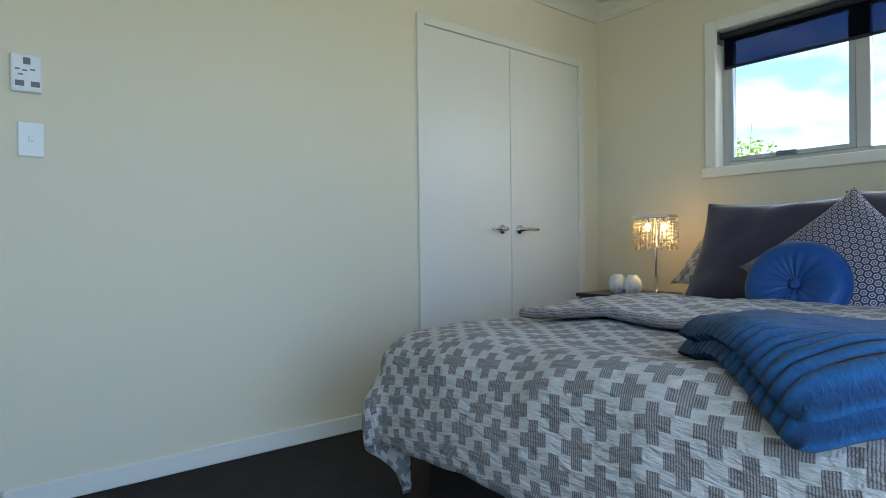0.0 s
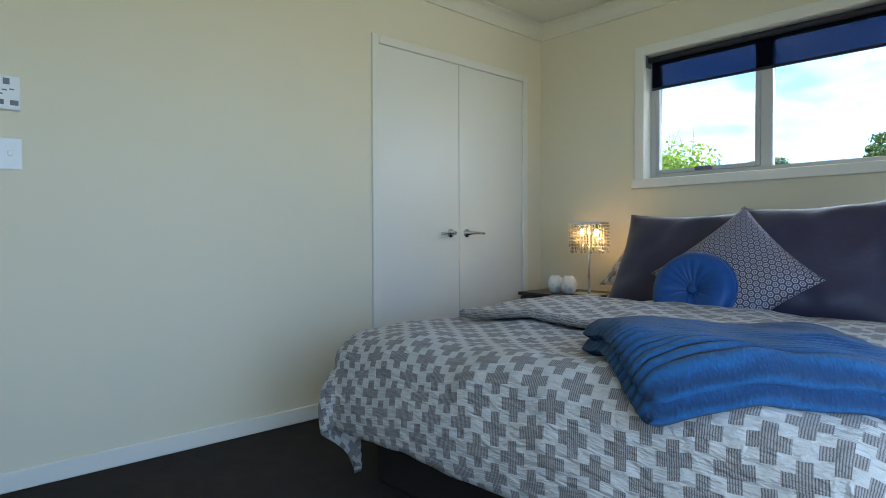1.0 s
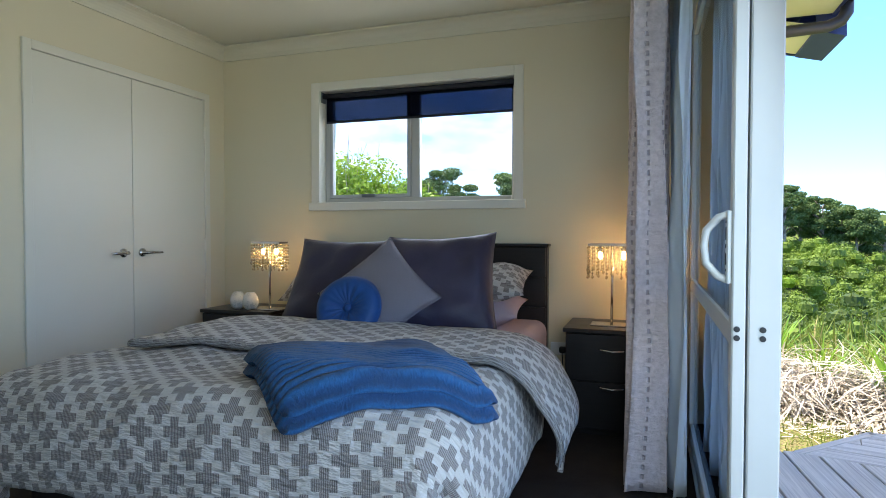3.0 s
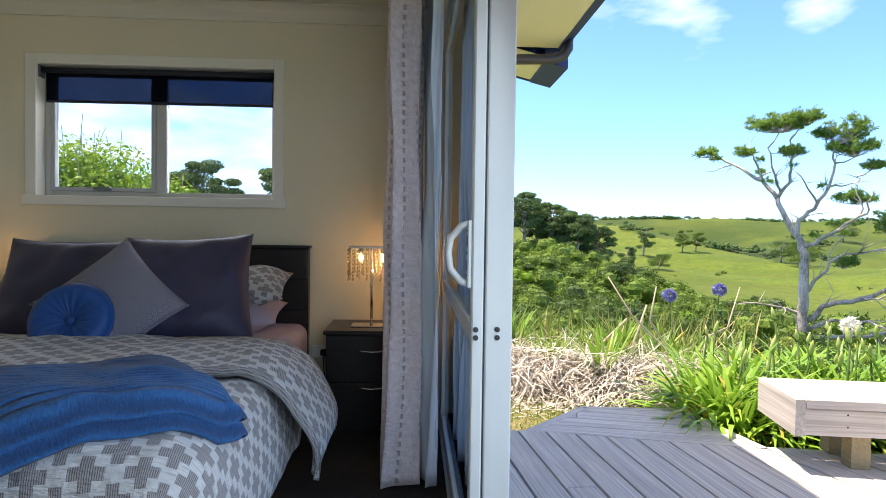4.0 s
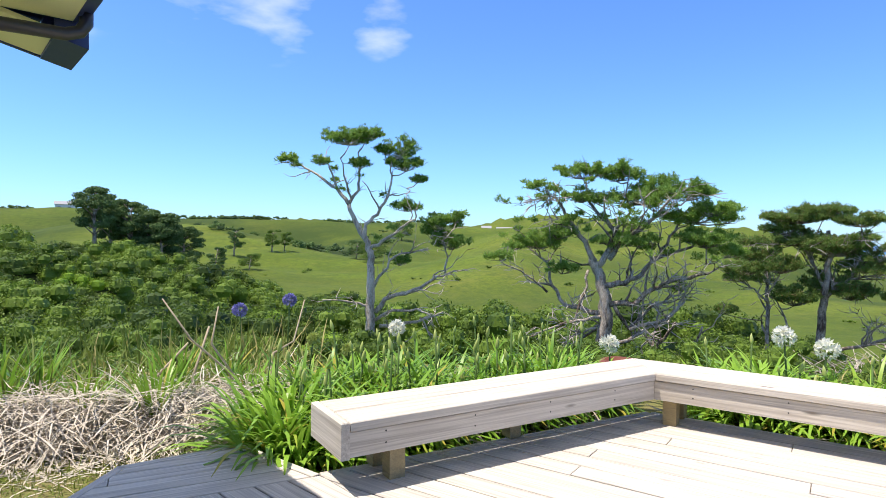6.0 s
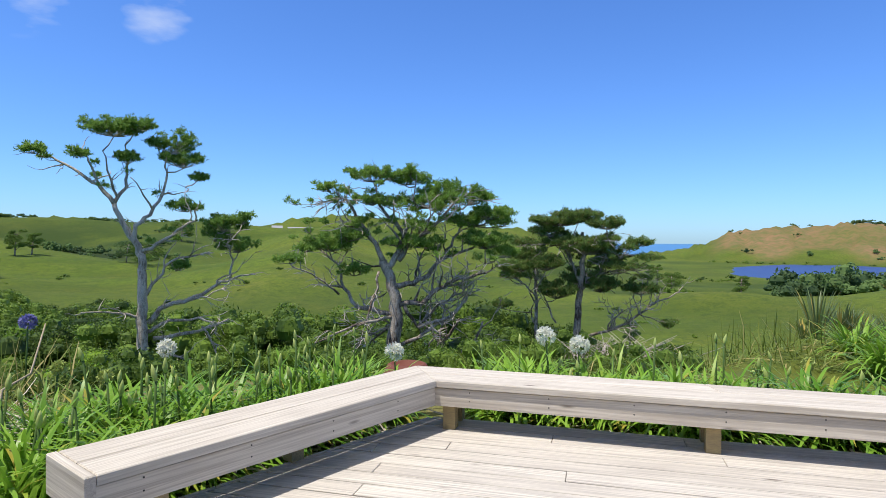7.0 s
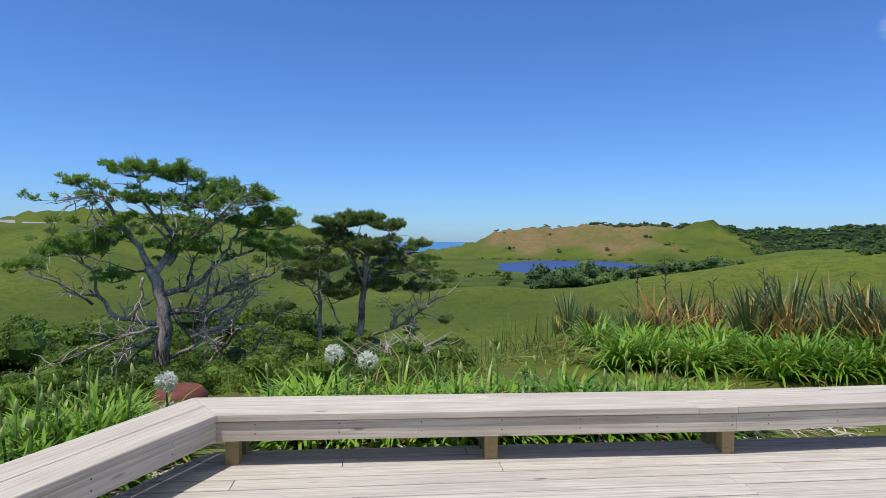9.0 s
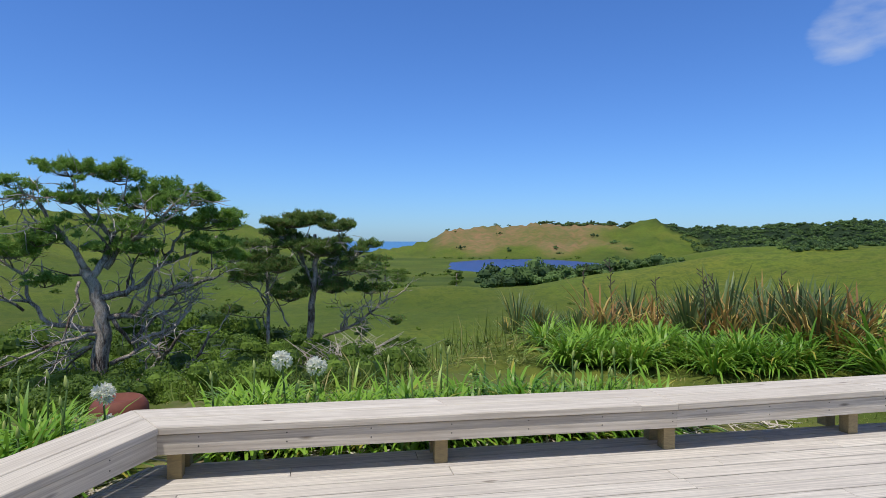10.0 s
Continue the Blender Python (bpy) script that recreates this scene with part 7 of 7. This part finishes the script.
scatter("slope_trees", [polar(rd2.uniform(112, 120), rd2.uniform(115.0, 119.6)) for _ in range(16)], (1.2, 2.0), CYPRESS, "dark clump of trees on the near slope", 60)
scatter("hill_forest", [polar(r, rd2.uniform(106 + (900 - r) * 0.013, 122)) for r in (rd2.uniform(640, 920) for _ in range(520))], (4.5, 8), CYPRESS, "dark wooded hills", 55)
scatter("skyline_hedge", [polar(331 + 6 * rd2.random(), rd2.uniform(16.5, 26)) for _ in range(60)] + [polar(rd2.uniform(330, 342), rd2.uniform(29, 41)) for _ in range(40)] + [polar(rd2.uniform(330, 340), rd2.uniform(1.5, 6)) for _ in range(20)], (1.6, 3.2), CYPRESS, "dark hedge and trees along the hilltop", 56)
scatter("under_pines", [polar(rd2.uniform(20, 31), rd2.uniform(50, 78)) for _ in range(34)], (1.0, 1.9), BUSH, "dark undergrowth below the pines", 57, SHRUBS)
# dead grey brushwood by the third pine
bw = bmesh.new()
cx, cy = polar(26, 77)
for k in range(260):
    x, y = cx + rd2.gauss(0, 1.3), cy + rd2.gauss(0, 1.1)
    z = land_z(x, y)
    a, e = rd2.uniform(0, 6.28), rd2.uniform(0.2, 1.4)
    L = rd2.uniform(0.7, 1.7)
    tube([(x, y, z), (x + math.cos(a) * math.cos(e) * L * 0.5, y + math.sin(a) * math.cos(e) * L * 0.5, z + math.sin(e) * L * 0.6), (x + math.cos(a) * L * 0.9, y + math.sin(a) * L * 0.9, z + math.sin(e) * L)], [0.03, 0.02, 0.008], 4, bw)
solid("dead_brushwood", bw, TWIG, "tangle of dead grey brushwood below the pine", "brushwood", kind="stuff")

# farm buildings on the far hill
HOUSEWALL = plain("farm_wall", (0.66, 0.65, 0.62), (0.72, 0.71, 0.68), 0.6)
HOUSEROOF = plain("farm_roof", (0.30, 0.30, 0.32), (0.36, 0.36, 0.38), 0.5)
for r, a, w, d in ((336, 44.6, 5, 5), (334, 46.2, 7, 5), (333, 47.3, 5, 4), (338, 8.2, 8, 5)):
    x, y = polar(r, a)
    hs = thing("farm_house", pose(x, y, land_z(x, y) - 0.5, 0, 0, -a), "small pale farm building on the far slope", "house", "farm buildings")
    part("wall", block(-w / 2, w / 2, -d / 2, d / 2, 0, 3.6), HOUSEWALL, hs)
    bm = bmesh.new()
    vv = [bm.verts.new(p) for p in ((-w / 2 - 0.4, -d / 2 - 0.4, 3.6), (w / 2 + 0.4, -d / 2 - 0.4, 3.6), (w / 2 + 0.4, d / 2 + 0.4, 3.6), (-w / 2 - 0.4, d / 2 + 0.4, 3.6), (-w / 2 - 0.4, 0, 5.2), (w / 2 + 0.4, 0, 5.2))]
    for f in ((0, 1, 5, 4), (2, 3, 4, 5), (0, 4, 3), (1, 2, 5), (0, 3, 2, 1)):
        bm.faces.new([vv[i] for i in f])
    part("roof", bm, HOUSEROOF, hs)
    for wx in (-w * 0.28, w * 0.22):
        part("window", block(wx - 0.6, wx + 0.6, -d / 2 - 0.06, -d / 2 - 0.01, 1.2, 2.5), GREYPLASTIC, hs)
